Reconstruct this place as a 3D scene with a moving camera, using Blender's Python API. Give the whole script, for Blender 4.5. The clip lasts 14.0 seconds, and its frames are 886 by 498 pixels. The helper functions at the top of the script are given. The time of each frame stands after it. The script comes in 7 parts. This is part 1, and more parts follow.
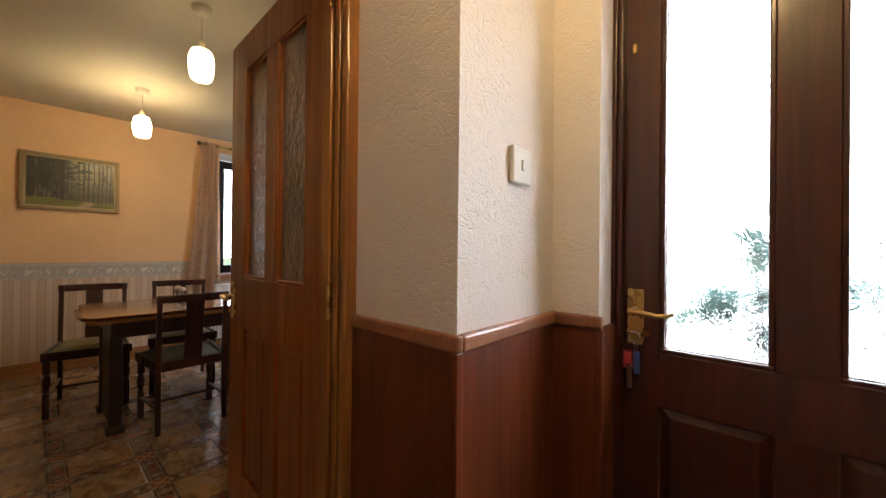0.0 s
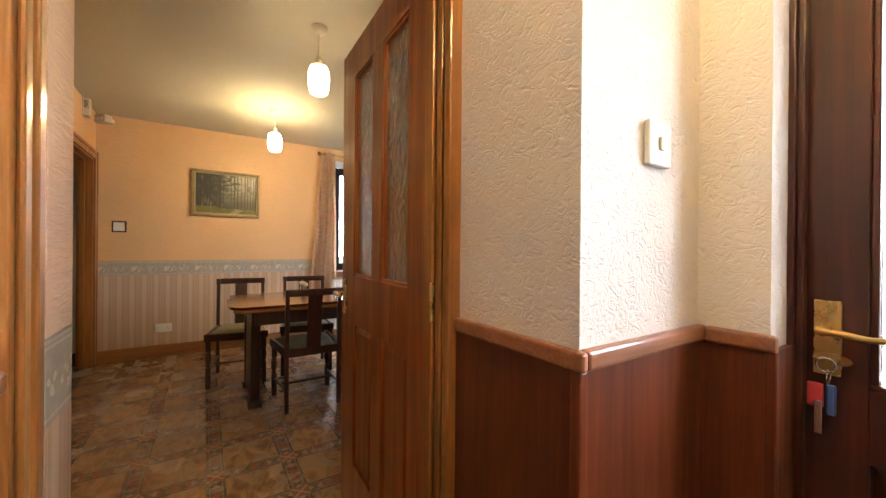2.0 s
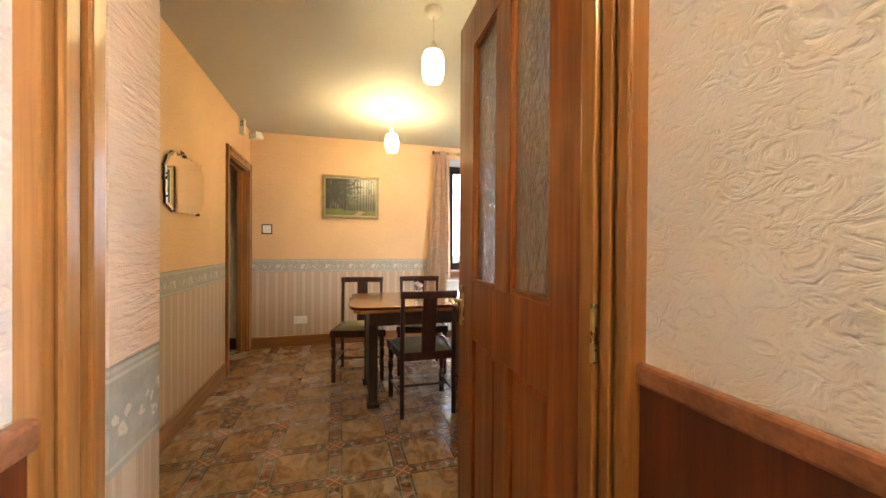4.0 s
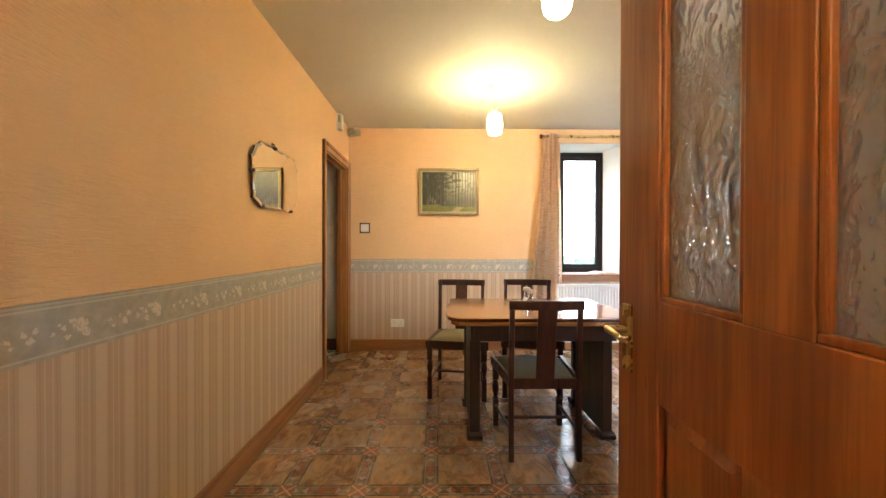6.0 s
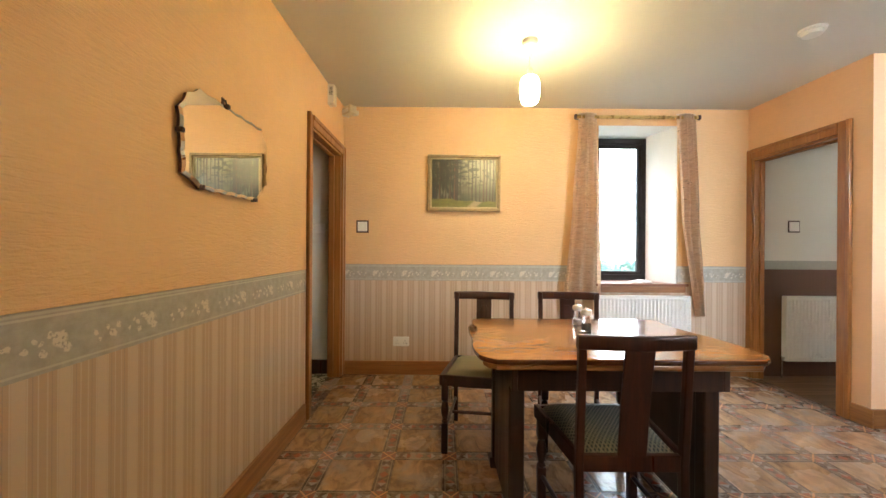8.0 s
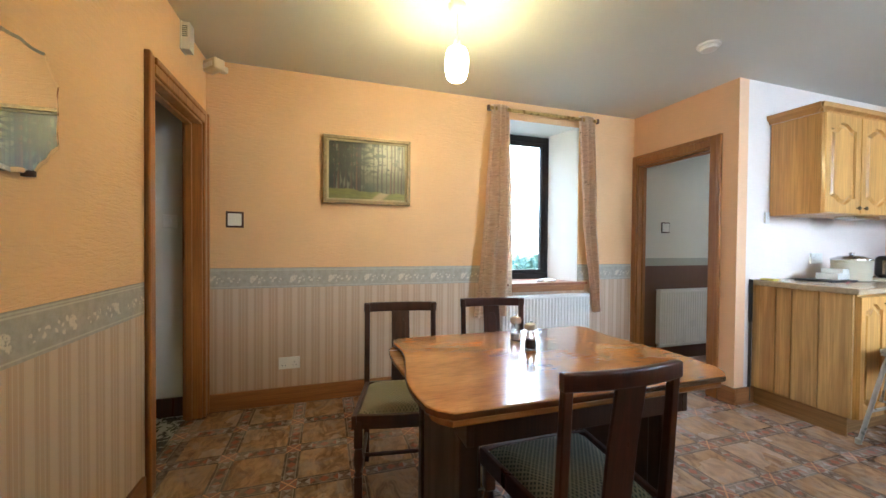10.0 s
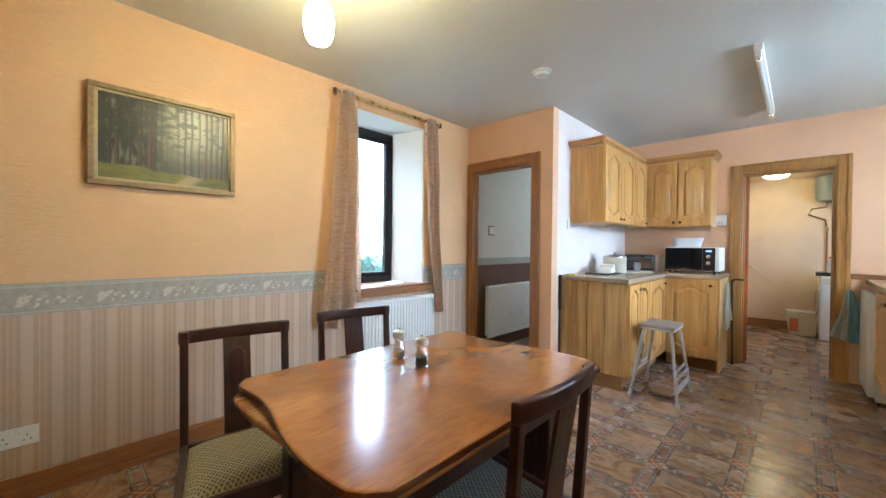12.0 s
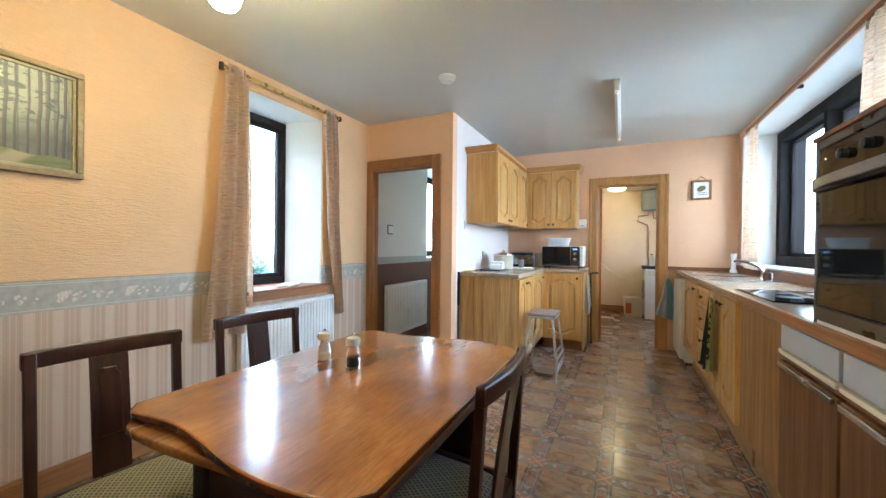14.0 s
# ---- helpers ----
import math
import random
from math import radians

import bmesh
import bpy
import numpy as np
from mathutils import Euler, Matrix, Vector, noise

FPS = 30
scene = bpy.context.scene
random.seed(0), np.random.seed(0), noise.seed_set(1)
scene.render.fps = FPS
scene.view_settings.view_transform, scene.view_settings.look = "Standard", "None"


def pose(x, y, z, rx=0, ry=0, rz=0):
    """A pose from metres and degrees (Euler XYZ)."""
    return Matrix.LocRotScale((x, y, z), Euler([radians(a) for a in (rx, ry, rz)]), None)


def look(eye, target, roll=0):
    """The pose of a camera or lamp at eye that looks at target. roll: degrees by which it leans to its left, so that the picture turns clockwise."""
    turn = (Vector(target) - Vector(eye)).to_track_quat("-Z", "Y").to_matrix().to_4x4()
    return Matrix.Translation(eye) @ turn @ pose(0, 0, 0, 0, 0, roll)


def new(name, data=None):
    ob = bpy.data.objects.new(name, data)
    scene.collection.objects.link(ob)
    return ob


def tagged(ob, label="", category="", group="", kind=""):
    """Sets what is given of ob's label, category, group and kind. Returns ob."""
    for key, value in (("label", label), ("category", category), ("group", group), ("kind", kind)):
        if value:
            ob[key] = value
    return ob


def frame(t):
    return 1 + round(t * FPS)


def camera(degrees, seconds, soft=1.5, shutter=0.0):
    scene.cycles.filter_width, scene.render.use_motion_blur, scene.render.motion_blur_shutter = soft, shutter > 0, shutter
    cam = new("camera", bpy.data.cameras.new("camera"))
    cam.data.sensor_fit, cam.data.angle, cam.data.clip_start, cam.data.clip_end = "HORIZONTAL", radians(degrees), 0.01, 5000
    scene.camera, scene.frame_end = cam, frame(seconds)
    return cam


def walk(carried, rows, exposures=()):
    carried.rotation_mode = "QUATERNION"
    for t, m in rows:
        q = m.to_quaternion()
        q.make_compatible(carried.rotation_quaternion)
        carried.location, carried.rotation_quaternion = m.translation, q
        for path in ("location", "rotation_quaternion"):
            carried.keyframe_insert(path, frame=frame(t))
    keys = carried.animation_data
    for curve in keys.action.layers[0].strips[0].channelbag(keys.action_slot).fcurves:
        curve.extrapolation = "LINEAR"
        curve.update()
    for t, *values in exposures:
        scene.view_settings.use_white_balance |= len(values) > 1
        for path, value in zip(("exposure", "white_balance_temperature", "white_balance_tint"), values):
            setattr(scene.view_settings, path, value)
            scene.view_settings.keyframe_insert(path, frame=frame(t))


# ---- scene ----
cam = camera(100.5, 14.0)
PATH = [
    (0, (0.035, 0.33, 1.161), (-1.303, 1.817, 1.169), 0.6),
    (0.5, (0.018, 0.341, 1.157), (-1.404, 1.747, 1.17), 0.8),
    (1, (-0.001, 0.351, 1.16), (-1.511, 1.663, 1.162), 0.6),
    (1.5, (-0.022, 0.362, 1.155), (-1.618, 1.567, 1.159), 0.6),
    (2, (-0.042, 0.371, 1.16), (-1.723, 1.455, 1.158), 0.5),
    (2.5, (-0.066, 0.379, 1.165), (-1.825, 1.331, 1.162), 0.4),
    (3, (-0.116, 0.395, 1.166), (-1.943, 1.208, 1.163), 0.5),
    (3.5, (-0.203, 0.422, 1.16), (-2.084, 1.1, 1.151), 0.5),
    (4, (-0.316, 0.442, 1.168), (-2.242, 0.982, 1.155), 0.4),
    (6.5, (-0.988, 0.464, 1.148), (-2.988, 0.439, 1.14), 0.3),
    (7, (-1.178, 0.435, 1.149), (-3.177, 0.404, 1.144), 0.4),
    (9.5, (-1.872, 0.29, 1.175), (-3.837, 0.662, 1.161), 0.4),
    (10, (-1.961, 0.254, 1.196), (-3.865, 0.863, 1.166), 0.5),
    (10.5, (-2.084, 0.237, 1.192), (-3.902, 1.071, 1.162), 0.5),
    (11, (-2.194, 0.225, 1.206), (-3.893, 1.279, 1.18), 0.5),
    (11.5, (-2.272, 0.205, 1.21), (-3.818, 1.474, 1.183), 0.5),
    (12, (-2.329, 0.156, 1.204), (-3.721, 1.592, 1.184), 0.6),
    (12.5, (-2.396, 0.097, 1.197), (-3.634, 1.668, 1.184), 0.6),
    (13, (-2.436, 0.051, 1.193), (-3.545, 1.716, 1.18), 0.6),
    (13.5, (-2.464, 0.038, 1.19), (-3.447, 1.78, 1.178), 0.6),
    (14, (-2.478, 0.046, 1.182), (-3.355, 1.844, 1.172), 0.6),
]
EXPOSURES = [(0.0, -0.65, 6400, 17), (1.5, 0.0, 6450, 17), (3.0, 0.48, 6000, 13), (4.0, 0.78, 6000, 10), (6.5, 0.88, 5950, 9), (7.5, 0.82, 6000, 8), (9.5, 0.48, 5450, 4), (10.6, 0.46, 5000, 3), (12.0, 0.50, 4950, 2), (14.0, 0.53, 4900, 1)]
walk(cam, [(t, look(eye, target, roll)) for t, eye, target, roll in PATH], EXPOSURES)

# ---- light ----
world = bpy.data.worlds.new("world")
scene.world = world
world.use_nodes = True
sky = world.node_tree.nodes.new("ShaderNodeTexSky")
sky.sky_type = "NISHITA"
sky.sun_disc = False
sky.sun_elevation = radians(48)
sky.sun_rotation = radians(200)
sky.dust_density = 4.0
world.node_tree.links.new(sky.outputs[0], world.node_tree.nodes["Background"].inputs[0])
world.node_tree.nodes["Background"].inputs[1].default_value = 0.15


def sun_lamp(strength, elevation, turn, angle):
    data = bpy.data.lights.new("sun", "SUN")
    data.energy, data.angle, data.color = strength, radians(angle), (1.0, 0.95, 0.88)
    ob = new("sun", data)
    ob.matrix_world = pose(0, 0, 20, 90 - elevation, 0, turn)
    return ob


sun_lamp(1.2, 48, 160, 12)


def window_light(name, at, towards, w, h, watts, color=(0.86, 0.93, 1.0)):
    """Sky light that enters through a window's opening."""
    data = bpy.data.lights.new(name, "AREA")
    data.shape, data.size, data.size_y, data.energy, data.color = "RECTANGLE", w, h, watts, color
    ob = new(name, data)
    ob.matrix_world = look(at, towards)
    return ob


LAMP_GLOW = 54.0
window_light("daylight_west", (-7.40, 2.17, 4.90), (-4.9, 2.17, 1.20), 4.0, 2.6, 750)
window_light("daylight_east", (-0.40, 3.62, 2.15), (-2.35, 3.62, 0.55), 3.6, 2.3, 325)
window_light("daylight_porch", (0.15, 2.35, 1.55), (0.15, 0.0, 1.25), 2.0, 1.9, 235)
window_light("daylight_utility", (-1.10, 6.35, 1.70), (-2.4, 6.5, 0.4), 1.0, 1.1, 9)
window_light("daylight_lobby", (-5.36, 5.06, 1.65), (-4.0, 5.06, 1.65), 0.72, 1.2, 2, (1.0, 0.96, 0.84))

# ---- small tools ----
def put(nt, sock, v):
    if isinstance(v, bpy.types.NodeSocket):
        nt.links.new(v, sock)
    else:
        sock.default_value = v


def rgb(c):
    return (c[0], c[1], c[2], 1.0)


def n_math(nt, op, a, b=0.0, c=0.0, clamp=False):
    n = nt.nodes.new("ShaderNodeMath")
    n.operation, n.use_clamp = op, clamp
    put(nt, n.inputs[0], a), put(nt, n.inputs[1], b), put(nt, n.inputs[2], c)
    return n.outputs[0]


def n_mix(nt, f, a, b, blend="MIX"):
    n = nt.nodes.new("ShaderNodeMix")
    n.data_type, n.blend_type = "RGBA", blend
    put(nt, n.inputs[0], f)
    put(nt, n.inputs[6], rgb(a) if isinstance(a, tuple) else a)
    put(nt, n.inputs[7], rgb(b) if isinstance(b, tuple) else b)
    return n.outputs[2]


def n_noise(nt, vec, scale, detail=4.0, rough=0.55, warp=0.0):
    n = nt.nodes.new("ShaderNodeTexNoise")
    nt.links.new(vec, n.inputs["Vector"])
    n.inputs["Scale"].default_value, n.inputs["Detail"].default_value = scale, detail
    n.inputs["Roughness"].default_value, n.inputs["Distortion"].default_value = rough, warp
    return n.outputs["Fac"]


def n_map(nt, vec, scale=(1, 1, 1), rot=(0, 0, 0), loc=(0, 0, 0)):
    n = nt.nodes.new("ShaderNodeMapping")
    nt.links.new(vec, n.inputs[0])
    n.inputs[1].default_value, n.inputs[2].default_value, n.inputs[3].default_value = loc, [radians(a) for a in rot], scale
    return n.outputs[0]


def n_step(nt, v, lo, hi, a=0.0, b=1.0):
    n = nt.nodes.new("ShaderNodeMapRange")
    n.interpolation_type = "SMOOTHSTEP"
    put(nt, n.inputs[0], v)
    n.inputs[1].default_value, n.inputs[2].default_value, n.inputs[3].default_value, n.inputs[4].default_value = lo, hi, a, b
    return n.outputs[0]


def n_bump(nt, bsdf, height, strength, dist=0.002):
    n = nt.nodes.new("ShaderNodeBump")
    n.inputs["Strength"].default_value, n.inputs["Distance"].default_value = strength, dist
    nt.links.new(height, n.inputs["Height"])
    nt.links.new(n.outputs[0], bsdf.inputs["Normal"])


def start(name, rough=0.5, metal=0.0):
    m = bpy.data.materials.new(name)
    m.use_nodes = True
    b = m.node_tree.nodes["Principled BSDF"]
    b.inputs["Roughness"].default_value, b.inputs["Metallic"].default_value = rough, metal
    return m, m.node_tree, b


def n_obj(nt):
    return nt.nodes.new("ShaderNodeTexCoord").outputs["Object"]


def n_pos(nt):
    return nt.nodes.new("ShaderNodeNewGeometry").outputs["Position"]


def n_sep(nt, vec):
    n = nt.nodes.new("ShaderNodeSeparateXYZ")
    nt.links.new(vec, n.inputs[0])
    return n.outputs


def plain(name, color, rough=0.5, metal=0.0, var=0.12, scale=6.0, bump=0.05, fine=180.0):
    """Paint, plastic, metal: a colour with faint patches, a little grain and wear."""
    m, nt, b = start(name, rough, metal)
    v = n_obj(nt)
    big, small = n_noise(nt, v, scale, 5), n_noise(nt, v, fine, 2)
    dark = tuple(c * (1 - var) for c in color)
    col = n_mix(nt, n_step(nt, big, 0.3, 0.7), dark, color)
    put(nt, b.inputs["Base Color"], col)
    put(nt, b.inputs["Roughness"], n_step(nt, big, 0.2, 0.8, rough * 0.85, min(1.0, rough * 1.15)))
    if bump:
        n_bump(nt, b, small, bump, 0.001)
    return m


def wood(name, light, dark, rough=0.4, axis=2, scale=1.0, coat=0.0, use_pos=False, contrast=1.0, burl=0.0):
    """Timber with long grain along one axis, pores and faint figure."""
    m, nt, b = start(name, rough)
    v = n_pos(nt) if use_pos else n_obj(nt)
    info = nt.nodes.new("ShaderNodeObjectInfo")
    shift = nt.nodes.new("ShaderNodeVectorMath")
    shift.operation = "ADD"
    nt.links.new(v, shift.inputs[0])
    comb = nt.nodes.new("ShaderNodeCombineXYZ")
    for i in range(3):
        put(nt, comb.inputs[i], n_math(nt, "MULTIPLY", info.outputs["Random"], 3.7 + i))
    nt.links.new(comb.outputs[0], shift.inputs[1])
    st = [14 * scale] * 3
    st[axis] = 0.9 * scale
    fine = [120 * scale] * 3
    fine[axis] = 3 * scale
    fig = n_noise(nt, n_map(nt, shift.outputs[0], st), 1.0, 6, 0.6, 1.2)
    pores = n_noise(nt, n_map(nt, shift.outputs[0], fine), 1.0, 3, 0.6)
    if burl:
        knot = n_noise(nt, n_map(nt, shift.outputs[0], (9, 5, 9)), 1.0, 5, 0.6, 2.8)
        fig = n_math(nt, "ADD", n_math(nt, "MULTIPLY", fig, 1 - burl), n_math(nt, "MULTIPLY", knot, burl))
    f = n_step(nt, fig, 0.5 - 0.22 / contrast, 0.5 + 0.22 / contrast)
    col = n_mix(nt, f, dark, light)
    col = n_mix(nt, n_step(nt, pores, 0.35, 0.6, 0.35, 0.0), col, tuple(c * 0.45 for c in dark))
    put(nt, b.inputs["Base Color"], col)
    put(nt, b.inputs["Roughness"], n_step(nt, fig, 0.2, 0.8, rough * 1.2, rough * 0.8))
    b.inputs["Coat Weight"].default_value, b.inputs["Coat Roughness"].default_value = coat, 0.12
    n_bump(nt, b, pores, 0.12, 0.0006)
    return m


def wallpaper(name, along, upper=(0.78, 0.492, 0.238), emboss=0.8, lower=True):
    """Embossed peach paper over a leafy border and a striped lower paper, by height above the floor."""
    m, nt, b = start(name, 0.62)
    v = n_pos(nt)
    s = n_sep(nt, v)
    u, z = s[along], s[2]
    # embossed relief of short wavy strokes
    swirl = n_noise(nt, n_map(nt, v, (0.42, 0.42, 2.3)), 40, 3, 0.5, 0.9)
    fine = n_noise(nt, v, 160, 2)
    tint = n_noise(nt, v, 1.7, 4)
    up = n_mix(nt, n_step(nt, tint, 0.3, 0.7), tuple(c * 0.93 for c in upper), upper)
    up = n_mix(nt, n_step(nt, swirl, 0.35, 0.7, 0.10, 0.0), up, tuple(c * 0.7 for c in upper))
    if lower:
        # stripes: broad pale bands with fine darker lines
        wob = n_math(nt, "ADD", u, n_math(nt, "MULTIPLY", n_noise(nt, v, 9, 2), 0.0015))
        ph = n_math(nt, "FRACT", n_math(nt, "DIVIDE", n_math(nt, "ADD", wob, 20.0), 0.098))
        stripe = n_mix(nt, n_step(nt, n_math(nt, "ABSOLUTE", n_math(nt, "SUBTRACT", ph, 0.5)), 0.13, 0.16), (0.57, 0.435, 0.315), (0.49, 0.35, 0.235))
        for c, w, k in ((0.1, 0.02, 0.55), (0.22, 0.014, 0.5), (0.33, 0.02, 0.6), (0.67, 0.02, 0.6), (0.8, 0.014, 0.5), (0.9, 0.025, 0.45)):
            line = n_step(nt, n_math(nt, "ABSOLUTE", n_math(nt, "SUBTRACT", ph, c)), w * 0.6, w, k, 0.0)
            stripe = n_mix(nt, line, stripe, (0.31, 0.245, 0.19) if c in (0.22, 0.8) else (0.62, 0.51, 0.39))
        # border with pale blossoms and leaves
        period = 0.27
        warp = nt.nodes.new("ShaderNodeTexNoise")
        nt.links.new(v, warp.inputs["Vector"])
        warp.inputs["Scale"].default_value = 55
        du = n_math(nt, "MULTIPLY", n_math(nt, "SUBTRACT", warp.outputs["Fac"], 0.5), 0.03)
        pu = n_math(nt, "ADD", n_math(nt, "MULTIPLY", n_math(nt, "FRACT", n_math(nt, "DIVIDE", n_math(nt, "ADD", u, 20.0), period)), period), du)
        pv = n_math(nt, "ADD", n_math(nt, "SUBTRACT", z, 0.925), n_math(nt, "MULTIPLY", du, 0.7))
        mask = None
        for cu, cv, r in ((0.050, 0.006, 0.027), (0.038, -0.016, 0.016), (0.075, 0.020, 0.012), (0.096, 0.004, 0.010), (0.090, -0.020, 0.012), (0.112, 0.014, 0.008),
                          (0.128, -0.006, 0.010), (0.165, 0.010, 0.012), (0.180, -0.010, 0.014), (0.196, 0.008, 0.009), (0.232, 0.000, 0.009), (0.222, -0.018, 0.007)):
            d = n_math(nt, "SQRT", n_math(nt, "ADD", n_math(nt, "POWER", n_math(nt, "ABSOLUTE", n_math(nt, "SUBTRACT", pu, cu)), 2.0), n_math(nt, "POWER", n_math(nt, "ABSOLUTE", n_math(nt, "SUBTRACT", pv, cv)), 2.0)))
            one = n_step(nt, d, r * 0.6, r * 0.85, 1.0, 0.0)
            mask = one if mask is None else n_math(nt, "MAXIMUM", mask, one)
        bite = n_step(nt, n_noise(nt, v, 120, 2), 0.36, 0.46)
        mask = n_math(nt, "MULTIPLY", mask, bite)
        bord = n_mix(nt, n_step(nt, n_noise(nt, v, 30, 4), 0.3, 0.7), (0.35, 0.325, 0.275), (0.43, 0.40, 0.345))
        bord = n_mix(nt, mask, bord, (0.63, 0.565, 0.47))
        for zc, k in ((0.872, 0.5), (0.990, 0.6), (1.000, 0.4)):
            line = n_step(nt, n_math(nt, "ABSOLUTE", n_math(nt, "SUBTRACT", z, zc)), 0.002, 0.0035, k, 0.0)
            bord = n_mix(nt, line, bord, (0.62, 0.58, 0.48))
        col = n_mix(nt, n_math(nt, "GREATER_THAN", z, 0.86), stripe, bord)
        col = n_mix(nt, n_math(nt, "GREATER_THAN", z, 1.008), col, up)
    else:
        col = up
    put(nt, b.inputs["Base Color"], col)
    h = n_math(nt, "ADD", n_math(nt, "MULTIPLY", swirl, 1.0), n_math(nt, "MULTIPLY", fine, 0.25))
    if lower:
        h = n_math(nt, "MULTIPLY", h, n_step(nt, z, 1.004, 1.010, 0.12, 1.0))
    n_bump(nt, b, h, emboss, 0.005)
    return m


def plaster(name, color, swirl_scale=26, strength=0.6):
    """White wall with thick raised swirls."""
    m, nt, b = start(name, 0.6)
    v = n_pos(nt)
    a = n_noise(nt, n_map(nt, v, (1, 1, 1.3)), swirl_scale, 3, 0.5, 2.2)
    c = n_noise(nt, v, 140, 3)
    ridge = n_step(nt, n_math(nt, "ABSOLUTE", n_math(nt, "SUBTRACT", a, 0.5)), 0.0, 0.30, 1.0, 0.0)
    big = n_noise(nt, v, 1.5, 3)
    put(nt, b.inputs["Base Color"], n_mix(nt, n_step(nt, big, 0.3, 0.7), tuple(k * 0.94 for k in color), color))
    n_bump(nt, b, n_math(nt, "ADD", ridge, n_math(nt, "MULTIPLY", c, 0.4)), strength, 0.0035)
    return m


def glass(name, tint=(1, 1, 1), rough=0.0, bump=0.0, scale=30.0):
    m, nt, b = start(name, rough)
    b.inputs["Base Color"].default_value = rgb(tint)
    b.inputs["Transmission Weight"].default_value, b.inputs["IOR"].default_value = 1.0, 1.45
    if bump:
        v = n_obj(nt)
        a = n_noise(nt, v, scale, 2, 0.4, 2.5)
        ridge = n_step(nt, n_math(nt, "ABSOLUTE", n_math(nt, "SUBTRACT", a, 0.5)), 0.0, 0.1, 1.0, 0.0)
        n_bump(nt, b, n_math(nt, "ADD", ridge, a), bump, 0.006)
    return m


def glow(name, color, strength):
    m, nt, b = start(name, 0.4)
    b.inputs["Base Color"].default_value = rgb((0.9, 0.88, 0.82))
    b.inputs["Emission Color"].default_value = rgb(color)
    b.inputs["Emission Strength"].default_value = strength
    return m


# ---- mesh tools ----
def box(bm, x0, x1, y0, y1, z0, z1, bevel=0.0, segs=2):
    m = Matrix.LocRotScale(((x0 + x1) / 2, (y0 + y1) / 2, (z0 + z1) / 2), None, (abs(x1 - x0), abs(y1 - y0), abs(z1 - z0)))
    r = bmesh.ops.create_cube(bm, size=1.0, matrix=m)
    if bevel:
        es = list({e for v in r["verts"] for e in v.link_edges})
        bmesh.ops.bevel(bm, geom=es, offset=bevel, segments=segs, affect="EDGES", profile=0.5)
    return bm


def boxes(*rows, bevel=0.0, segs=2):
    bm = bmesh.new()
    for r in rows:
        box(bm, *r, bevel=bevel, segs=segs)
    return bm


def lathe(bm, profile, at=(0, 0, 0), n=20):
    """A turned solid from (radius, height) pairs, about the z axis."""
    rings = []
    for r, h in profile:
        rings.append([bm.verts.new((at[0] + max(r, 1e-4) * math.cos(2 * math.pi * i / n), at[1] + max(r, 1e-4) * math.sin(2 * math.pi * i / n), at[2] + h)) for i in range(n)])
    for a, b in zip(rings, rings[1:]):
        for i in range(n):
            bm.faces.new((a[i], a[(i + 1) % n], b[(i + 1) % n], b[i]))
    bm.faces.new(list(reversed(rings[0])))
    bm.faces.new(rings[-1])
    return bm


def tube(bm, pts, r, n=10):
    """A round bar along a line of points."""
    pts = [Vector(p) for p in pts]
    rings = []
    for i, p in enumerate(pts):
        d = (pts[min(i + 1, len(pts) - 1)] - pts[max(i - 1, 0)]).normalized()
        a = d.cross(Vector((0, 0, 1)) if abs(d.z) < 0.9 else Vector((1, 0, 0))).normalized()
        b = d.cross(a)
        rr = r[i] if isinstance(r, (list, tuple)) else r
        rings.append([bm.verts.new(p + rr * (math.cos(2 * math.pi * k / n) * a + math.sin(2 * math.pi * k / n) * b)) for k in range(n)])
    for u, w in zip(rings, rings[1:]):
        for k in range(n):
            bm.faces.new((u[k], u[(k + 1) % n], w[(k + 1) % n], w[k]))
    bm.faces.new(list(reversed(rings[0])))
    bm.faces.new(rings[-1])
    return bm


def prism(bm, outline, a0, a1, axis=2, bevel=0.0, segs=2):
    """An outline of 2D points, drawn out along an axis from a0 to a1."""
    def at(p, h):
        return ((h, p[0], p[1]), (p[0], h, p[1]), (p[0], p[1], h))[axis]
    lo = [bm.verts.new(at(p, a0)) for p in outline]
    hi = [bm.verts.new(at(p, a1)) for p in outline]
    n = len(outline)
    fs = [bm.faces.new(lo), bm.faces.new(hi)]
    for i in range(n):
        fs.append(bm.faces.new((lo[i], lo[(i + 1) % n], hi[(i + 1) % n], hi[i])))
    bmesh.ops.recalc_face_normals(bm, faces=fs)
    if bevel:
        es = [e for e in set(list(fs[0].edges) + list(fs[1].edges))]
        bmesh.ops.bevel(bm, geom=es, offset=bevel, segments=segs, affect="EDGES", profile=0.5)
    return bm


def part(name, bm, material, parent=None, label="", smooth=False):
    """Links a bmesh as one mesh object, under a thing or a part where one is given."""
    bmesh.ops.recalc_face_normals(bm, faces=bm.faces[:])
    me = bpy.data.meshes.new(name)
    bm.to_mesh(me)
    bm.free()
    me.materials.append(material)
    if smooth:
        for p in me.polygons:
            p.use_smooth = True
        me.set_sharp_from_angle(angle=radians(40))
    ob = new(name, me)
    if parent is not None:
        ob.parent = parent
    if label:
        ob["label"] = label
    return ob


def flat_faces(ob, area):
    """Keeps the broad flat faces of a smooth-shaded mesh truly flat."""
    for p in ob.data.polygons:
        if p.area > area:
            p.use_smooth = False
    return ob


def thing(name, label, category, at=(0, 0, 0), rz=0.0, group="", kind=""):
    ob = new(name)
    ob.empty_display_size = 0.05
    ob.matrix_world = pose(*at, 0, 0, rz)
    return tagged(ob, label, category, group, kind)


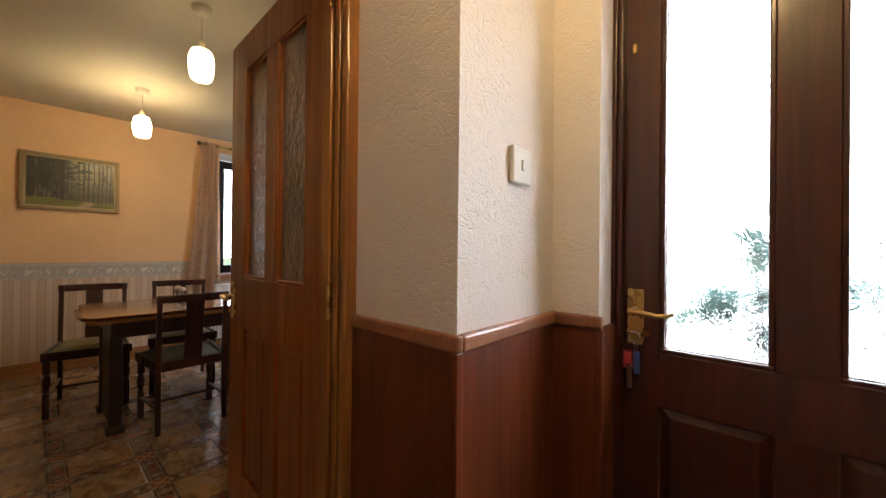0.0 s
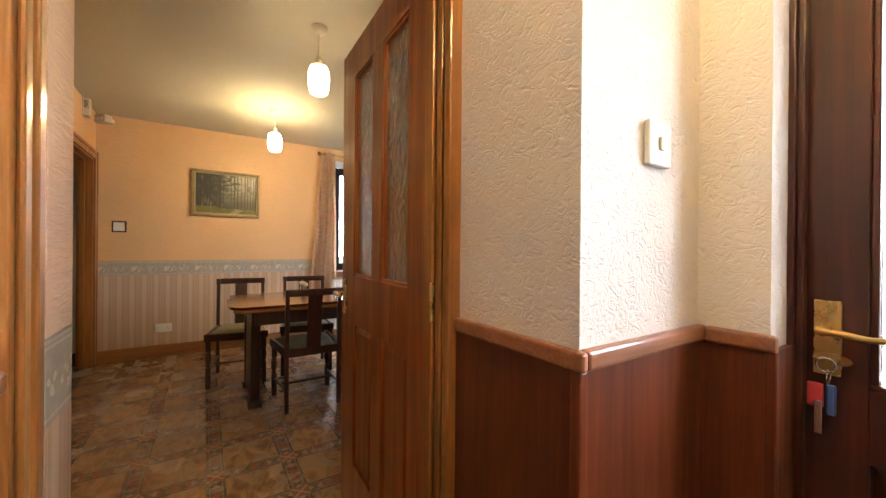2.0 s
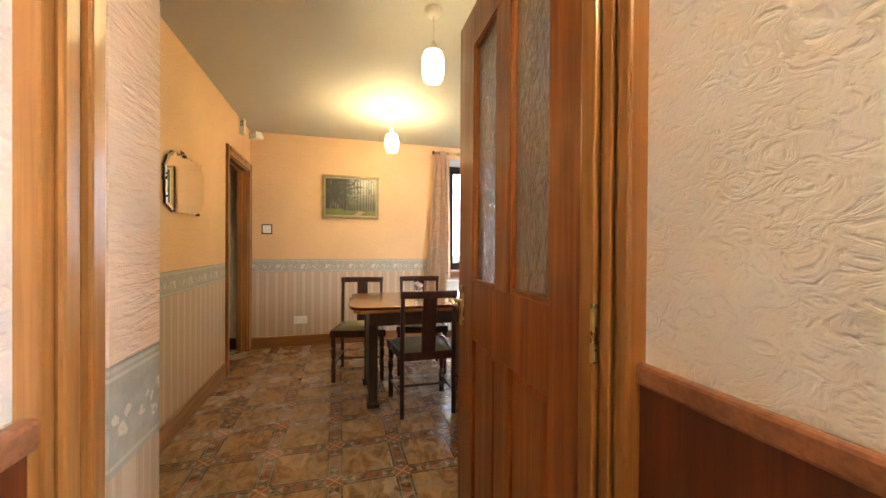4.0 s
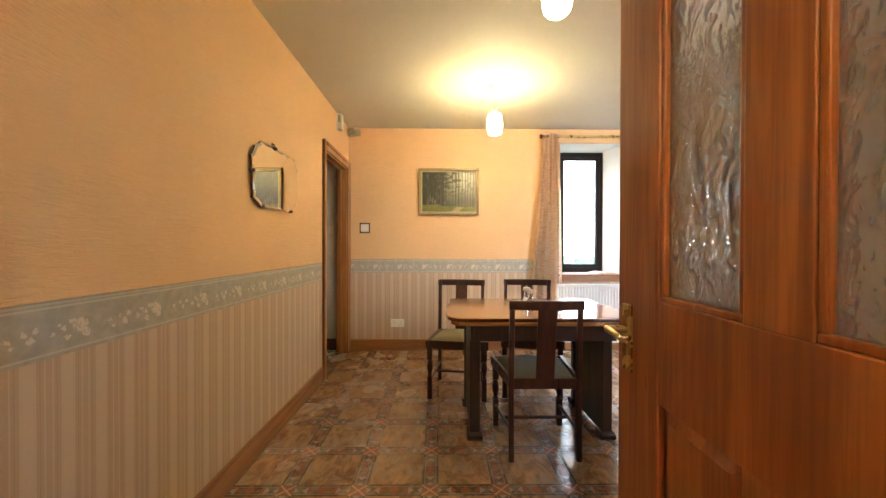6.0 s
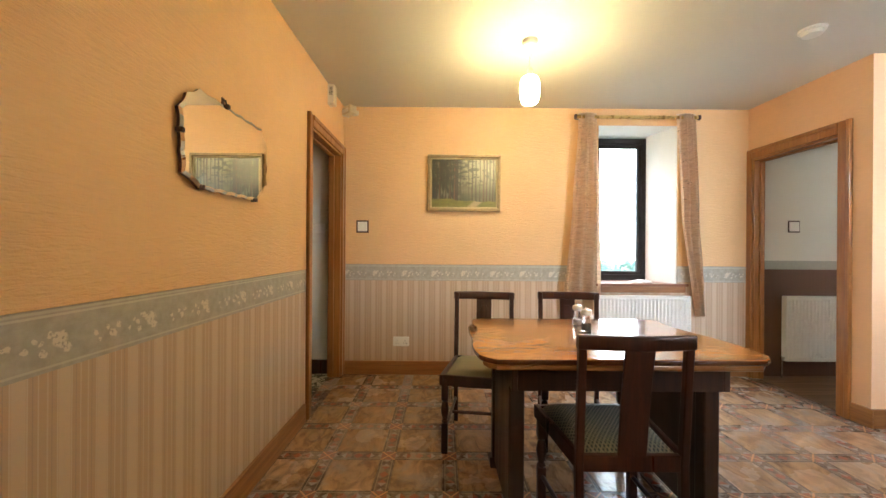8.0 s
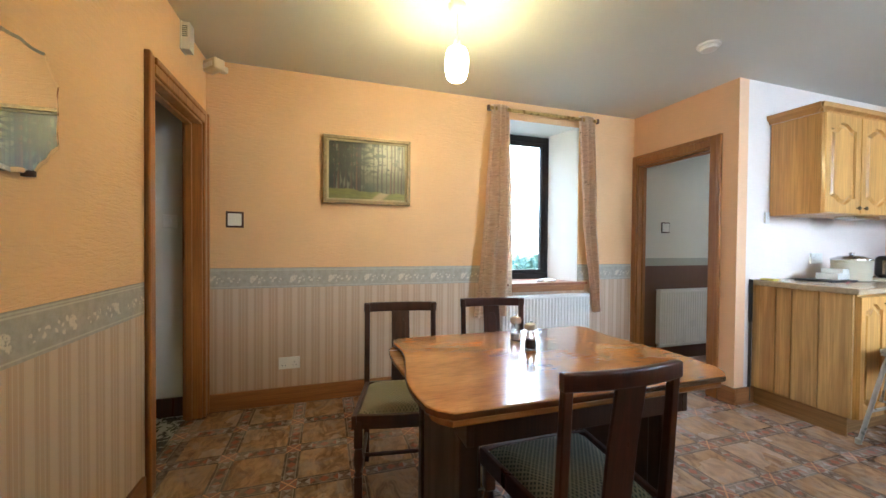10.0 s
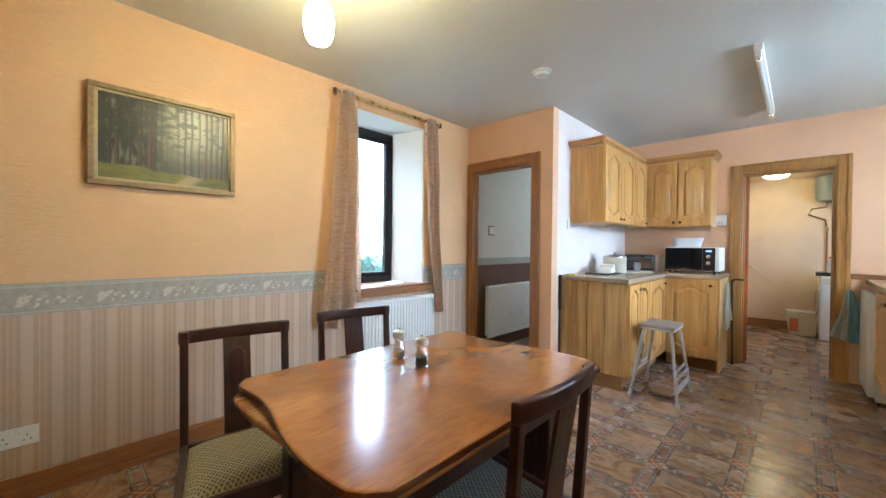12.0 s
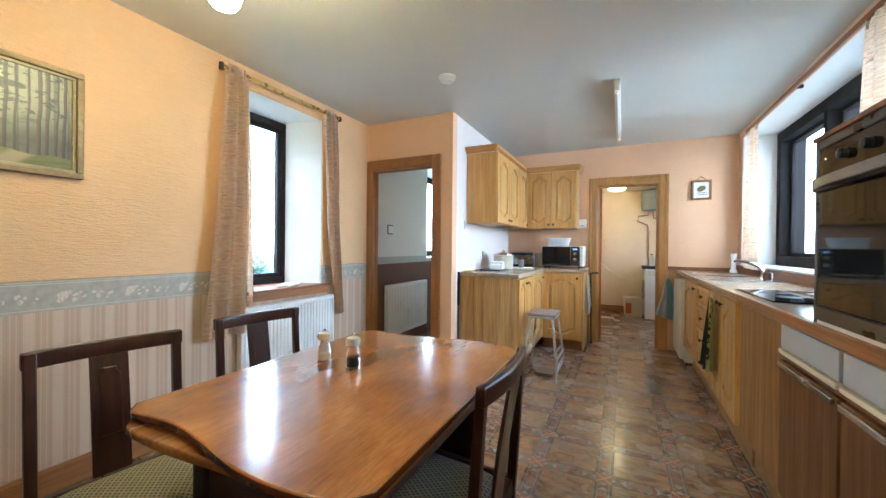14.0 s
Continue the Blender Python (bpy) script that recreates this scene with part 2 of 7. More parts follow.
def structure(name, bm, material, label, category="", smooth=False):
    return tagged(part(name, bm, material, smooth=smooth), label, category, kind="structure")


# ---- materials ----
M_PAPER_Y = wallpaper("paper_along_y", 1)
M_PAPER_X = wallpaper("paper_along_x", 0)
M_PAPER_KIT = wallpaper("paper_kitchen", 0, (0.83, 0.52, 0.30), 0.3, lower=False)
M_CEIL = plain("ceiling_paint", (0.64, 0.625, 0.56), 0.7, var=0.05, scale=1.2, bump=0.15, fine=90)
M_WHITE = plain("white_paint", (0.82, 0.80, 0.76), 0.6, var=0.06, scale=2.5, bump=0.15, fine=70)
M_HALL = plaster("hall_plaster", (0.82, 0.745, 0.68))
M_LOBBY = plaster("lobby_plaster", (0.72, 0.70, 0.62), 40, 0.3)
M_UTIL = plain("utility_paint", (0.74, 0.58, 0.40), 0.6, var=0.08, scale=3, bump=0.2, fine=60)
M_TRIM = wood("trim_wood", (0.39, 0.165, 0.040), (0.28, 0.105, 0.022), 0.35, 2, coat=0.25, use_pos=True)
M_SKIRT = wood("skirting_wood", (0.38, 0.17, 0.055), (0.25, 0.10, 0.03), 0.4, 1, coat=0.15, use_pos=True)
M_SKIRT_X = wood("skirting_wood_x", (0.38, 0.17, 0.055), (0.25, 0.10, 0.03), 0.4, 0, coat=0.15, use_pos=True)
M_DOOR = wood("door_wood", (0.44, 0.128, 0.019), (0.26, 0.063, 0.009), 0.33, 2, coat=0.35, contrast=1.2)
M_FDOOR = wood("front_door_wood", (0.078, 0.013, 0.004), (0.034, 0.005, 0.002), 0.4, 2, coat=0.12)
M_PANEL = wood("hall_panelling", (0.165, 0.036, 0.010), (0.090, 0.019, 0.005), 0.4, 2, 1.4, coat=0.10, use_pos=True)
M_RAIL = wood("dado_rail_wood", (0.36, 0.15, 0.07), (0.24, 0.09, 0.04), 0.35, 1, coat=0.3, use_pos=True)
M_OAK = wood("oak_units", (0.66, 0.37, 0.105), (0.50, 0.255, 0.063), 0.36, 2, coat=0.25, contrast=0.8)
M_OAK_X = wood("oak_cornice", (0.58, 0.30, 0.085), (0.46, 0.22, 0.055), 0.36, 0, coat=0.25, contrast=0.8)
M_WORKTOP = plain("worktop_laminate", (0.46, 0.355, 0.235), 0.22, var=0.2, scale=60, bump=0.02)


def veneer(name):
    """Polished figured walnut: broad golden clouds, dark smoky streaks towards the middle, very fine pores."""
    m, nt, b = start(name, 0.2)
    v = n_obj(nt)
    cloud = n_noise(nt, n_map(nt, v, (3.2, 2.2, 1), (0, 0, 24)), 1.0, 4, 0.5, 0.8)
    smoke = n_noise(nt, n_map(nt, v, (6.5, 2.6, 1), (0, 0, 32), (4, 1, 0)), 1.0, 5, 0.55, 0.7)
    fleck = n_noise(nt, n_map(nt, v, (60, 18, 1), (0, 0, 12)), 1.0, 4, 0.6, 0.6)
    pores = n_noise(nt, n_map(nt, v, (260, 14, 1)), 1.0, 2, 0.5)
    col = n_mix(nt, n_step(nt, cloud, 0.32, 0.68), (0.30, 0.105, 0.018), (0.54, 0.225, 0.042))
    mid = n_step(nt, n_math(nt, "ABSOLUTE", n_math(nt, "SUBTRACT", n_sep(nt, v)[1], 0.22)), 0.05, 0.42, 1.0, 0.25)
    col = n_mix(nt, n_math(nt, "MULTIPLY", n_step(nt, smoke, 0.42, 0.72, 0.0, 0.75), mid), col, (0.10, 0.036, 0.012))
    col = n_mix(nt, n_step(nt, fleck, 0.35, 0.65, 0.22, 0.0), col, (0.16, 0.055, 0.014))
    put(nt, b.inputs["Base Color"], n_mix(nt, n_step(nt, pores, 0.3, 0.55, 0.25, 0.0), col, (0.09, 0.03, 0.01)))
    put(nt, b.inputs["Roughness"], n_step(nt, cloud, 0.2, 0.8, 0.24, 0.17))
    b.inputs["Coat Weight"].default_value, b.inputs["Coat Roughness"].default_value = 0.55, 0.13
    n_bump(nt, b, n_math(nt, "ADD", pores, n_math(nt, "MULTIPLY", n_noise(nt, v, 6, 2), 2.0)), 0.05, 0.001)
    return m


M_WALNUT = veneer("table_walnut")
M_DARK = wood("dark_chair_wood", (0.070, 0.019, 0.009), (0.030, 0.008, 0.004), 0.32, 2, coat=0.22)
M_DARK_LEG = wood("dark_table_wood", (0.050, 0.018, 0.009), (0.022, 0.009, 0.005), 0.36, 2, coat=0.2)
M_FRAME = plain("brown_window_frame", (0.012, 0.007, 0.006), 0.62, var=0.2)
M_FRAME.node_tree.nodes["Principled BSDF"].inputs["Specular IOR Level"].default_value = 0.25
M_PLASTIC = plain("white_plastic", (0.80, 0.78, 0.72), 0.35, var=0.04)
M_CREAM = plain("cream_plastic", (0.70, 0.63, 0.48), 0.45, var=0.08)
M_BLACK = plain("black_plastic", (0.015, 0.015, 0.016), 0.3, var=0.2)
M_RADI = plain("radiator_enamel", (0.80, 0.80, 0.78), 0.3, var=0.04)
M_BRASS = plain("brass", (0.62, 0.42, 0.15), 0.28, 1.0, var=0.2, scale=30)
M_CHROME = plain("chrome", (0.75, 0.75, 0.75), 0.12, 1.0, var=0.1, scale=20, bump=0)
M_STEEL = plain("brushed_steel", (0.62, 0.62, 0.62), 0.25, 1.0, var=0.12, scale=15)
M_STOOL = plain("stool_enamel", (0.48, 0.46, 0.43), 0.3, 0.3, var=0.15, scale=20)
M_MIRROR = plain("mirror_silver", (0.74, 0.72, 0.64), 0.01, 1.0, var=0.0, bump=0)
M_GLASS = glass("clear_glass")


def cast_glass(name):
    """Obscure glass cast with deep flowing swirls."""
    m, nt, b = start(name, 0.06)
    b.inputs["Base Color"].default_value = (0.95, 0.97, 0.98, 1)
    b.inputs["Transmission Weight"].default_value, b.inputs["IOR"].default_value = 0.76, 1.5
    v = n_obj(nt)
    a = n_noise(nt, n_map(nt, v, (1, 1, 0.7)), 30, 1, 0.4, 1.3)
    c = n_noise(nt, n_map(nt, v, (1, 1, 0.8), loc=(3, 0, 1)), 62, 1, 0.4, 0.8)
    n_bump(nt, b, n_math(nt, "ADD", n_math(nt, "MULTIPLY", a, 2.0), n_math(nt, "MULTIPLY", c, 0.6)), 0.75, 0.008)
    return m


M_PATTERN = cast_glass("patterned_glass")
M_FDGLASS = glass("front_door_glass", (0.97, 1.0, 0.98), 0.14, 0.14, 18)
M_THIN = glass("thin_clear_glass")
M_THIN.node_tree.nodes["Principled BSDF"].inputs["IOR"].default_value = 1.10
M_THIN.node_tree.nodes["Principled BSDF"].inputs["Transmission Weight"].default_value = 0.88
M_THIN.node_tree.nodes["Principled BSDF"].inputs["Base Color"].default_value = (0.95, 0.93, 0.88, 1)
M_LAMP = glow("lamp_shade_glow", (1.0, 0.74, 0.33), LAMP_GLOW * 2.05)
M_LAMP_DIM = glow("lamp_shade_glow_dimmer", (1.0, 0.74, 0.33), LAMP_GLOW * 0.30)
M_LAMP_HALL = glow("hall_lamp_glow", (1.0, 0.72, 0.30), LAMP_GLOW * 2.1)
M_ULAMP = glow("utility_lamp_glow", (1.0, 0.74, 0.32), 32.0)

# ---- structure ----
CEIL = 2.452
WX, EX, SY, NY, BY = -4.90, -1.345, -0.535, 3.19, 5.09   # wall faces: west, kitchen east, south, lobby partition, back
KX, DX = -3.92, -1.03                                    # kitchen west face, dining east face


def wall_bm(axis, a0, a1, u0, u1, z0, z1, holes=()):
    """A wall across an axis (0: faces x, 1: faces y) with rectangular holes (u0, u1, z0, z1)."""
    bm = bmesh.new()

    def add(p, q, r, s):
        if q - p > 1e-4 and s - r > 1e-4:
            box(bm, *((a0, a1, p, q, r, s) if axis == 0 else (p, q, a0, a1, r, s)))
    at = u0
    for h0, h1, b, t in sorted(holes):
        add(at, h0, z0, z1)
        add(h0, h1, z0, b)
        add(h0, h1, t, z1)
        at = h1
    add(at, u1, z0, z1)
    return bm


W_WIN = (1.805, 2.54, 0.82, 2.30)
L_WIN = (4.50, 5.45, 1.03, 2.27)
E_WIN = (2.30, 4.95, 1.02, 2.375)
structure("wall_west", wall_bm(0, WX - 0.012, WX, SY - 0.10, NY + 0.02, 0, CEIL, [W_WIN]), M_PAPER_Y, "peach embossed wallpaper above a leafy border and striped paper", "wall")
structure("wall_west_core", wall_bm(0, WX - 0.42, WX - 0.0125, SY - 2.0, 6.2, 0, 2.6, [W_WIN, L_WIN]), M_WHITE, "white painted thick outer wall with window reveals", "wall")
structure("wall_south", wall_bm(1, SY - 0.11, SY, WX, DX - 0.002, 0, CEIL, [(-4.83, -4.05, -0.01, 2.0)]), M_PAPER_X, "peach embossed wallpaper above a leafy border and striped paper", "wall")
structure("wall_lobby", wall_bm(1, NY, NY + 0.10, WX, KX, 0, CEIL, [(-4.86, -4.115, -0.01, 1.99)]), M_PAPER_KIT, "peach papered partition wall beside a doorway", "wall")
# peach paper with the window's daylight on this wall mixed into its colour
structure("wall_kitchen_west", wall_bm(0, KX - 0.10, KX, NY + 0.10, BY, 0, CEIL), wallpaper("paper_kitchen_daylit", 1, (0.84, 0.73, 0.66), 0.3, lower=False), "peach papered kitchen wall behind the units, coloured paler as by window light", "wall")
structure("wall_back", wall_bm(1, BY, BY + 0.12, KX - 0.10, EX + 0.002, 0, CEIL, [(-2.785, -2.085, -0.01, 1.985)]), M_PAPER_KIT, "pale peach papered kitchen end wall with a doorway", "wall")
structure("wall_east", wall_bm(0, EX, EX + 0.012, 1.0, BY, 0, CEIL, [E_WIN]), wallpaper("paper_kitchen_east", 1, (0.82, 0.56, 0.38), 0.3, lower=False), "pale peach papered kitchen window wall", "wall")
structure("wall_east_core", wall_bm(0, EX + 0.0125, -0.86, 1.55, BY + 0.2, 0, 2.6, [E_WIN]), M_WHITE, "white painted thick outer wall with a window reveal", "wall")
structure("wall_dining_east", boxes((DX, -0.89, SY - 0.11, 0.155, 0, CEIL), (DX, -0.89, 0.155, 0.93, 2.03, CEIL)), wallpaper("paper_dining_east", 0, (0.80, 0.58, 0.44), 0.8), "peach embossed wallpaper beside the hall doorway", "wall")
structure("wall_dining_east_2", boxes((DX, -0.83, 0.945, 1.55, 0, CEIL)), M_PAPER_Y, "peach embossed wallpaper behind the open door", "wall")
structure("wall_hall_south", boxes((-0.89, -0.32, 0.0, 0.118, 0, CEIL), (-0.44, -0.32, -1.6, 0.0, 0, CEIL)), M_HALL, "white swirl-textured hall wall", "wall")
structure("wall_hall_corner", boxes((-0.83, -0.431, 0.892, 1.60, 0, CEIL), (-0.431, -0.302, 1.31, 1.60, 0, CEIL)), M_HALL, "white swirl-textured hall wall with a corner", "wall")
structure("wall_hall_lintel", boxes((-0.89, -0.80, 0.118, 0.892, 2.03, CEIL)), M_HALL, "white swirl-textured wall above the doorway", "wall")
structure("wall_hall_front", boxes((-0.302, 0.66, 1.44, 1.60, 2.12, CEIL), (0.66, 1.4, 1.44, 1.60, 0, CEIL), (1.3, 1.4, -1.6, 1.44, 0, CEIL), (-0.32, 1.3, -1.7, -1.6, 0, CEIL)), M_HALL, "white swirl-textured hall walls", "wall")
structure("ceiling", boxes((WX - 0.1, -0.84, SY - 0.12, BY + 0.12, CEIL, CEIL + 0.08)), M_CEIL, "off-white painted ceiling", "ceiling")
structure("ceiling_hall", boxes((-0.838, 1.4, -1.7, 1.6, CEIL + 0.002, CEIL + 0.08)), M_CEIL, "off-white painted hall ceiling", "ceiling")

# rooms beyond the doorways
structure("ceiling_utility", boxes((-3.05, -1.2, BY + 0.121, 7.82, 2.25, 2.3)), M_UTIL, "yellow-lit cream utility ceiling", "ceiling")
structure("wall_utility_end", boxes((-3.05, -1.2, 7.70, 7.82, 0, 2.25)), M_UTIL, "cream painted utility end wall", "wall")
structure("wall_utility_west", boxes((-3.05, -2.93, BY + 0.121, 7.699, 0, 2.25)), M_UTIL, "cream painted utility side wall", "wall")
structure("wall_utility_east", wall_bm(0, -1.32, -1.2, BY + 0.121, 7.699, 0, 2.25, [(5.9, 6.8, 1.0, 1.95)]), M_UTIL, "cream painted utility wall with a window", "wall")
structure("wall_corridor", boxes((-4.93, -4.9, -2.0, SY - 0.112, 0, 2.4), (-4.9, -3.6, -2.1, -2.0, 0, 2.4), (-3.7, -3.6, -2.0, SY - 0.112, 0, 2.4)), M_LOBBY, "pale grey papered corridor wall", "wall")
structure("ceiling_corridor", boxes((-4.93, -3.6, -2.1, SY - 0.112, 2.4, 2.44)), M_WHITE, "white corridor ceiling", "ceiling")
structure("skirting_corridor", boxes((-4.9, -4.885, -2.0, SY - 0.112, 0.0, 0.13)), M_DARK, "dark stained corridor skirting", "skirting")


def lobby_paper():
    m, nt, b = start("lobby_paper", 0.6)
    v = n_pos(nt)
    z = n_sep(nt, v)[2]
    low = n_mix(nt, n_noise(nt, n_map(nt, v, (60, 60, 1)), 1.0, 4), (0.10, 0.045, 0.025), (0.16, 0.075, 0.04))
    bord = n_mix(nt, n_noise(nt, v, 40, 3), (0.36, 0.36, 0.31), (0.46, 0.46, 0.40))
    up = n_mix(nt, n_noise(nt, v, 2, 3), (0.68, 0.66, 0.58), (0.74, 0.72, 0.64))
    col = n_mix(nt, n_math(nt, "GREATER_THAN", z, 0.985), low, bord)
    put(nt, b.inputs["Base Color"], n_mix(nt, n_math(nt, "GREATER_THAN", z, 1.065), col, up))
    n_bump(nt, b, n_noise(nt, v, 60, 3, 0.5, 1.0), 0.3, 0.003)
    return m


structure("wall_lobby_west", wall_bm(0, WX - 0.012, WX, NY + 0.1, 6.1, 0, 2.4, [L_WIN]), lobby_paper(), "cream lobby wall with a grey border over brown panelling", "wall")
structure("wall_lobby_others", boxes((WX, KX - 0.1, 6.0, 6.1, 0, 2.4), (KX - 0.1, KX, BY + 0.125, 6.1, 0, 2.4)), M_LOBBY, "pale cream lobby walls", "wall")
structure("ceiling_lobby", boxes((WX, KX - 0.102, NY + 0.1, 6.1, 2.4, 2.44)), M_WHITE, "white lobby ceiling", "ceiling")


# floors
def vinyl():
    """Printed vinyl: the strips between the square fields, with small diamonds and a cross at each meeting."""
    m, nt, b = start("vinyl_strips", 0.3)
    v = n_pos(nt)
    s = n_sep(nt, v)
    gx = n_math(nt, "SUBTRACT", n_math(nt, "FRACT", n_math(nt, "ADD", n_math(nt, "DIVIDE", n_math(nt, "ADD", s[0], 2.89 + 20 * TILE), TILE), 0.5)), 0.5)
    gy = n_math(nt, "SUBTRACT", n_math(nt, "FRACT", n_math(nt, "ADD", n_math(nt, "DIVIDE", n_math(nt, "SUBTRACT", s[1], 0.085 - 20 * TILE), TILE), 0.5)), 0.5)
    ax, ay = n_math(nt, "ABSOLUTE", gx), n_math(nt, "ABSOLUTE", gy)
    marb = n_noise(nt, v, 14, 6, 0.6, 1.5)
    base = n_mix(nt, n_step(nt, marb, 0.35, 0.65), (0.085, 0.052, 0.035), (0.25, 0.18, 0.135))
    # rows of diamonds along each strip
    for p, q in ((ax, gy), (ay, gx)):
        f = n_math(nt, "ABSOLUTE", n_math(nt, "SUBTRACT", n_math(nt, "FRACT", n_math(nt, "MULTIPLY", q, 5.0)), 0.5))
        dia = n_step(nt, n_math(nt, "ADD", n_math(nt, "MULTIPLY", p, 5.5), f), 0.36, 0.42, 1.0, 0.0)
        tone = n_mix(nt, n_math(nt, "GREATER_THAN", n_math(nt, "FRACT", n_math(nt, "ADD", n_math(nt, "MULTIPLY", q, 2.5), 0.25)), 0.5), (0.27, 0.10, 0.06), (0.33, 0.29, 0.26))
        inside = n_math(nt, "LESS_THAN", p, 0.12)
        base = n_mix(nt, n_math(nt, "MULTIPLY", dia, inside), base, tone)
        line = n_step(nt, n_math(nt, "ABSOLUTE", n_math(nt, "SUBTRACT", p, 0.098)), 0.006, 0.011, 0.75, 0.0)
        base = n_mix(nt, line, base, (0.07, 0.048, 0.036))
        line = n_step(nt, n_math(nt, "ABSOLUTE", n_math(nt, "SUBTRACT", p, 0.080)), 0.005, 0.010, 0.5, 0.0)
        base = n_mix(nt, line, base, (0.36, 0.30, 0.24))
    near = n_math(nt, "LESS_THAN", n_math(nt, "MAXIMUM", ax, ay), 0.115)
    cross = n_step(nt, n_math(nt, "ABSOLUTE", n_math(nt, "SUBTRACT", ax, ay)), 0.014, 0.022, 1.0, 0.0)
    base = n_mix(nt, near, base, n_mix(nt, n_step(nt, n_math(nt, "ABSOLUTE", n_math(nt, "SUBTRACT", ax, ay)), 0.03, 0.06), (0.20, 0.14, 0.11), (0.28, 0.12, 0.08)))
    base = n_mix(nt, n_math(nt, "MULTIPLY", near, cross), base, (0.55, 0.29, 0.15))
    put(nt, b.inputs["Base Color"], base)
    wear = n_noise(nt, v, 3.0, 4)
    put(nt, b.inputs["Roughness"], n_step(nt, wear, 0.3, 0.7, 0.18, 0.33))
    n_bump(nt, b, n_noise(nt, v, 35, 4), 0.25, 0.002)
    return m


def vinyl_field():
    """The marbled square fields: brown and grey veins that run on a slant."""
    m, nt, b = start("vinyl_field", 0.3)
    v = n_pos(nt)
    info = nt.nodes.new("ShaderNodeObjectInfo").outputs["Random"]
    slant = n_map(nt, v, (7.0, 12.0, 1), (0, 0, 38))
    a = n_noise(nt, slant, 1.0, 6, 0.62, 1.4)
    c = n_noise(nt, n_map(nt, v, (7, 7, 1), (0, 0, 10), (3, 1, 0)), 1.0, 5, 0.6, 0.8)
    col = n_mix(nt, n_step(nt, a, 0.26, 0.74), (0.125, 0.068, 0.036), (0.50, 0.32, 0.18))
    col = n_mix(nt, n_step(nt, c, 0.45, 0.72, 0.0, 0.65), col, (0.36, 0.31, 0.27))
    col = n_mix(nt, n_math(nt, "MULTIPLY", info, 0.22), col, (0.30, 0.17, 0.09))
    put(nt, b.inputs["Base Color"], col)
    put(nt, b.inputs["Roughness"], n_step(nt, n_noise(nt, v, 2.5, 4), 0.3, 0.7, 0.15, 0.30))
    n_bump(nt, b, n_noise(nt, v, 30, 4), 0.22, 0.002)
    return m


TILE = 0.338
FLOOR = structure("floor", boxes((WX - 0.02, -0.89, SY - 0.10, NY + 0.05, -0.06, 0.0), (KX - 0.05, EX + 0.01, NY + 0.05, 7.72, -0.06, 0.0)), vinyl(), "glossy brown vinyl floor printed with tile squares", "floor")


def carpet(name, c1, c2, scale):
    m, nt, b = start(name, 0.95)
    v = n_pos(nt)
    f = n_noise(nt, v, scale, 3, 0.5, 2.0)
    put(nt, b.inputs["Base Color"], n_mix(nt, n_step(nt, f, 0.47, 0.53), c1, c2))
    n_bump(nt, b, n_noise(nt, v, 400, 2), 0.8, 0.004)
    return m


structure("floor_corridor", boxes((-5.0, -3.6, -2.1, SY - 0.101, -0.06, 0.004)), carpet("corridor_carpet", (0.05, 0.045, 0.04), (0.45, 0.42, 0.36), 11), "dark patterned carpet with pale leaves", "carpet")
structure("floor_hall", boxes((-0.888, 1.4, -1.7, 1.6, -0.06, 0.004)), carpet("hall_carpet", (0.10, 0.05, 0.03), (0.16, 0.09, 0.05), 20), "brown hall carpet", "carpet")
structure("floor_lobby", boxes((WX - 0.02, KX - 0.052, NY + 0.052, 6.1, -0.06, 0.003)), wood("lobby_floor", (0.22, 0.11, 0.05), (0.13, 0.06, 0.03), 0.4, 1, use_pos=True), "brown wood-look lobby floor", "floor")


# skirting boards
def skirting(name, rows, axis):
    bm = bmesh.new()
    for a0, a1, u0, u1 in rows:
        r = (a0, a1, u0, u1, 0.0, 0.125) if axis == 0 else (u0, u1, a0, a1, 0.0, 0.125)
        box(bm, *r, bevel=0.004)
    return structure(name, bm, M_SKIRT if axis == 0 else M_SKIRT_X, "orange-brown stained wooden skirting board", "skirting board")


skirting("skirting_west", [(WX, WX + 0.018, SY + 0.02, NY - 0.02)], 0)
skirting("skirting_south", [(SY, SY + 0.018, -3.955, DX)], 1)
skirting("skirting_lobby_side", [(NY - 0.018, NY, -4.03, KX + 0.018)], 1)
skirting("skirting_kitchen_west", [(KX, KX + 0.018, NY, 3.40)], 0)
skirting("skirting_utility", [(7.682, 7.70, -2.93, -1.32)], 1)


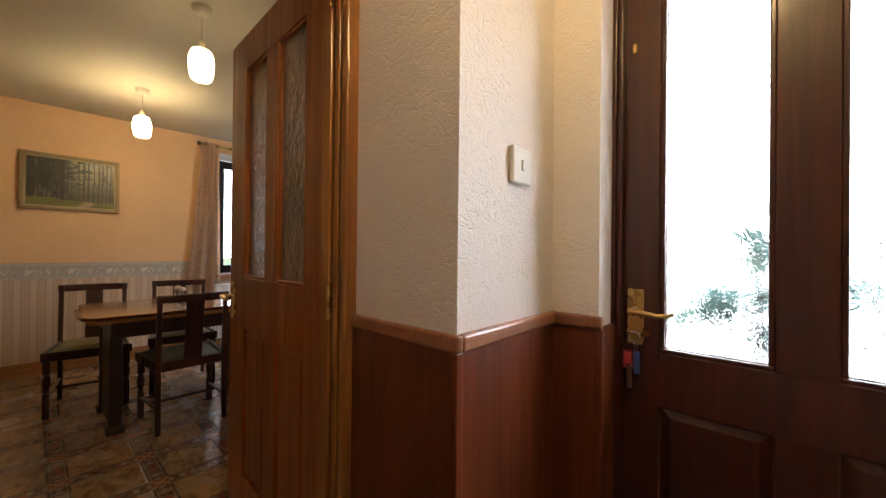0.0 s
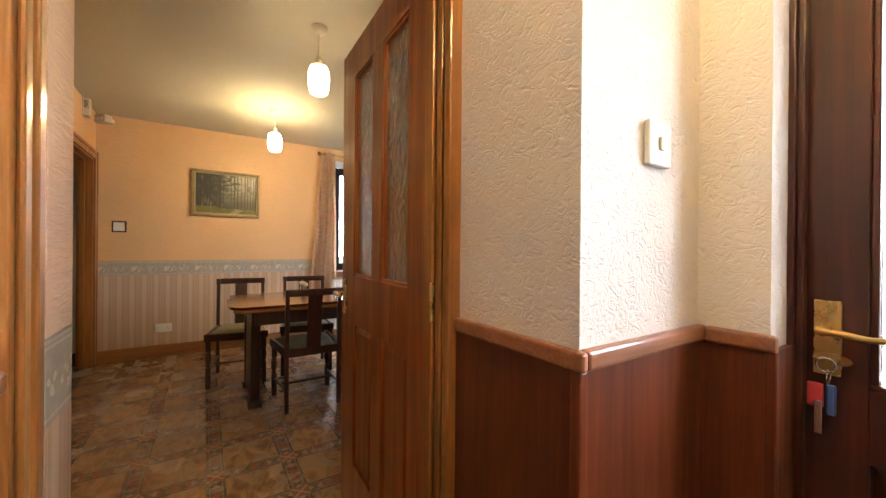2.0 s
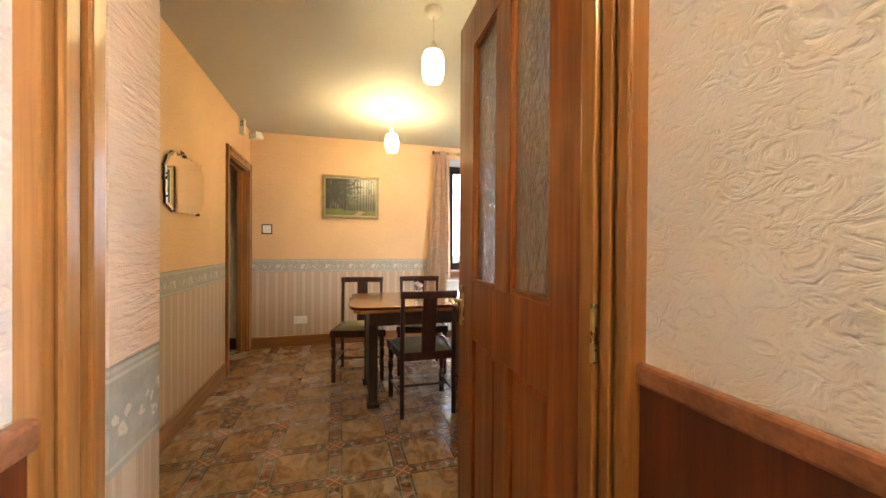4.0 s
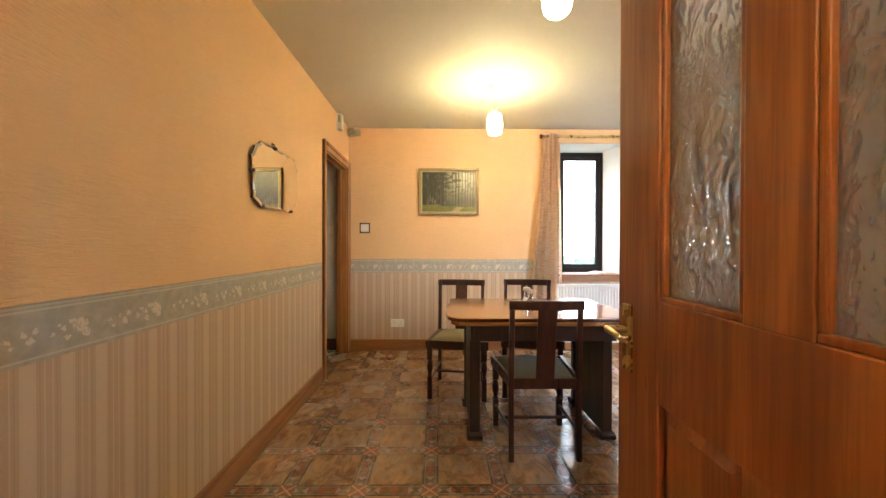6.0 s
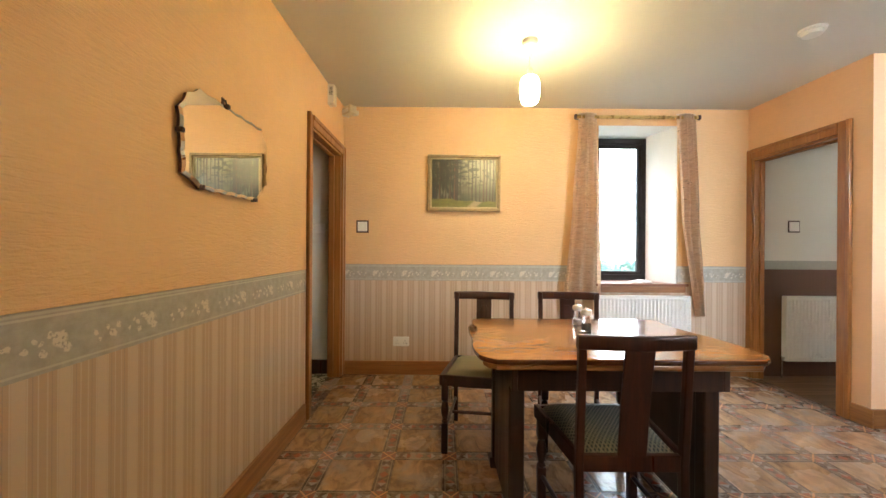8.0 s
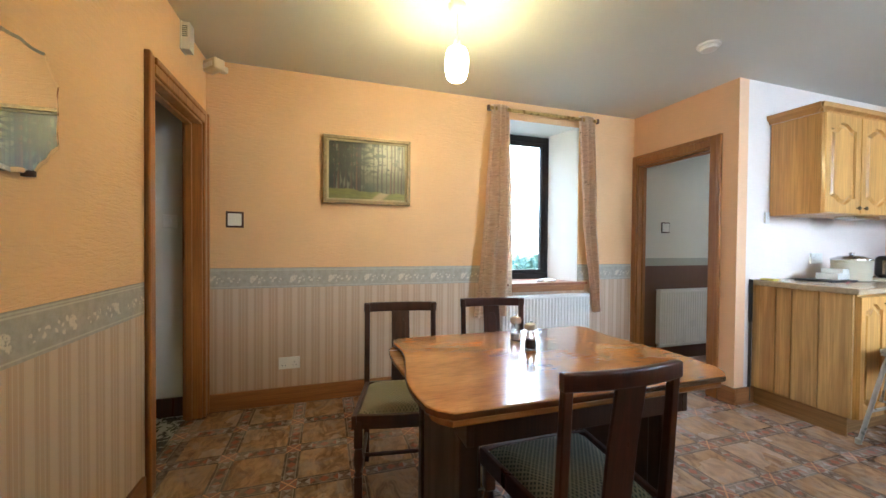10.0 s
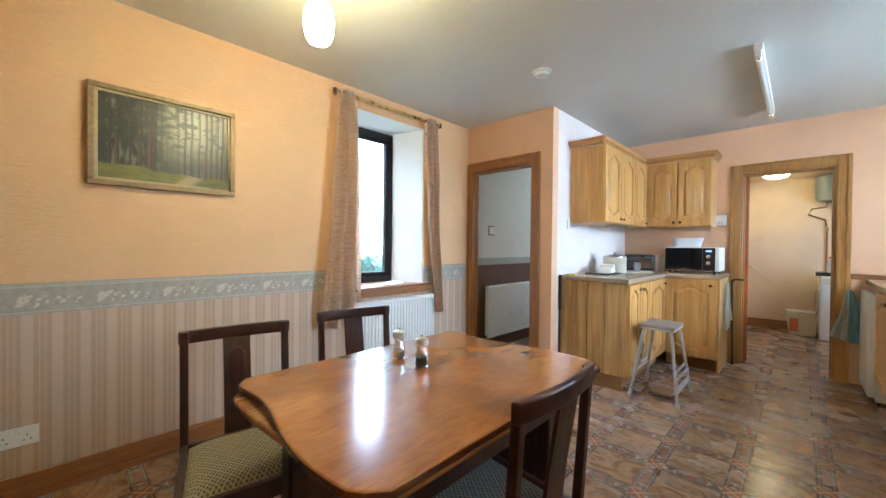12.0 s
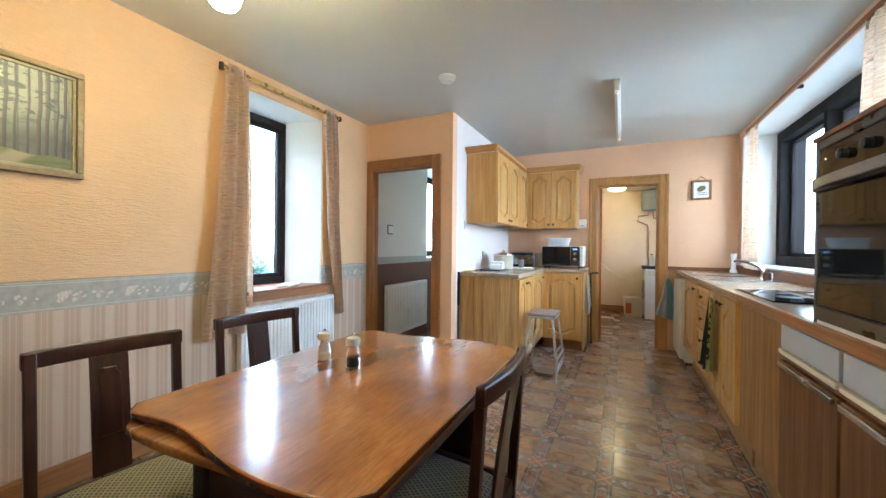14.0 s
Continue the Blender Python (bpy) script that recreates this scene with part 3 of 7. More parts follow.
# door frames: lining and moulded architrave round an opening
def door_frame(name, axis, face, back, u0, u1, top, out=0.085, both=False, mat=None, side=1, trim_sides=(1, 1)):
    """axis 0: wall across x; face and back are the wall's faces, side is the way the seen face looks."""
    mat = mat or M_TRIM
    ob = thing(name, "orange-brown stained wooden door frame with moulded architrave", "door frame", kind="structure")

    def bx(bm, a0, a1, p, q, r, s, bev=0.004):
        box(bm, *((a0, a1, p, q, r, s) if axis == 0 else (p, q, a0, a1, r, s)), bevel=bev)
    lo, hi = min(face, back) - 0.002, max(face, back) + 0.002
    for nm, p, q, r, s in (("lining", u0 - 0.002, u0 + 0.022, 0, top), ("lining", u1 - 0.022, u1 + 0.002, 0, top), ("lining", u0 + 0.022, u1 - 0.022, top - 0.022, top)):
        bm = bmesh.new()
        bx(bm, lo, hi, p, q, r, s)
        mid = (lo + hi) / 2 - side * 0.02
        if q - p < 0.1:
            e = 0.012 if p < (u0 + u1) / 2 else -0.012
            bx(bm, mid - 0.02, mid + 0.02, min(p + e, p) + (0 if e < 0 else 0.012), max(q + e, q), r, s - 0.022)
        else:
            bx(bm, mid - 0.02, mid + 0.02, p, q, r - 0.012, s - 0.004)
        part(nm, bm, mat, ob)
    for f, sg in ((face, side),) + (((back, -side),) if both else ()):
        a, bq, c = f, f + sg * 0.018, f + sg * 0.026
        for k, (p, q) in enumerate(((u0 - out, u0 + 0.008), (u1 - 0.008, u1 + out))):
            if not trim_sides[k]:
                continue
            bm = bmesh.new()
            bx(bm, min(a, bq), max(a, bq), p, q, 0, top + out, 0.005)
            w0, w1 = (p, p + 0.032) if k == 0 else (q - 0.032, q)
            bx(bm, min(a, c), max(a, c), w0, w1, 0, top + out, 0.006)
            part("architrave", bm, mat, ob)
        bm = bmesh.new()
        bx(bm, min(a, bq), max(a, bq), u0 + 0.008, u1 - 0.008, top - 0.008, top + out, 0.005)
        bx(bm, min(a, c), max(a, c), u0 + 0.008, u1 - 0.008, top + out - 0.032, top + out, 0.006)
        part("architrave", bm, mat, ob)
    return ob


door_frame("door_frame_corridor", 1, SY, SY - 0.11, -4.83, -4.05, 2.0, 0.07)
door_frame("door_frame_lobby", 1, NY, NY + 0.10, -4.86, -4.115, 1.99, 0.08, side=-1, trim_sides=(1, 1))
door_frame("door_frame_back", 1, BY, BY + 0.12, -2.785, -2.085, 1.985, 0.085, side=-1, mat=wood("pale_trim_wood", (0.50, 0.26, 0.070), (0.38, 0.18, 0.042), 0.36, 2, coat=0.25, use_pos=True))

# hall doorway: square jambs with a planted moulding on the hall side
hall_frame = thing("door_frame_hall", "orange-brown stained wooden frame of the hall doorway", "door frame", kind="structure")
for y0, y1, w in ((0.10, 0.142, 0), (0.868, 0.91, 1)):
    bm = boxes((-0.90, -0.80, y0, y1, 0, 2.03), bevel=0.003)
    yy = (y1, y1 + 0.014) if w == 0 else (y0 - 0.014, y0)
    box(bm, -0.885, -0.855 if w == 0 else -0.845, yy[0], yy[1], 0, 2.03, bevel=0.004)
    if w == 0:
        box(bm, -0.845, -0.815, yy[0], yy[1] - 0.004, 0, 2.03, bevel=0.005)
    else:
        box(bm, -0.800, -0.772, y0 - 0.01, y1 - 0.012, 0, 2.06, bevel=0.005)
        box(bm, -0.835, -0.81, yy[0] + 0.005, yy[1], 0, 2.03, bevel=0.004)
    part("jamb", bm, M_TRIM, hall_frame)
part("head", boxes((-0.90, -0.80, 0.142, 0.868, 1.99, 2.03), bevel=0.003), M_TRIM, hall_frame)

# hall panelling under a rail
for r in ((-0.77, -0.4315, 0.880, 0.892, 0.965), (-0.431, -0.419, 0.880, 1.31, 0.965), (-0.419, -0.302, 1.298, 1.31, 0.965), (-0.302, -0.290, 1.298, 1.40, 0.965), (-0.812, -0.32, 0.118, 0.130, 0.955)):
    structure("panelling_hall", boxes((*r[:4], 0, r[4])), M_PANEL, "dark red-brown veneered hall panelling", "panelling")
for r in ((-0.772, -0.4105, 0.872, 0.890), (-0.433, -0.411, 0.8905, 1.309), (-0.4105, -0.288, 1.290, 1.309), (-0.812, -0.33, 0.119, 0.140)):
    z = 0.962 if r[3] > 0.2 else 0.952
    structure("dado_rail", boxes((*r, z, z + 0.034), bevel=0.006), M_RAIL, "reddish-brown wooden dado rail", "dado rail")
bm = bmesh.new()
for x, y in ((-0.43, 0.889), (-0.302, 1.309)):
    box(bm, x - 0.006, x + 0.014, y - 0.014, y + 0.006, 0, 0.962, bevel=0.003)
structure("panelling_corner_bead", bm, M_PANEL, "reddish-brown wooden corner beads", "trim")

# window W reveal: splayed sides, sloping head
bm = bmesh.new()
prism(bm, [(WX - 0.014, 2.535), (WX - 0.014, 2.5405), (-5.31, 2.5405), (-5.31, 2.42)], 0.82, 2.30)
prism(bm, [(WX - 0.014, 1.81), (WX - 0.014, 1.8045), (-5.31, 1.8045), (-5.31, 1.92)], 0.82, 2.30)
structure("window_reveal", bm, M_WHITE, "white painted splayed window reveal", "window reveal")


def window_unit(name, x, y0, y1, z0, z1, depth, fw, inward, bars=()):
    """A brown framed window across x, with one sash and a pane in each bay."""
    ob = thing(name, "dark brown framed window with clear glass", "window", kind="structure")
    s = inward
    for rr in ((y0, y1, z0, z0 + fw), (y0, y1, z1 - fw, z1), (y0, y0 + fw, z0 + fw, z1 - fw), (y1 - fw, y1, z0 + fw, z1 - fw)):
        part("window_frame", boxes((x - depth / 2, x + depth / 2, *rr), bevel=0.004), M_FRAME, ob)
    edges = [y0 + fw, *bars, y1 - fw]
    for a, b in zip(edges, edges[1:]):
        a2, b2 = (a + 0.025 if a in bars else a), (b - 0.025 if b in bars else b)
        bm = bmesh.new()
        w = 0.035
        for rr in ((a2, b2, z0 + fw, z0 + fw + w), (a2, b2, z1 - fw - w, z1 - fw), (a2, a2 + w, z0 + fw + w, z1 - fw - w), (b2 - w, b2, z0 + fw + w, z1 - fw - w)):
            box(bm, x - 0.024, x + 0.024, *rr, bevel=0.005)
        part("sash", bm, M_FRAME, ob)
        pane = part("pane", boxes((x - 0.003, x + 0.003, a2 + w - 0.004, b2 - w + 0.004, z0 + fw + w - 0.004, z1 - fw - w + 0.004)), M_GLASS, ob)
        pane.visible_shadow = False
    for y in bars:
        part("mullion", boxes((x - depth / 2, x + depth / 2, y - 0.025, y + 0.025, z0 + fw, z1 - fw), bevel=0.004), M_FRAME, ob)
    return ob


window_unit("window_1", -5.285, 1.88, 2.455, 0.845, 2.285, 0.07, 0.060, 1)
window_unit("window_2", -0.965, 2.30, 4.95, 1.03, 2.375, 0.20, 0.095, -1, (3.05, 3.95))
window_unit("window_3", -5.25, 4.50, 5.45, 1.04, 2.27, 0.07, 0.05, 1)
window_unit("window_4", -1.25, 5.9, 6.8, 1.0, 1.95, 0.07, 0.05, -1)
part_sill = thing("window_sill", "brown stained wooden window sill with a moulded front", "window sill", kind="structure")
bm = boxes((-5.26, WX + 0.035, 1.80, 2.545, 0.822, 0.846), bevel=0.004)
box(bm, WX, WX + 0.035, 1.72, 2.625, 0.822, 0.846, bevel=0.006)
part("board", bm, M_RAIL, part_sill)
part("apron", boxes((WX, WX + 0.022, 1.74, 2.605, 0.765, 0.822), bevel=0.006), M_SKIRT, part_sill)
structure("window_sill_kitchen", boxes((EX - 0.01, -1.05, 2.30, 4.95, 1.02, 1.035), bevel=0.004), M_WHITE, "white painted kitchen window sill", "window sill")
structure("sill_upstand", boxes((EX - 0.018, EX, 2.0, 5.07, 0.942, 1.02), bevel=0.004), M_SKIRT, "brown timber upstand under the kitchen window", "upstand")
structure("back_upstand", boxes((-2.0, EX - 0.018, BY - 0.018, BY, 0.942, 0.985), bevel=0.004), M_SKIRT_X, "brown timber upstand along the end wall", "upstand")

# ---- dining room ----
def pendant(at, glowing):
    ob = thing("pendant_lamp", "lit white glass pendant lamp hanging on a cord", "ceiling lamp", at, group="pendant lamps")
    bm = bmesh.new()
    lathe(bm, [(0.010, -0.040), (0.030, -0.036), (0.046, -0.020), (0.048, 0.0)], n=24)
    part("ceiling_rose", bm, M_PLASTIC, ob, smooth=True)
    part("cord", tube(bmesh.new(), [(0, 0, -0.03), (0, 0, -0.19)], 0.0035, 8), M_PLASTIC, ob)
    bm = bmesh.new()
    lathe(bm, [(0.012, -0.175), (0.018, -0.185), (0.020, -0.215), (0.028, -0.222)], n=16)
    part("lamp_holder", bm, M_CREAM, ob, smooth=True)
    bm = bmesh.new()
    prof = [(0.026, -0.222), (0.046, -0.232), (0.057, -0.262), (0.061, -0.300), (0.058, -0.345), (0.050, -0.378), (0.040, -0.390), (0.034, -0.388)]
    n = 36
    rings = [[bm.verts.new(((r + 0.0016 * math.cos(12 * 2 * math.pi * i / n)) * math.cos(2 * math.pi * i / n), (r + 0.0016 * math.cos(12 * 2 * math.pi * i / n)) * math.sin(2 * math.pi * i / n), h)) for i in range(n)] for r, h in prof]
    for a, b in zip(rings, rings[1:]):
        for i in range(n):
            bm.faces.new((a[i], a[(i + 1) % n], b[(i + 1) % n], b[i]))
    bm.faces.new(rings[-1])
    part("shade", bm, glowing, ob, "glowing white ribbed glass shade", smooth=True)
    return ob


pendant((-2.265, 0.925, CEIL), M_LAMP_DIM)
pendant((-3.81, 0.913, CEIL), M_LAMP)
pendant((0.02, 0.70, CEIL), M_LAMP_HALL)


# painting of a pine wood in a gilt frame
def forest():
    m, nt, b = start("forest_painting", 0.6)
    v = n_obj(nt)
    s = n_sep(nt, v)
    u, w = s[1], s[2]                       # along the canvas 0..0.59, up 0..0.44
    soft = n_noise(nt, v, 9, 5)
    open_sky = n_step(nt, n_math(nt, "ADD", u, n_math(nt, "MULTIPLY", soft, 0.16)), 0.28, 0.44)
    deep = n_mix(nt, n_step(nt, n_noise(nt, n_map(nt, v, (1, 26, 12)), 1.0, 4), 0.46, 0.62), (0.016, 0.018, 0.011), (0.115, 0.12, 0.08))
    base = n_mix(nt, open_sky, deep, n_mix(nt, n_step(nt, w, 0.10, 0.36), (0.11, 0.11, 0.06), (0.36, 0.34, 0.21)))
    haze = n_noise(nt, n_map(nt, v, (1, 5, 12)), 1.0, 4)
    base = n_mix(nt, n_math(nt, "MULTIPLY", n_step(nt, haze, 0.45, 0.62, 0.0, 0.8), n_step(nt, w, 0.05, 0.22, 1.0, 0.0)), base, (0.040, 0.050, 0.028))
    # slim far trunks, then the stout near ones
    thin = n_noise(nt, n_map(nt, v, (1, 60, 0.7)), 1.0, 2, 0.5)
    base = n_mix(nt, n_step(nt, thin, 0.57, 0.60, 0.0, 0.6), base, (0.036, 0.026, 0.015))
    for c, r, lit in ((0.045, 0.007, 0.3), (0.075, 0.010, 0.9), (0.128, 0.006, 0.3), (0.170, 0.009, 0.6), (0.212, 0.012, 1.0), (0.232, 0.008, 0.2), (0.370, 0.007, 0.3), (0.400, 0.005, 0.2), (0.440, 0.004, 0.4), (0.475, 0.008, 1.0), (0.502, 0.007, 0.9), (0.535, 0.004, 0.3), (0.560, 0.007, 0.5)):
        lean = n_math(nt, "ADD", u, n_math(nt, "MULTIPLY", n_math(nt, "SUBTRACT", n_noise(nt, n_map(nt, v, (1, 1, 5)), 1.0, 2), 0.5), 0.03))
        d = n_math(nt, "SUBTRACT", lean, c)
        on = n_step(nt, n_math(nt, "ABSOLUTE", d), r * 0.8, r, 0.9, 0.0)
        bark = n_mix(nt, n_step(nt, d, -r, r), (0.030 + 0.090 * lit, 0.019 + 0.040 * lit, 0.012 + 0.018 * lit), (0.013, 0.009, 0.006))
        base = n_mix(nt, on, base, bark)
    # crowns: ragged boughs, thick on one side and sparse against the sky
    leaf = n_noise(nt, n_map(nt, v, (1, 13, 30), (8, 0, 0)), 1.0, 6, 0.72, 0.7)
    thick = n_math(nt, "ADD", leaf, n_math(nt, "MULTIPLY", n_math(nt, "SUBTRACT", 0.36, u), 0.26))
    crown = n_math(nt, "MULTIPLY", n_step(nt, thick, 0.50, 0.54), n_step(nt, n_math(nt, "ADD", w, n_math(nt, "MULTIPLY", soft, 0.10)), 0.20, 0.29))
    base = n_mix(nt, n_math(nt, "MULTIPLY", crown, 0.88), base, n_mix(nt, n_noise(nt, v, 70, 3), (0.009, 0.012, 0.006), (0.034, 0.040, 0.018)))
    # lawn with a pale path
    edge = n_math(nt, "ADD", 0.055, n_math(nt, "MULTIPLY", soft, 0.05))
    edge = n_math(nt, "SUBTRACT", edge, n_math(nt, "MULTIPLY", u, 0.05))
    ground = n_step(nt, n_math(nt, "SUBTRACT", edge, w), -0.004, 0.006)
    grass = n_mix(nt, n_noise(nt, n_map(nt, v, (1, 12, 70)), 1.0, 4), (0.055, 0.062, 0.012), (0.24, 0.22, 0.045))
    path = n_step(nt, n_math(nt, "ABSOLUTE", n_math(nt, "SUBTRACT", u, n_math(nt, "ADD", 0.36, n_math(nt, "MULTIPLY", w, 1.2)))), 0.02, 0.06, 0.85, 0.0)
    grass = n_mix(nt, path, grass, (0.40, 0.31, 0.17))
    put(nt, b.inputs["Base Color"], n_mix(nt, ground, base, grass))
    b.inputs["Coat Weight"].default_value, b.inputs["Coat Roughness"].default_value = 0.6, 0.22
    dabs = n_noise(nt, n_map(nt, v, (90, 80, 170)), 1.0, 4)
    nb = nt.nodes.new("ShaderNodeBump")
    nb.inputs["Strength"].default_value, nb.inputs["Distance"].default_value = 0.4, 0.003
    nt.links.new(dabs, nb.inputs["Height"])
    nt.links.new(nb.outputs[0], b.inputs["Normal"])
    nt.links.new(nb.outputs[0], b.inputs["Coat Normal"])
    return m


M_GILT = plain("gilt_frame", (0.33, 0.235, 0.11), 0.45, 0.35, var=0.3, scale=40, bump=0.2, fine=120)
M_LINEN = plain("frame_slip", (0.45, 0.37, 0.20), 0.6, var=0.15, scale=50)
pic = thing("painting", "landscape painting of pine woods in a gilt frame", "painting", (WX + 0.004, 0.237, 1.494))
W_, H_ = 0.666, 0.516
for f, t0, t1, x1, mat, nm in ((0, 0.0, 0.028, 0.032, M_GILT, "frame"), (1, 0.027, 0.041, 0.020, M_LINEN, "inner_slip")):
    for a0, a1, c0, c1 in ((t0, W_ - t0, t0, t1), (t0, W_ - t0, H_ - t1, H_ - t0), (t0, t1, t1, H_ - t1), (W_ - t1, W_ - t0, t1, H_ - t1)):
        part(nm, boxes((0.0, x1, a0, a1, c0, c1), bevel=0.005 if f == 0 else 0.003), mat, pic)
canvas = part("canvas", boxes((0.004, 0.012, 0.0, W_ - 0.076, 0.0, H_ - 0.076)), forest(), pic, "dark green painted forest scene")
canvas.location = (0, 0.038, 0.038)
part("backing_board", boxes((0.0, 0.003, 0.02, W_ - 0.02, 0.02, H_ - 0.02)), M_LINEN, pic)

# frameless mirror with scalloped edges
mir = thing("mirror", "frameless wall mirror with scalloped edges", "mirror", (-3.068, SY, 1.55))
corners = [(-0.318, 0.110), (-0.260, 0.184), (0.203, 0.182), (0.268, 0.143), (0.312, 0.078), (0.295, -0.145), (0.200, -0.187), (-0.215, -0.180), (-0.318, -0.078)]


def scallops(pts, amp, every):
    out = []
    for (ax, az), (bx, bz) in zip(pts, pts[1:] + pts[:1]):
        d = math.hypot(bx - ax, bz - az)
        n = max(2, int(d / 0.008))
        for i in range(n):
            f = i / n
            k = amp * abs(math.sin(math.pi * f * max(1, round(d / every))))
            nx, nz = (bz - az) / d, -(bx - ax) / d
            cx, cz = ax + (bx - ax) * f, az + (bz - az) * f
            sg = -1 if nx * cx + nz * cz > 0 else 1
            out.append((cx + sg * nx * k, cz + sg * nz * k))
    return out


edge = scallops(corners, 0.006, 0.085)
part("backing", prism(bmesh.new(), [(x * 0.985, z * 0.985) for x, z in edge], 0.004, 0.018, axis=1), M_DARK, mir)
bm = bmesh.new()
outer = [bm.verts.new((x, 0.0185, z)) for x, z in edge]
front = [bm.verts.new((x, 0.0200, z)) for x, z in edge]
inner = [bm.verts.new((x * 0.955, 0.0235, z * 0.93)) for x, z in edge]
for a, b in ((outer, front), (front, inner)):
    for i in range(len(a)):
        bm.faces.new((a[i], a[(i + 1) % len(a)], b[(i + 1) % len(a)], b[i]))
bm.faces.new(inner)
bm.faces.new(list(reversed(outer)))
part("mirror_glass", bm, M_MIRROR, mir)
for x, z in ((0.03, 0.180), (0.298, 0.0), (0.19, -0.178), (-0.20, -0.174)):
    part("clip", boxes((x - 0.008, x + 0.008, 0.002, 0.030, z - 0.008, z + 0.010), bevel=0.003), M_DARK, mir)
hook = thing("mirror_hook", "small dark metal hook above the mirror", "hook", (-3.036, SY, 1.745))
bm = tube(bmesh.new(), [(0, 0.0, 0.012), (0, 0.014, 0.010), (0.004, 0.018, -0.006), (-0.006, 0.012, -0.02)], 0.004, 8)
box(bm, -0.009, 0.009, 0.0, 0.005, -0.006, 0.022, bevel=0.002)
part("hook_bend", bm, M_DARK, hook)


# switches and sockets
def switch(name, at, axis, w, h, surround, rockers, label, way=1):
    """A wall plate; axis 0: on a wall that faces +x, 1: faces +y (way -1: the other way)."""
    rz = {(0, 1): 90, (0, -1): -90, (1, 1): 180, (1, -1): 0}[(axis, way)]
    ob = thing(name, label, "switch" if name != "wall_socket" else "socket", at, rz)
    if surround:
        part("surround", boxes((-w / 2 - surround, w / 2 + surround, -0.006, 0, -h / 2 - surround, h / 2 + surround), bevel=0.003), M_DARK, ob, "dark wooden surround")
    part("plate", boxes((-w / 2, w / 2, -0.014, -0.002, -h / 2, h / 2), bevel=0.003), M_PLASTIC, ob)
    for x, z, rw, rh in rockers:
        part("rocker", boxes((x - rw / 2, x + rw / 2, -0.019, -0.013, z - rh / 2, z + rh / 2), bevel=0.002), M_PLASTIC, ob)
    if name == "wall_socket":
        for cx in (-w / 4, w / 4):
            bm = bmesh.new()
            for dx, dz, a, c in ((0, 0.012, 0.004, 0.009), (-0.011, -0.010, 0.008, 0.004), (0.011, -0.010, 0.008, 0.004)):
                box(bm, cx + dx - a / 2, cx + dx + a / 2, -0.0146, -0.0142, dz - 0.006 - c / 2, dz - 0.006 + c / 2)
            part("pin_holes", bm, M_BLACK, ob)
    else:
        bm = bmesh.new()
        lathe(bm, [(0.0028, -0.0005), (0.0028, 0.0005)], (0, 0, 0), 8)
        bmesh.ops.transform(bm, matrix=pose(0, -0.0145, 0, 90, 0, 0), verts=bm.verts[:])
        part("screw", bm, M_STEEL, ob)
    return ob


switch("light_switch", (WX, -0.356, 1.352), 0, 0.086, 0.086, 0.014, [(0, 0, 0.014, 0.028)], "white light switch in a dark wooden surround")
switch("wall_socket", (WX, 0.005, 0.303), 0, 0.146, 0.086, 0, [(-0.015, 0.024, 0.012, 0.018), (0.015, 0.024, 0.012, 0.018)], "white double wall socket above the skirting")
switch("light_switch", (WX, 3.608, 1.379), 0, 0.086, 0.086, 0.012, [(0, 0, 0.014, 0.028)], "white light switch in a dark surround in the lobby")
switch("light_switch", (-4.90, -0.74, 1.33), 0, 0.086, 0.086, 0, [(0, 0, 0.014, 0.028)], "white light switch on the corridor wall")
switch("light_switch", (-0.4185 - 0.0125, 1.117, 1.368), 0, 0.080, 0.086, 0, [(0.0, 0, 0.013, 0.026)], "white light switch on the textured hall wall")

ob = thing("alarm_box", "cream alarm sounder box with a slotted side", "alarm", (-4.46, SY, 2.368))
part("case", boxes((-0.038, 0.038, 0.0, 0.050, -0.078, 0.078), bevel=0.006), M_CREAM, ob)
part("base_plate", boxes((-0.042, 0.042, 0.0, 0.010, -0.082, 0.082), bevel=0.003), M_CREAM, ob)
for k in range(6):
    part("slot", boxes((0.0375, 0.0388, 0.012, 0.038, -0.006 + k * 0.011, -0.001 + k * 0.011)), M_BLACK, ob)
ob = thing("motion_sensor", "cream motion sensor across the ceiling corner", "sensor", (-4.835, SY + 0.065, 2.385), 45)
part("case", boxes((-0.072, 0.072, -0.04, 0.035, -0.036, 0.036), bevel=0.010), M_CREAM, ob)
part("lens", boxes((-0.050, 0.050, -0.044, -0.038, -0.022, 0.010), bevel=0.002), M_WHITE, ob, "pale plastic lens")
part("bracket", boxes((-0.025, 0.025, 0.034, 0.085, -0.02, 0.02), bevel=0.003), M_CREAM, ob)
ob = thing("smoke_alarm", "round white smoke alarm on the ceiling", "smoke alarm", (-3.67, 2.534, CEIL))
part("base", lathe(bmesh.new(), [(0.050, -0.014), (0.064, -0.012), (0.066, 0.0)], n=28), M_PLASTIC, ob, smooth=True)
part("cover", lathe(bmesh.new(), [(0.030, -0.036), (0.046, -0.034), (0.050, -0.022), (0.050, -0.0145)], n=28), M_PLASTIC, ob, smooth=True)


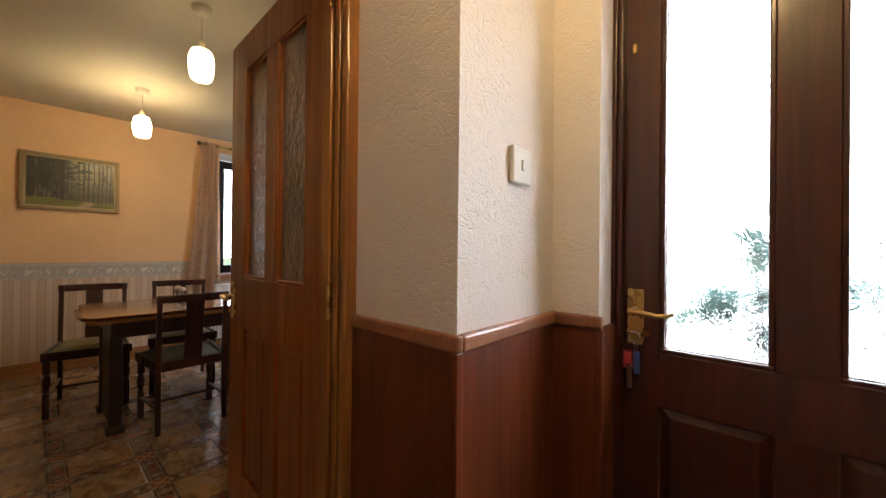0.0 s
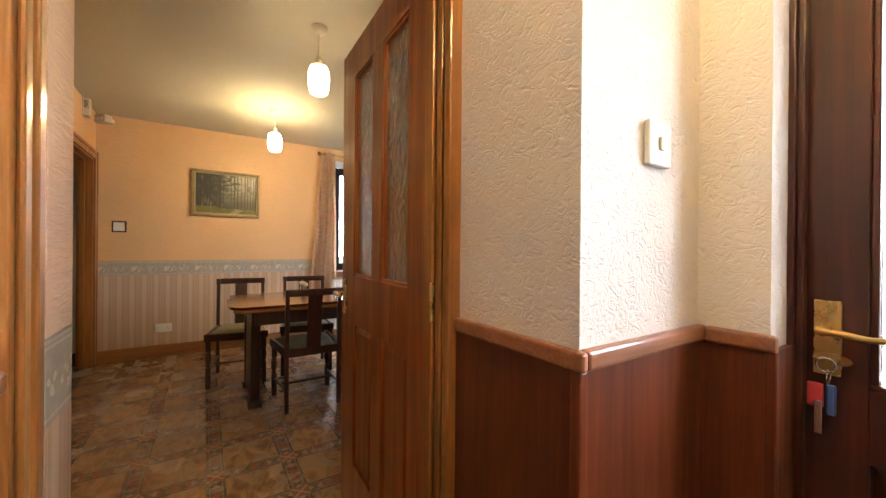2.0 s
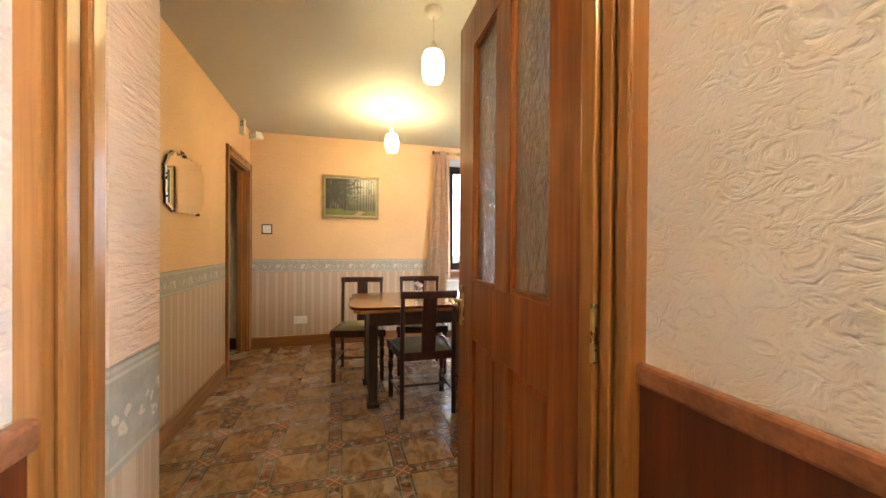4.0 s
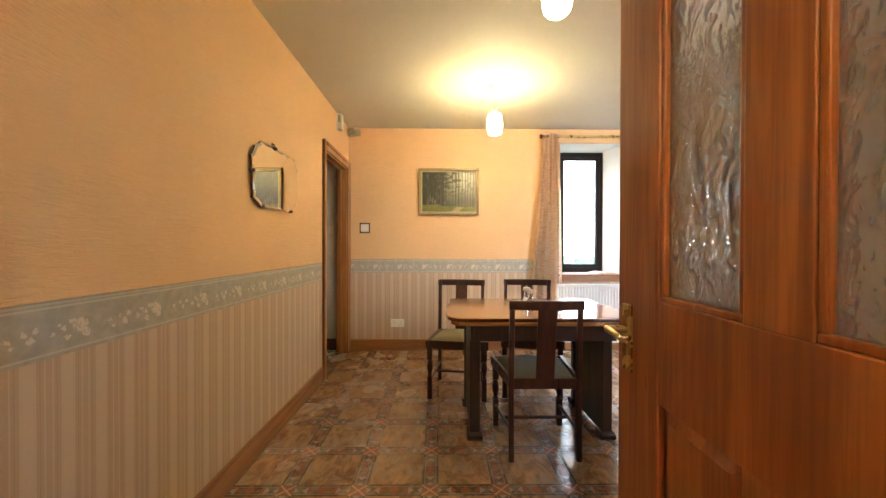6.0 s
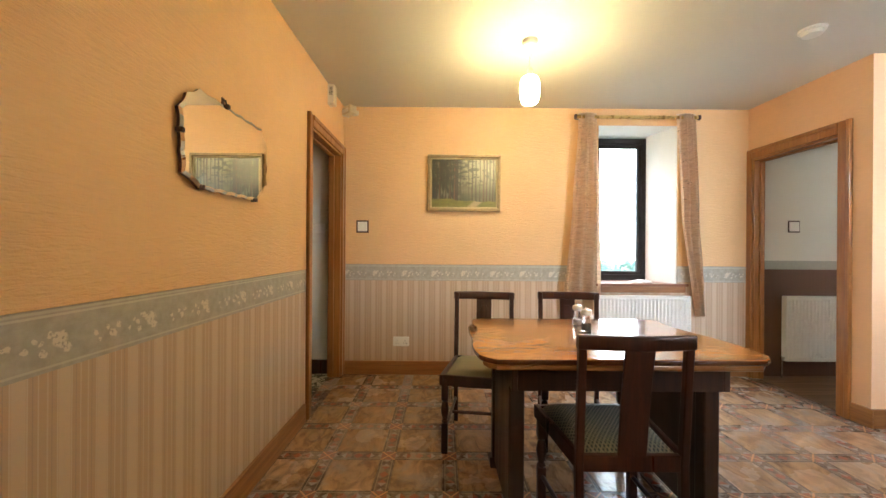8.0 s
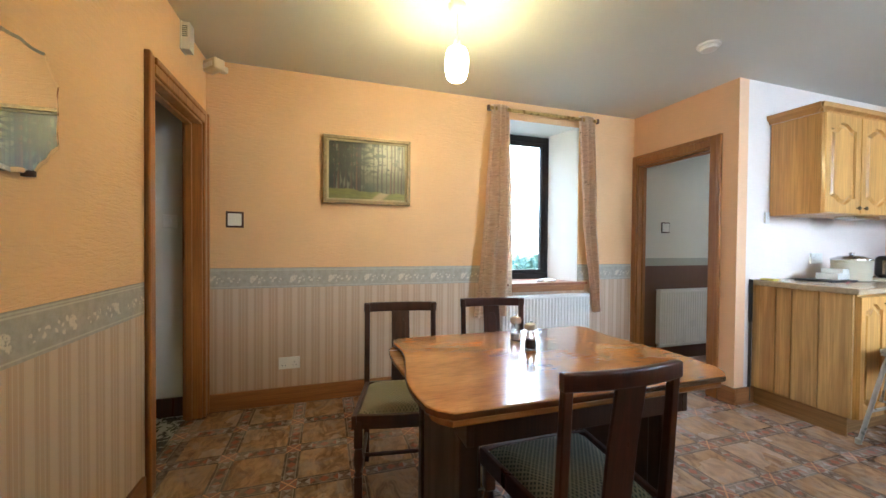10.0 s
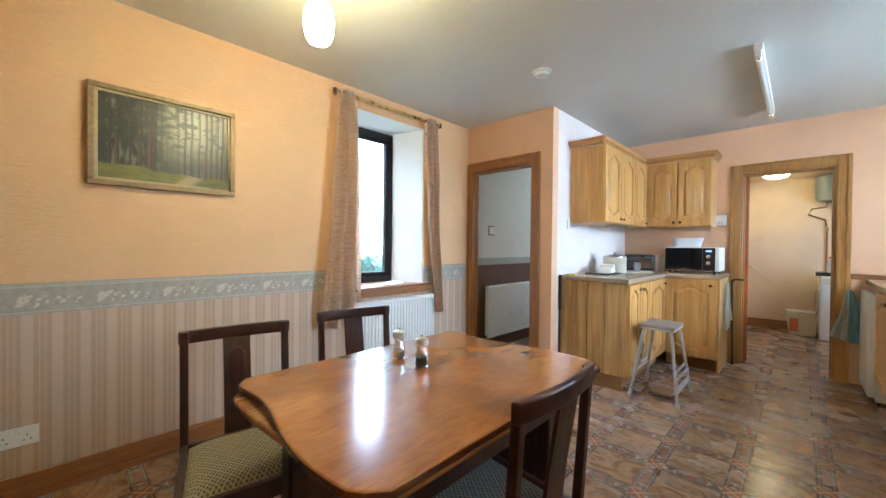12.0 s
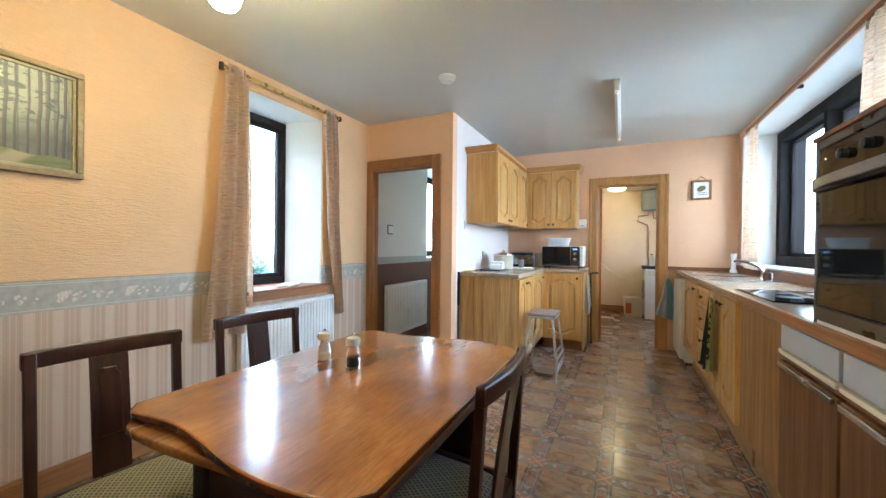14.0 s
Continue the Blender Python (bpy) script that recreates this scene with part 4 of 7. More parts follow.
# table: shaped walnut top over a draw leaf, two slab ends
def s_outline(x0, x1, y0, y1, amp, n=26, r=0.05):
    pts = []
    for i in range(n + 1):
        f = i / n
        x = x0 + (x1 - x0) * f
        rnd = r * (max(0, 1 - f / 0.09) ** 2 + max(0, 1 - (1 - f) / 0.09) ** 2)
        pts.append((x, y0 + amp * math.sin(2 * math.pi * f) * (1 - 0.2 * f) + rnd))
    for i in range(n + 1):
        f = 1 - i / n
        x = x0 + (x1 - x0) * f
        rnd = r * (max(0, 1 - f / 0.09) ** 2 + max(0, 1 - (1 - f) / 0.09) ** 2)
        pts.append((x, y1 - amp * math.sin(2 * math.pi * f) * (1 - 0.2 * f) - rnd))
    return pts


M_LEAFWOOD = wood("draw_leaf_wood", (0.42, 0.20, 0.06), (0.27, 0.11, 0.03), 0.25, 1, 0.5, coat=0.5)
table = thing("dining_table", "polished walnut draw-leaf table with shaped edges and dark slab ends", "table", (-3.265, 1.075, 0.0))
flat_faces(part("tabletop", prism(bmesh.new(), s_outline(-0.40, 0.40, -0.545, 0.545, 0.030), 0.727, 0.75, bevel=0.006, segs=3), M_WALNUT, table, "glossy figured walnut top", smooth=True), 0.1)
top = bpy.data.objects["tabletop"].data
top.materials.append(wood("table_edge_wood", (0.15, 0.050, 0.014), (0.075, 0.025, 0.008), 0.25, 1, 0.8, coat=0.4))
for p in top.polygons:
    if abs(p.normal.z) < 0.6:
        p.material_index = 1
flat_faces(part("draw_leaf", prism(bmesh.new(), s_outline(-0.385, 0.385, -0.545, 0.545, -0.012), 0.702, 0.7245, bevel=0.006, segs=3), M_LEAFWOOD, table, "lighter draw leaf under the top", smooth=True), 0.1)
for sy in (-1, 1):
    part("apron", boxes((-0.315, 0.315, sy * 0.415 - 0.012, sy * 0.415 + 0.012, 0.60, 0.702), bevel=0.003), M_DARK_LEG, table)
    part("end_slab", boxes((-0.205, 0.205, sy * 0.395 - 0.022, sy * 0.395 + 0.022, 0.03, 0.602), bevel=0.006), M_DARK_LEG, table)
    for sx in (-1, 1):
        bm = boxes((sx * 0.232 - 0.030, sx * 0.232 + 0.030, sy * 0.395 - 0.032, sy * 0.395 + 0.032, 0.03, 0.602), bevel=0.008)
        part("post", bm, M_DARK_LEG, table)
        bm = bmesh.new()
        prism(bm, [(sx * 0.185, 0.0), (sx * 0.275, 0.0), (sx * 0.292, 0.016), (sx * 0.286, 0.034), (sx * 0.262, 0.046), (sx * 0.20, 0.05)], sy * 0.395 - 0.045, sy * 0.395 + 0.045, axis=1, bevel=0.006)
        part("foot", bm, M_DARK_LEG, table)
for sx in (-1, 1):
    part("apron", boxes((sx * 0.303 - 0.012, sx * 0.303 + 0.012, -0.403, 0.403, 0.60, 0.702), bevel=0.003), M_DARK_LEG, table)


def seat_cloth(name, ground, line):
    m, nt, b = start(name, 0.85)
    v = n_obj(nt)
    s = n_sep(nt, v)
    k = 1 / 0.030
    p = n_math(nt, "ABSOLUTE", n_math(nt, "SUBTRACT", n_math(nt, "FRACT", n_math(nt, "MULTIPLY", n_math(nt, "ADD", n_math(nt, "MULTIPLY", s[0], 0.72), n_math(nt, "ADD", s[1], 5.0)), k)), 0.5))
    q = n_math(nt, "ABSOLUTE", n_math(nt, "SUBTRACT", n_math(nt, "FRACT", n_math(nt, "MULTIPLY", n_math(nt, "SUBTRACT", n_math(nt, "MULTIPLY", s[0], 0.72), n_math(nt, "SUBTRACT", s[1], 5.0)), k)), 0.5))
    lat = n_step(nt, n_math(nt, "MINIMUM", p, q), 0.09, 0.15, 1.0, 0.0)
    dot = n_step(nt, n_math(nt, "MAXIMUM", p, q), 0.36, 0.42)
    f = n_noise(nt, v, 320, 2)
    g = n_mix(nt, n_noise(nt, v, 25, 3), tuple(c * 0.75 for c in ground), ground)
    col = n_mix(nt, n_math(nt, "MAXIMUM", lat, n_math(nt, "MULTIPLY", dot, 0.8)), g, line)
    put(nt, b.inputs["Base Color"], col)
    n_bump(nt, b, n_math(nt, "ADD", f, n_math(nt, "MULTIPLY", lat, 0.6)), 0.4, 0.002)
    return m


M_SEAT = seat_cloth("seat_green", (0.10, 0.12, 0.085), (0.42, 0.38, 0.26))
M_SEAT_B = seat_cloth("seat_blue", (0.06, 0.09, 0.10), (0.30, 0.30, 0.24))


def dining_chair(at, rz, cloth, label):
    ch = thing("dining_chair", label, "chair", at, rz, group="chairs round the table")
    # seat frame
    def yw(x):
        return 0.182 + (x + 0.20) / 0.41 * 0.045
    for sy in (-1, 1):
        bm = prism(bmesh.new(), [(-0.21, sy * (yw(-0.21) - 0.012)), (0.205, sy * (yw(0.205) - 0.012)), (0.205, sy * (yw(0.205) + 0.008)), (-0.21, sy * (yw(-0.21) + 0.008))], 0.385, 0.445, bevel=0.004)
        part("seat_rail", bm, M_DARK, ch)
    bm = bmesh.new()
    n = 10
    pts = [(0.200 + 0.018 * (1 - (2 * i / n - 1) ** 2), -0.215 + 0.43 * i / n) for i in range(n + 1)]
    prism(bm, pts + [(x - 0.022, y) for x, y in reversed(pts)], 0.385, 0.445, bevel=0.003)
    part("seat_rail", bm, M_DARK, ch)
    part("seat_rail", boxes((-0.215, -0.190, -0.17, 0.17, 0.385, 0.442), bevel=0.004), M_DARK, ch)
    # padded drop-in seat
    bm = bmesh.new()
    gn = 12
    grid = []
    for i in range(gn + 1):
        row = []
        for j in range(gn + 1):
            x = -0.185 + 0.385 * i / gn
            y = (yw(x) - 0.016) * (2 * j / gn - 1)
            e = (1 - (2 * i / gn - 1) ** 6) * (1 - (2 * j / gn - 1) ** 6)
            row.append(bm.verts.new((x, y, 0.432 + 0.034 * e ** 0.6)))
        grid.append(row)
    for i in range(gn):
        for j in range(gn):
            bm.faces.new((grid[i][j], grid[i + 1][j], grid[i + 1][j + 1], grid[i][j + 1]))
    rim = [e for e in bm.edges if e.is_boundary]
    ext = bmesh.ops.extrude_edge_only(bm, edges=rim)
    for v in ext["geom"]:
        if isinstance(v, bmesh.types.BMVert):
            v.co.z = 0.415
    part("seat", bm, cloth, ch, "padded seat in diamond-patterned cloth", smooth=True)
    # back posts: straight below, raked above
    for sy in (-1, 1):
        bm = bmesh.new()
        prof = [(-0.232, 0.0), (-0.205, 0.0), (-0.190, 0.40), (-0.196, 0.48), (-0.222, 0.862), (-0.246, 0.862), (-0.224, 0.48), (-0.218, 0.40)]
        prism(bm, prof, sy * 0.182 - 0.014, sy * 0.182 + 0.014, axis=1, bevel=0.004)
        part("back_post", bm, M_DARK, ch)
    # curved top rail and splat with a raised panel
    bm = bmesh.new()
    n = 14
    pts = [(-0.246 - 0.022 * (1 - (2 * i / n - 1) ** 2), -0.200 + 0.40 * i / n) for i in range(n + 1)]
    prism(bm, pts + [(x + 0.022, y) for x, y in reversed(pts)], 0.815, 0.866, bevel=0.007, segs=3)
    part("top_rail", bm, M_DARK, ch, smooth=True)
    bm = prism(bmesh.new(), [(-0.214, 0.43), (-0.203, 0.43), (-0.226, 0.64), (-0.256, 0.83), (-0.267, 0.83), (-0.237, 0.64)], -0.050, 0.050, axis=1, bevel=0.003)
    part("splat", bm, M_DARK, ch)
    bm = bmesh.new()
    out = [(-0.030, 0.56), (0.030, 0.56), (0.030, 0.755), (0.018, 0.765), (0.018, 0.777), (-0.018, 0.777), (-0.018, 0.765), (-0.030, 0.755)]
    lo = [bm.verts.new((-0.2065 - (z - 0.48) * 0.145, y, z)) for y, z in out]
    hi = [bm.verts.new((-0.2015 - (z - 0.48) * 0.145, y * 0.88, z - (0.004 if z > 0.7 else -0.004))) for y, z in out]
    for i in range(8):
        bm.faces.new((lo[i], lo[(i + 1) % 8], hi[(i + 1) % 8], hi[i]))
    bm.faces.new(hi)
    part("splat_panel", bm, M_DARK, ch)
    # turned front legs
    for sy in (-1, 1):
        bm = bmesh.new()
        x, y = 0.185, sy * 0.205
        box(bm, x - 0.019, x + 0.019, y - 0.019, y + 0.019, 0.30, 0.42, bevel=0.004)
        lathe(bm, [(0.014, 0.17), (0.020, 0.18), (0.013, 0.19), (0.021, 0.225), (0.023, 0.25), (0.017, 0.285), (0.012, 0.292), (0.020, 0.302)], (x, y, 0), 14)
        box(bm, x - 0.018, x + 0.018, y - 0.018, y + 0.018, 0.0, 0.172, bevel=0.004)
        part("front_leg", bm, M_DARK, ch, smooth=True)
        bm = bmesh.new()
        tube(bm, [(-0.205, sy * 0.182, 0.16), (0.18, sy * 0.203, 0.13)], 0.010, 8)
        part("side_stretcher", bm, M_DARK, ch)
    part("cross_stretcher", tube(bmesh.new(), [(-0.02, -0.185, 0.145), (-0.02, 0.185, 0.145)], 0.010, 8), M_DARK, ch)
    return ch


dining_chair((-3.00, 1.035, 0), 180, M_SEAT_B, "dark-stained dining chair with a blue-green seat, tucked under the table")
dining_chair((-3.755, 0.625, 0), -8, M_SEAT, "dark-stained dining chair with a green diamond-patterned seat")
dining_chair((-3.775, 1.195, 0), -8, M_SEAT, "dark-stained dining chair with a green seat, beside the radiator")


# salt and pepper mills on the table
def mill(at, dark, label):
    ob = thing("pepper_mill" if dark else "salt_mill", label, "mill", at)
    body = lathe(bmesh.new(), [(0.024, 0.0), (0.026, 0.006), (0.025, 0.03), (0.018, 0.06), (0.016, 0.075)], n=20)
    part("body", body, M_THIN, ob, "clear waisted glass", smooth=True)
    part("contents", lathe(bmesh.new(), [(0.020, 0.004), (0.021, 0.01), (0.019, 0.036 if dark else 0.028)], n=16), M_PEPPER if dark else M_SALT, ob, smooth=True)
    part("top", lathe(bmesh.new(), [(0.014, 0.0755), (0.024, 0.080), (0.027, 0.092), (0.023, 0.104), (0.010, 0.109)], n=20), M_ACRYL, ob, "pale domed turning top", smooth=True)
    part("knob", lathe(bmesh.new(), [(0.004, 0.109), (0.006, 0.114), (0.003, 0.119)], n=12), M_STEEL, ob, smooth=True)
    return ob


M_PEPPER = plain("peppercorns", (0.06, 0.045, 0.03), 0.8, var=0.6, scale=300, bump=0.6)
M_SALT = plain("salt", (0.80, 0.78, 0.72), 0.8, var=0.1, scale=200, bump=0.3)
M_ACRYL = plain("pale_acrylic", (0.82, 0.78, 0.68), 0.15, var=0.06)
mill((-3.485, 1.100, 0.7505), False, "clear glass salt mill standing on the table")
mill((-3.342, 1.092, 0.7505), True, "clear glass pepper mill half full of peppercorns")


# radiators
def radiator(at, length, height, rz, label):
    ob = thing("radiator", label, "radiator", at, rz)
    n = max(4, int(length / 0.034))
    bm = bmesh.new()
    rows = []
    for i in range(n * 4 + 1):
        u = -length / 2 + 0.02 + (length - 0.04) * i / (n * 4)
        d = (0.0, 0.0, 0.007, 0.007)[i % 4]
        rows.append((u, -0.055 - d))
    lo = [bm.verts.new((u, d, 0.03)) for u, d in rows]
    hi = [bm.verts.new((u, d, height - 0.03)) for u, d in rows]
    for i in range(len(rows) - 1):
        bm.faces.new((lo[i], lo[i + 1], hi[i + 1], hi[i]))
    part("ribbed_panel", bm, M_RADI, ob)
    part("top_grille", boxes((-length / 2, length / 2, -0.066, -0.012, height - 0.034, height), bevel=0.006), M_RADI, ob)
    part("bottom_edge", boxes((-length / 2, length / 2, -0.064, -0.03, 0.0, 0.034), bevel=0.006), M_RADI, ob)
    for sx in (-1, 1):
        part("side_panel", boxes((sx * (length / 2 - 0.011) - 0.011, sx * (length / 2 - 0.011) + 0.011, -0.065, -0.012, 0.0335, height - 0.0335), bevel=0.005), M_RADI, ob)
        part("bracket", boxes((sx * length * 0.35 - 0.015, sx * length * 0.35 + 0.015, -0.05, 0.0, 0.05, height - 0.06)), M_RADI, ob)
        bm = tube(bmesh.new(), [(sx * (length / 2 + 0.02), -0.04, -at[2]), (sx * (length / 2 + 0.02), -0.04, 0.02)], 0.008, 10)
        box(bm, sx * (length / 2 + 0.01) - 0.02, sx * (length / 2 + 0.01) + 0.02, -0.052, -0.028, 0.012, 0.038, bevel=0.004)
        part("valve_pipe", bm, M_STEEL, ob)
    return ob


radiator((WX, 2.175, 0.095), 0.91, 0.645, 90, "white ribbed panel radiator below the window")
radiator((WX, 3.95, 0.155), 0.92, 0.59, 90, "white ribbed panel radiator in the lobby")


# curtains
def cloth_mat():
    m, nt, b = start("slub_linen", 0.9)
    v = n_pos(nt)
    slub = n_noise(nt, n_map(nt, v, (11, 11, 150)), 1.0, 3, 0.6)
    fine = n_noise(nt, n_map(nt, v, (300, 300, 60)), 1.0, 2)
    col = n_mix(nt, n_step(nt, slub, 0.38, 0.62), (0.70, 0.53, 0.38), (0.88, 0.73, 0.57))
    col = n_mix(nt, n_step(nt, slub, 0.61, 0.67, 0.0, 0.8), col, (0.28, 0.17, 0.10))
    put(nt, b.inputs["Base Color"], col)
    tr = nt.nodes.new("ShaderNodeBsdfTranslucent")
    put(nt, tr.inputs[0], col)
    mix = nt.nodes.new("ShaderNodeMixShader")
    mix.inputs[0].default_value = 0.45
    nt.links.new(b.outputs[0], mix.inputs[1])
    nt.links.new(tr.outputs[0], mix.inputs[2])
    nt.links.new(mix.outputs[0], nt.nodes["Material Output"].inputs[0])
    n_bump(nt, b, n_math(nt, "ADD", slub, n_math(nt, "MULTIPLY", fine, 0.4)), 0.4, 0.002)
    return m


M_CLOTH = cloth_mat()


def curtain(x, top, mid, bot, z1, zm, z0, folds, depth, label, seed, way=1):
    """A gathered curtain across x: its edges at the top, half way and the hem; pleats open towards the hem."""
    rnd = random.Random(seed)
    ph = [rnd.uniform(-0.5, 0.5) for _ in range(folds + 2)]
    ob = thing("curtain", label, "curtain", (x, 0, 0))
    bm = bmesh.new()
    nu, nz = folds * 10, 44
    grid = []
    for j in range(nz + 1):
        f = j / nz
        z = z0 + (z1 - z0) * f
        if z > zm:
            k = (z - zm) / (z1 - zm)
            k = k * k * (3 - 2 * k)
            a, b = mid[0] + (top[0] - mid[0]) * k, mid[1] + (top[1] - mid[1]) * k
        else:
            k = (z - z0) / (zm - z0)
            a, b = bot[0] + (mid[0] - bot[0]) * k, bot[1] + (mid[1] - bot[1]) * k
        row = []
        for i in range(nu + 1):
            u = i / nu
            amp = depth * (0.45 + 0.55 * (1 - f)) * (0.75 + 0.5 * abs(ph[int(u * folds)]))
            w = math.sin(2 * math.pi * u * folds + 0.6 * math.sin(3 * f + 5 * u) + 0.25 * math.sin(9 * f))
            pinch = 0.35 if f > 0.955 else 1.0
            row.append(bm.verts.new((way * (amp * pinch * w + 0.010 * math.sin(4 * f + 7 * u)), a + (b - a) * u, z)))
        grid.append(row)
    for j in range(nz):
        for i in range(nu):
            bm.faces.new((grid[j][i], grid[j][i + 1], grid[j + 1][i + 1], grid[j + 1][i]))
    bmesh.ops.solidify(bm, geom=bm.faces[:], thickness=0.002)
    part("cloth", bm, M_CLOTH, ob, smooth=True)
    for k in range(folds):
        y = top[0] + (top[1] - top[0]) * (k + 0.5) / folds
        part("pleat", boxes((-0.012, 0.012, y - 0.003, y + 0.003, z1 - 0.07, z1 - 0.004), bevel=0.002), M_CLOTH, ob)
    return ob


curtain(WX + 0.055, (1.60, 1.765), (1.545, 1.80), (1.455, 1.815), 2.392, 1.5, 0.572, 3, 0.040, "beige slub-weave curtain hanging beside the window", 1)
curtain(WX + 0.055, (2.49, 2.665), (2.53, 2.70), (2.665, 2.765), 2.392, 1.4, 0.560, 3, 0.036, "beige slub-weave curtain drawn back at the window", 2)
rod = thing("curtain_rail", "brass-coloured curtain rail above the window", "curtain rail", (WX, 0, 2.355))
part("rail", boxes((0.042, 0.056, 1.585, 2.69, -0.012, 0.018), bevel=0.004), M_BRASS, rod)
for y in (1.60, 2.67):
    part("bracket", boxes((0.0, 0.044, y - 0.012, y + 0.012, -0.01, 0.014), bevel=0.003), M_DARK, rod)
part("finial", boxes((0.036, 0.062, 1.565, 1.587, -0.018, 0.024), bevel=0.004), M_DARK, rod)
part("finial", boxes((0.036, 0.062, 2.688, 2.71, -0.018, 0.024), bevel=0.004), M_DARK, rod)

ob = thing("sill_cloth", "folded white cloth lying on the window sill", "cloth", (-4.98, 2.25, 0.847))
bm = bmesh.new()
bmesh.ops.create_icosphere(bm, subdivisions=3, radius=1.0)
for v in bm.verts:
    k = 1 + 0.35 * noise.noise(v.co * 2.2)
    v.co = Vector((v.co.x * 0.05 * k, v.co.y * 0.10 * k, max(0.0, v.co.z + 0.25) * 0.022 * k))
part("folds", bm, M_WHITE, ob, smooth=True)


# ---- doors ----
def raised_panel(bm, x0, x1, z0, z1, y, way, depth=0.010, edge=0.022):
    """A fielded panel that stands in a frame, facing +y (way 1) or -y."""
    a = [bm.verts.new((x, y, z)) for x, z in ((x0, z0), (x1, z0), (x1, z1), (x0, z1))]
    b = [bm.verts.new((x, y + way * depth, z)) for x, z in ((x0 + edge, z0 + edge), (x1 - edge, z0 + edge), (x1 - edge, z1 - edge), (x0 + edge, z1 - edge))]
    for i in range(4):
        bm.faces.new((a[i], a[(i + 1) % 4], b[(i + 1) % 4], b[i]))
    bm.faces.new(b)
    return bm


def panel_door(name, label, at, rz, w, h, mat, glass_mat, stile, mull, zb, zm0, zm1, zt, thick=0.042):
    """A door with two tall panes over two fielded panels; local x runs from the hinge."""
    d = thing(name, label, "door", at, rz)
    for x0, x1 in ((0, stile), (w - stile, w)):
        part("stile", boxes((x0, x1, -thick, 0, 0, h), bevel=0.003), mat, d)
    c0, c1 = w / 2 - mull / 2, w / 2 + mull / 2
    for z0, z1 in ((0, zb), (zm0, zm1), (zt, h)):
        part("rail", boxes((stile - 0.001, w - stile + 0.001, -thick + 0.0005, -0.0005, z0, z1), bevel=0.002), mat, d)
    for z0, z1 in ((zb, zm0), (zm1, zt)):
        part("muntin", boxes((c0, c1, -thick + 0.0008, -0.0008, z0 - 0.001, z1 + 0.001), bevel=0.002), mat, d)
    for x0, x1 in ((stile, c0), (c1, w - stile)):
        pane = part("pane", boxes((x0 - 0.004, x1 + 0.004, -thick / 2 - 0.003, -thick / 2 + 0.003, zm1 - 0.004, zt + 0.004)), glass_mat, d, "patterned obscure glass")
        pane.visible_shadow = False
        for yy in (-0.010, -thick + 0.010):
            bm = bmesh.new()
            for r in ((x0, x1, zm1, zm1 + 0.012), (x0, x1, zt - 0.012, zt), (x0, x0 + 0.012, zm1 + 0.012, zt - 0.012), (x1 - 0.012, x1, zm1 + 0.012, zt - 0.012)):
                box(bm, r[0], r[1], yy - 0.006, yy + 0.006, r[2], r[3], bevel=0.003)
            part("glazing_bead", bm, mat, d)
        bm = boxes((x0 - 0.002, x1 + 0.002, -thick / 2 - 0.006, -thick / 2 + 0.006, zb - 0.002, zm0 + 0.002))
        raised_panel(bm, x0 + 0.004, x1 - 0.004, zb + 0.004, zm0 - 0.004, -thick / 2 + 0.006, 1)
        raised_panel(bm, x0 + 0.004, x1 - 0.004, zb + 0.004, zm0 - 0.004, -thick / 2 - 0.006, -1)
        part("lower_panel", bm, mat, d)
    return d


def lever(door, x, z, y, way, mat, reach, plate=0.15, w=0.038):
    """A lever handle on a long plate, on the face at y that looks along way; reach is the way the lever points."""
    bm = boxes((x - w / 2, x + w / 2, min(y - way * 0.001, y + way * 0.006), max(y - way * 0.001, y + way * 0.006), z - plate * 0.62, z + plate * 0.38), bevel=0.0018)
    hd = part("handle_plate", bm, mat, door, "brass lever handle plate")
    bm = tube(bmesh.new(), [(x, y, z), (x, y + way * 0.045, z)], 0.009, 12)
    part("spindle", bm, mat, hd, smooth=True)
    bm = tube(bmesh.new(), [(x - reach * 0.008, y + way * 0.045, z), (x + reach * 0.03, y + way * 0.047, z - 0.002), (x + reach * 0.06, y + way * 0.046, z - 0.006), (x + reach * 0.082, y + way * 0.044, z - 0.004), (x + reach * 0.096, y + way * 0.043, z + 0.005)], [0.008, 0.007, 0.006, 0.006, 0.004], 12)
    part("lever", bm, mat, hd, "curved brass lever", smooth=True)
    return hd


hall_door = panel_door("door_hall", "open orange-brown wooden door with patterned glass panes", (-0.852, 0.870, 0.008), 178.2, 0.85, 2.008, M_DOOR, M_PATTERN, 0.168, 0.100, 0.25, 0.835, 1.035, 1.865)
lever(hall_door, 0.80, 0.955, 0.0, 1, M_BRASS, -1)
lever(hall_door, 0.80, 0.955, -0.042, -1, M_BRASS, -1)
for z in (0.20, 0.965, 1.80):
    bm = tube(bmesh.new(), [(-0.004, 0.012, z), (-0.004, 0.012, z + 0.10)], 0.006, 10)
    box(bm, 0.0, 0.030, 0.0, 0.0025, z, z + 0.10)
    part("hinge", bm, M_BRASS, hall_door, "aged brass hinge")
part("mortice_slot", boxes((0.006, 0.022, 0.0, 0.0015, 0.855, 0.930)), M_BLACK, hall_door)

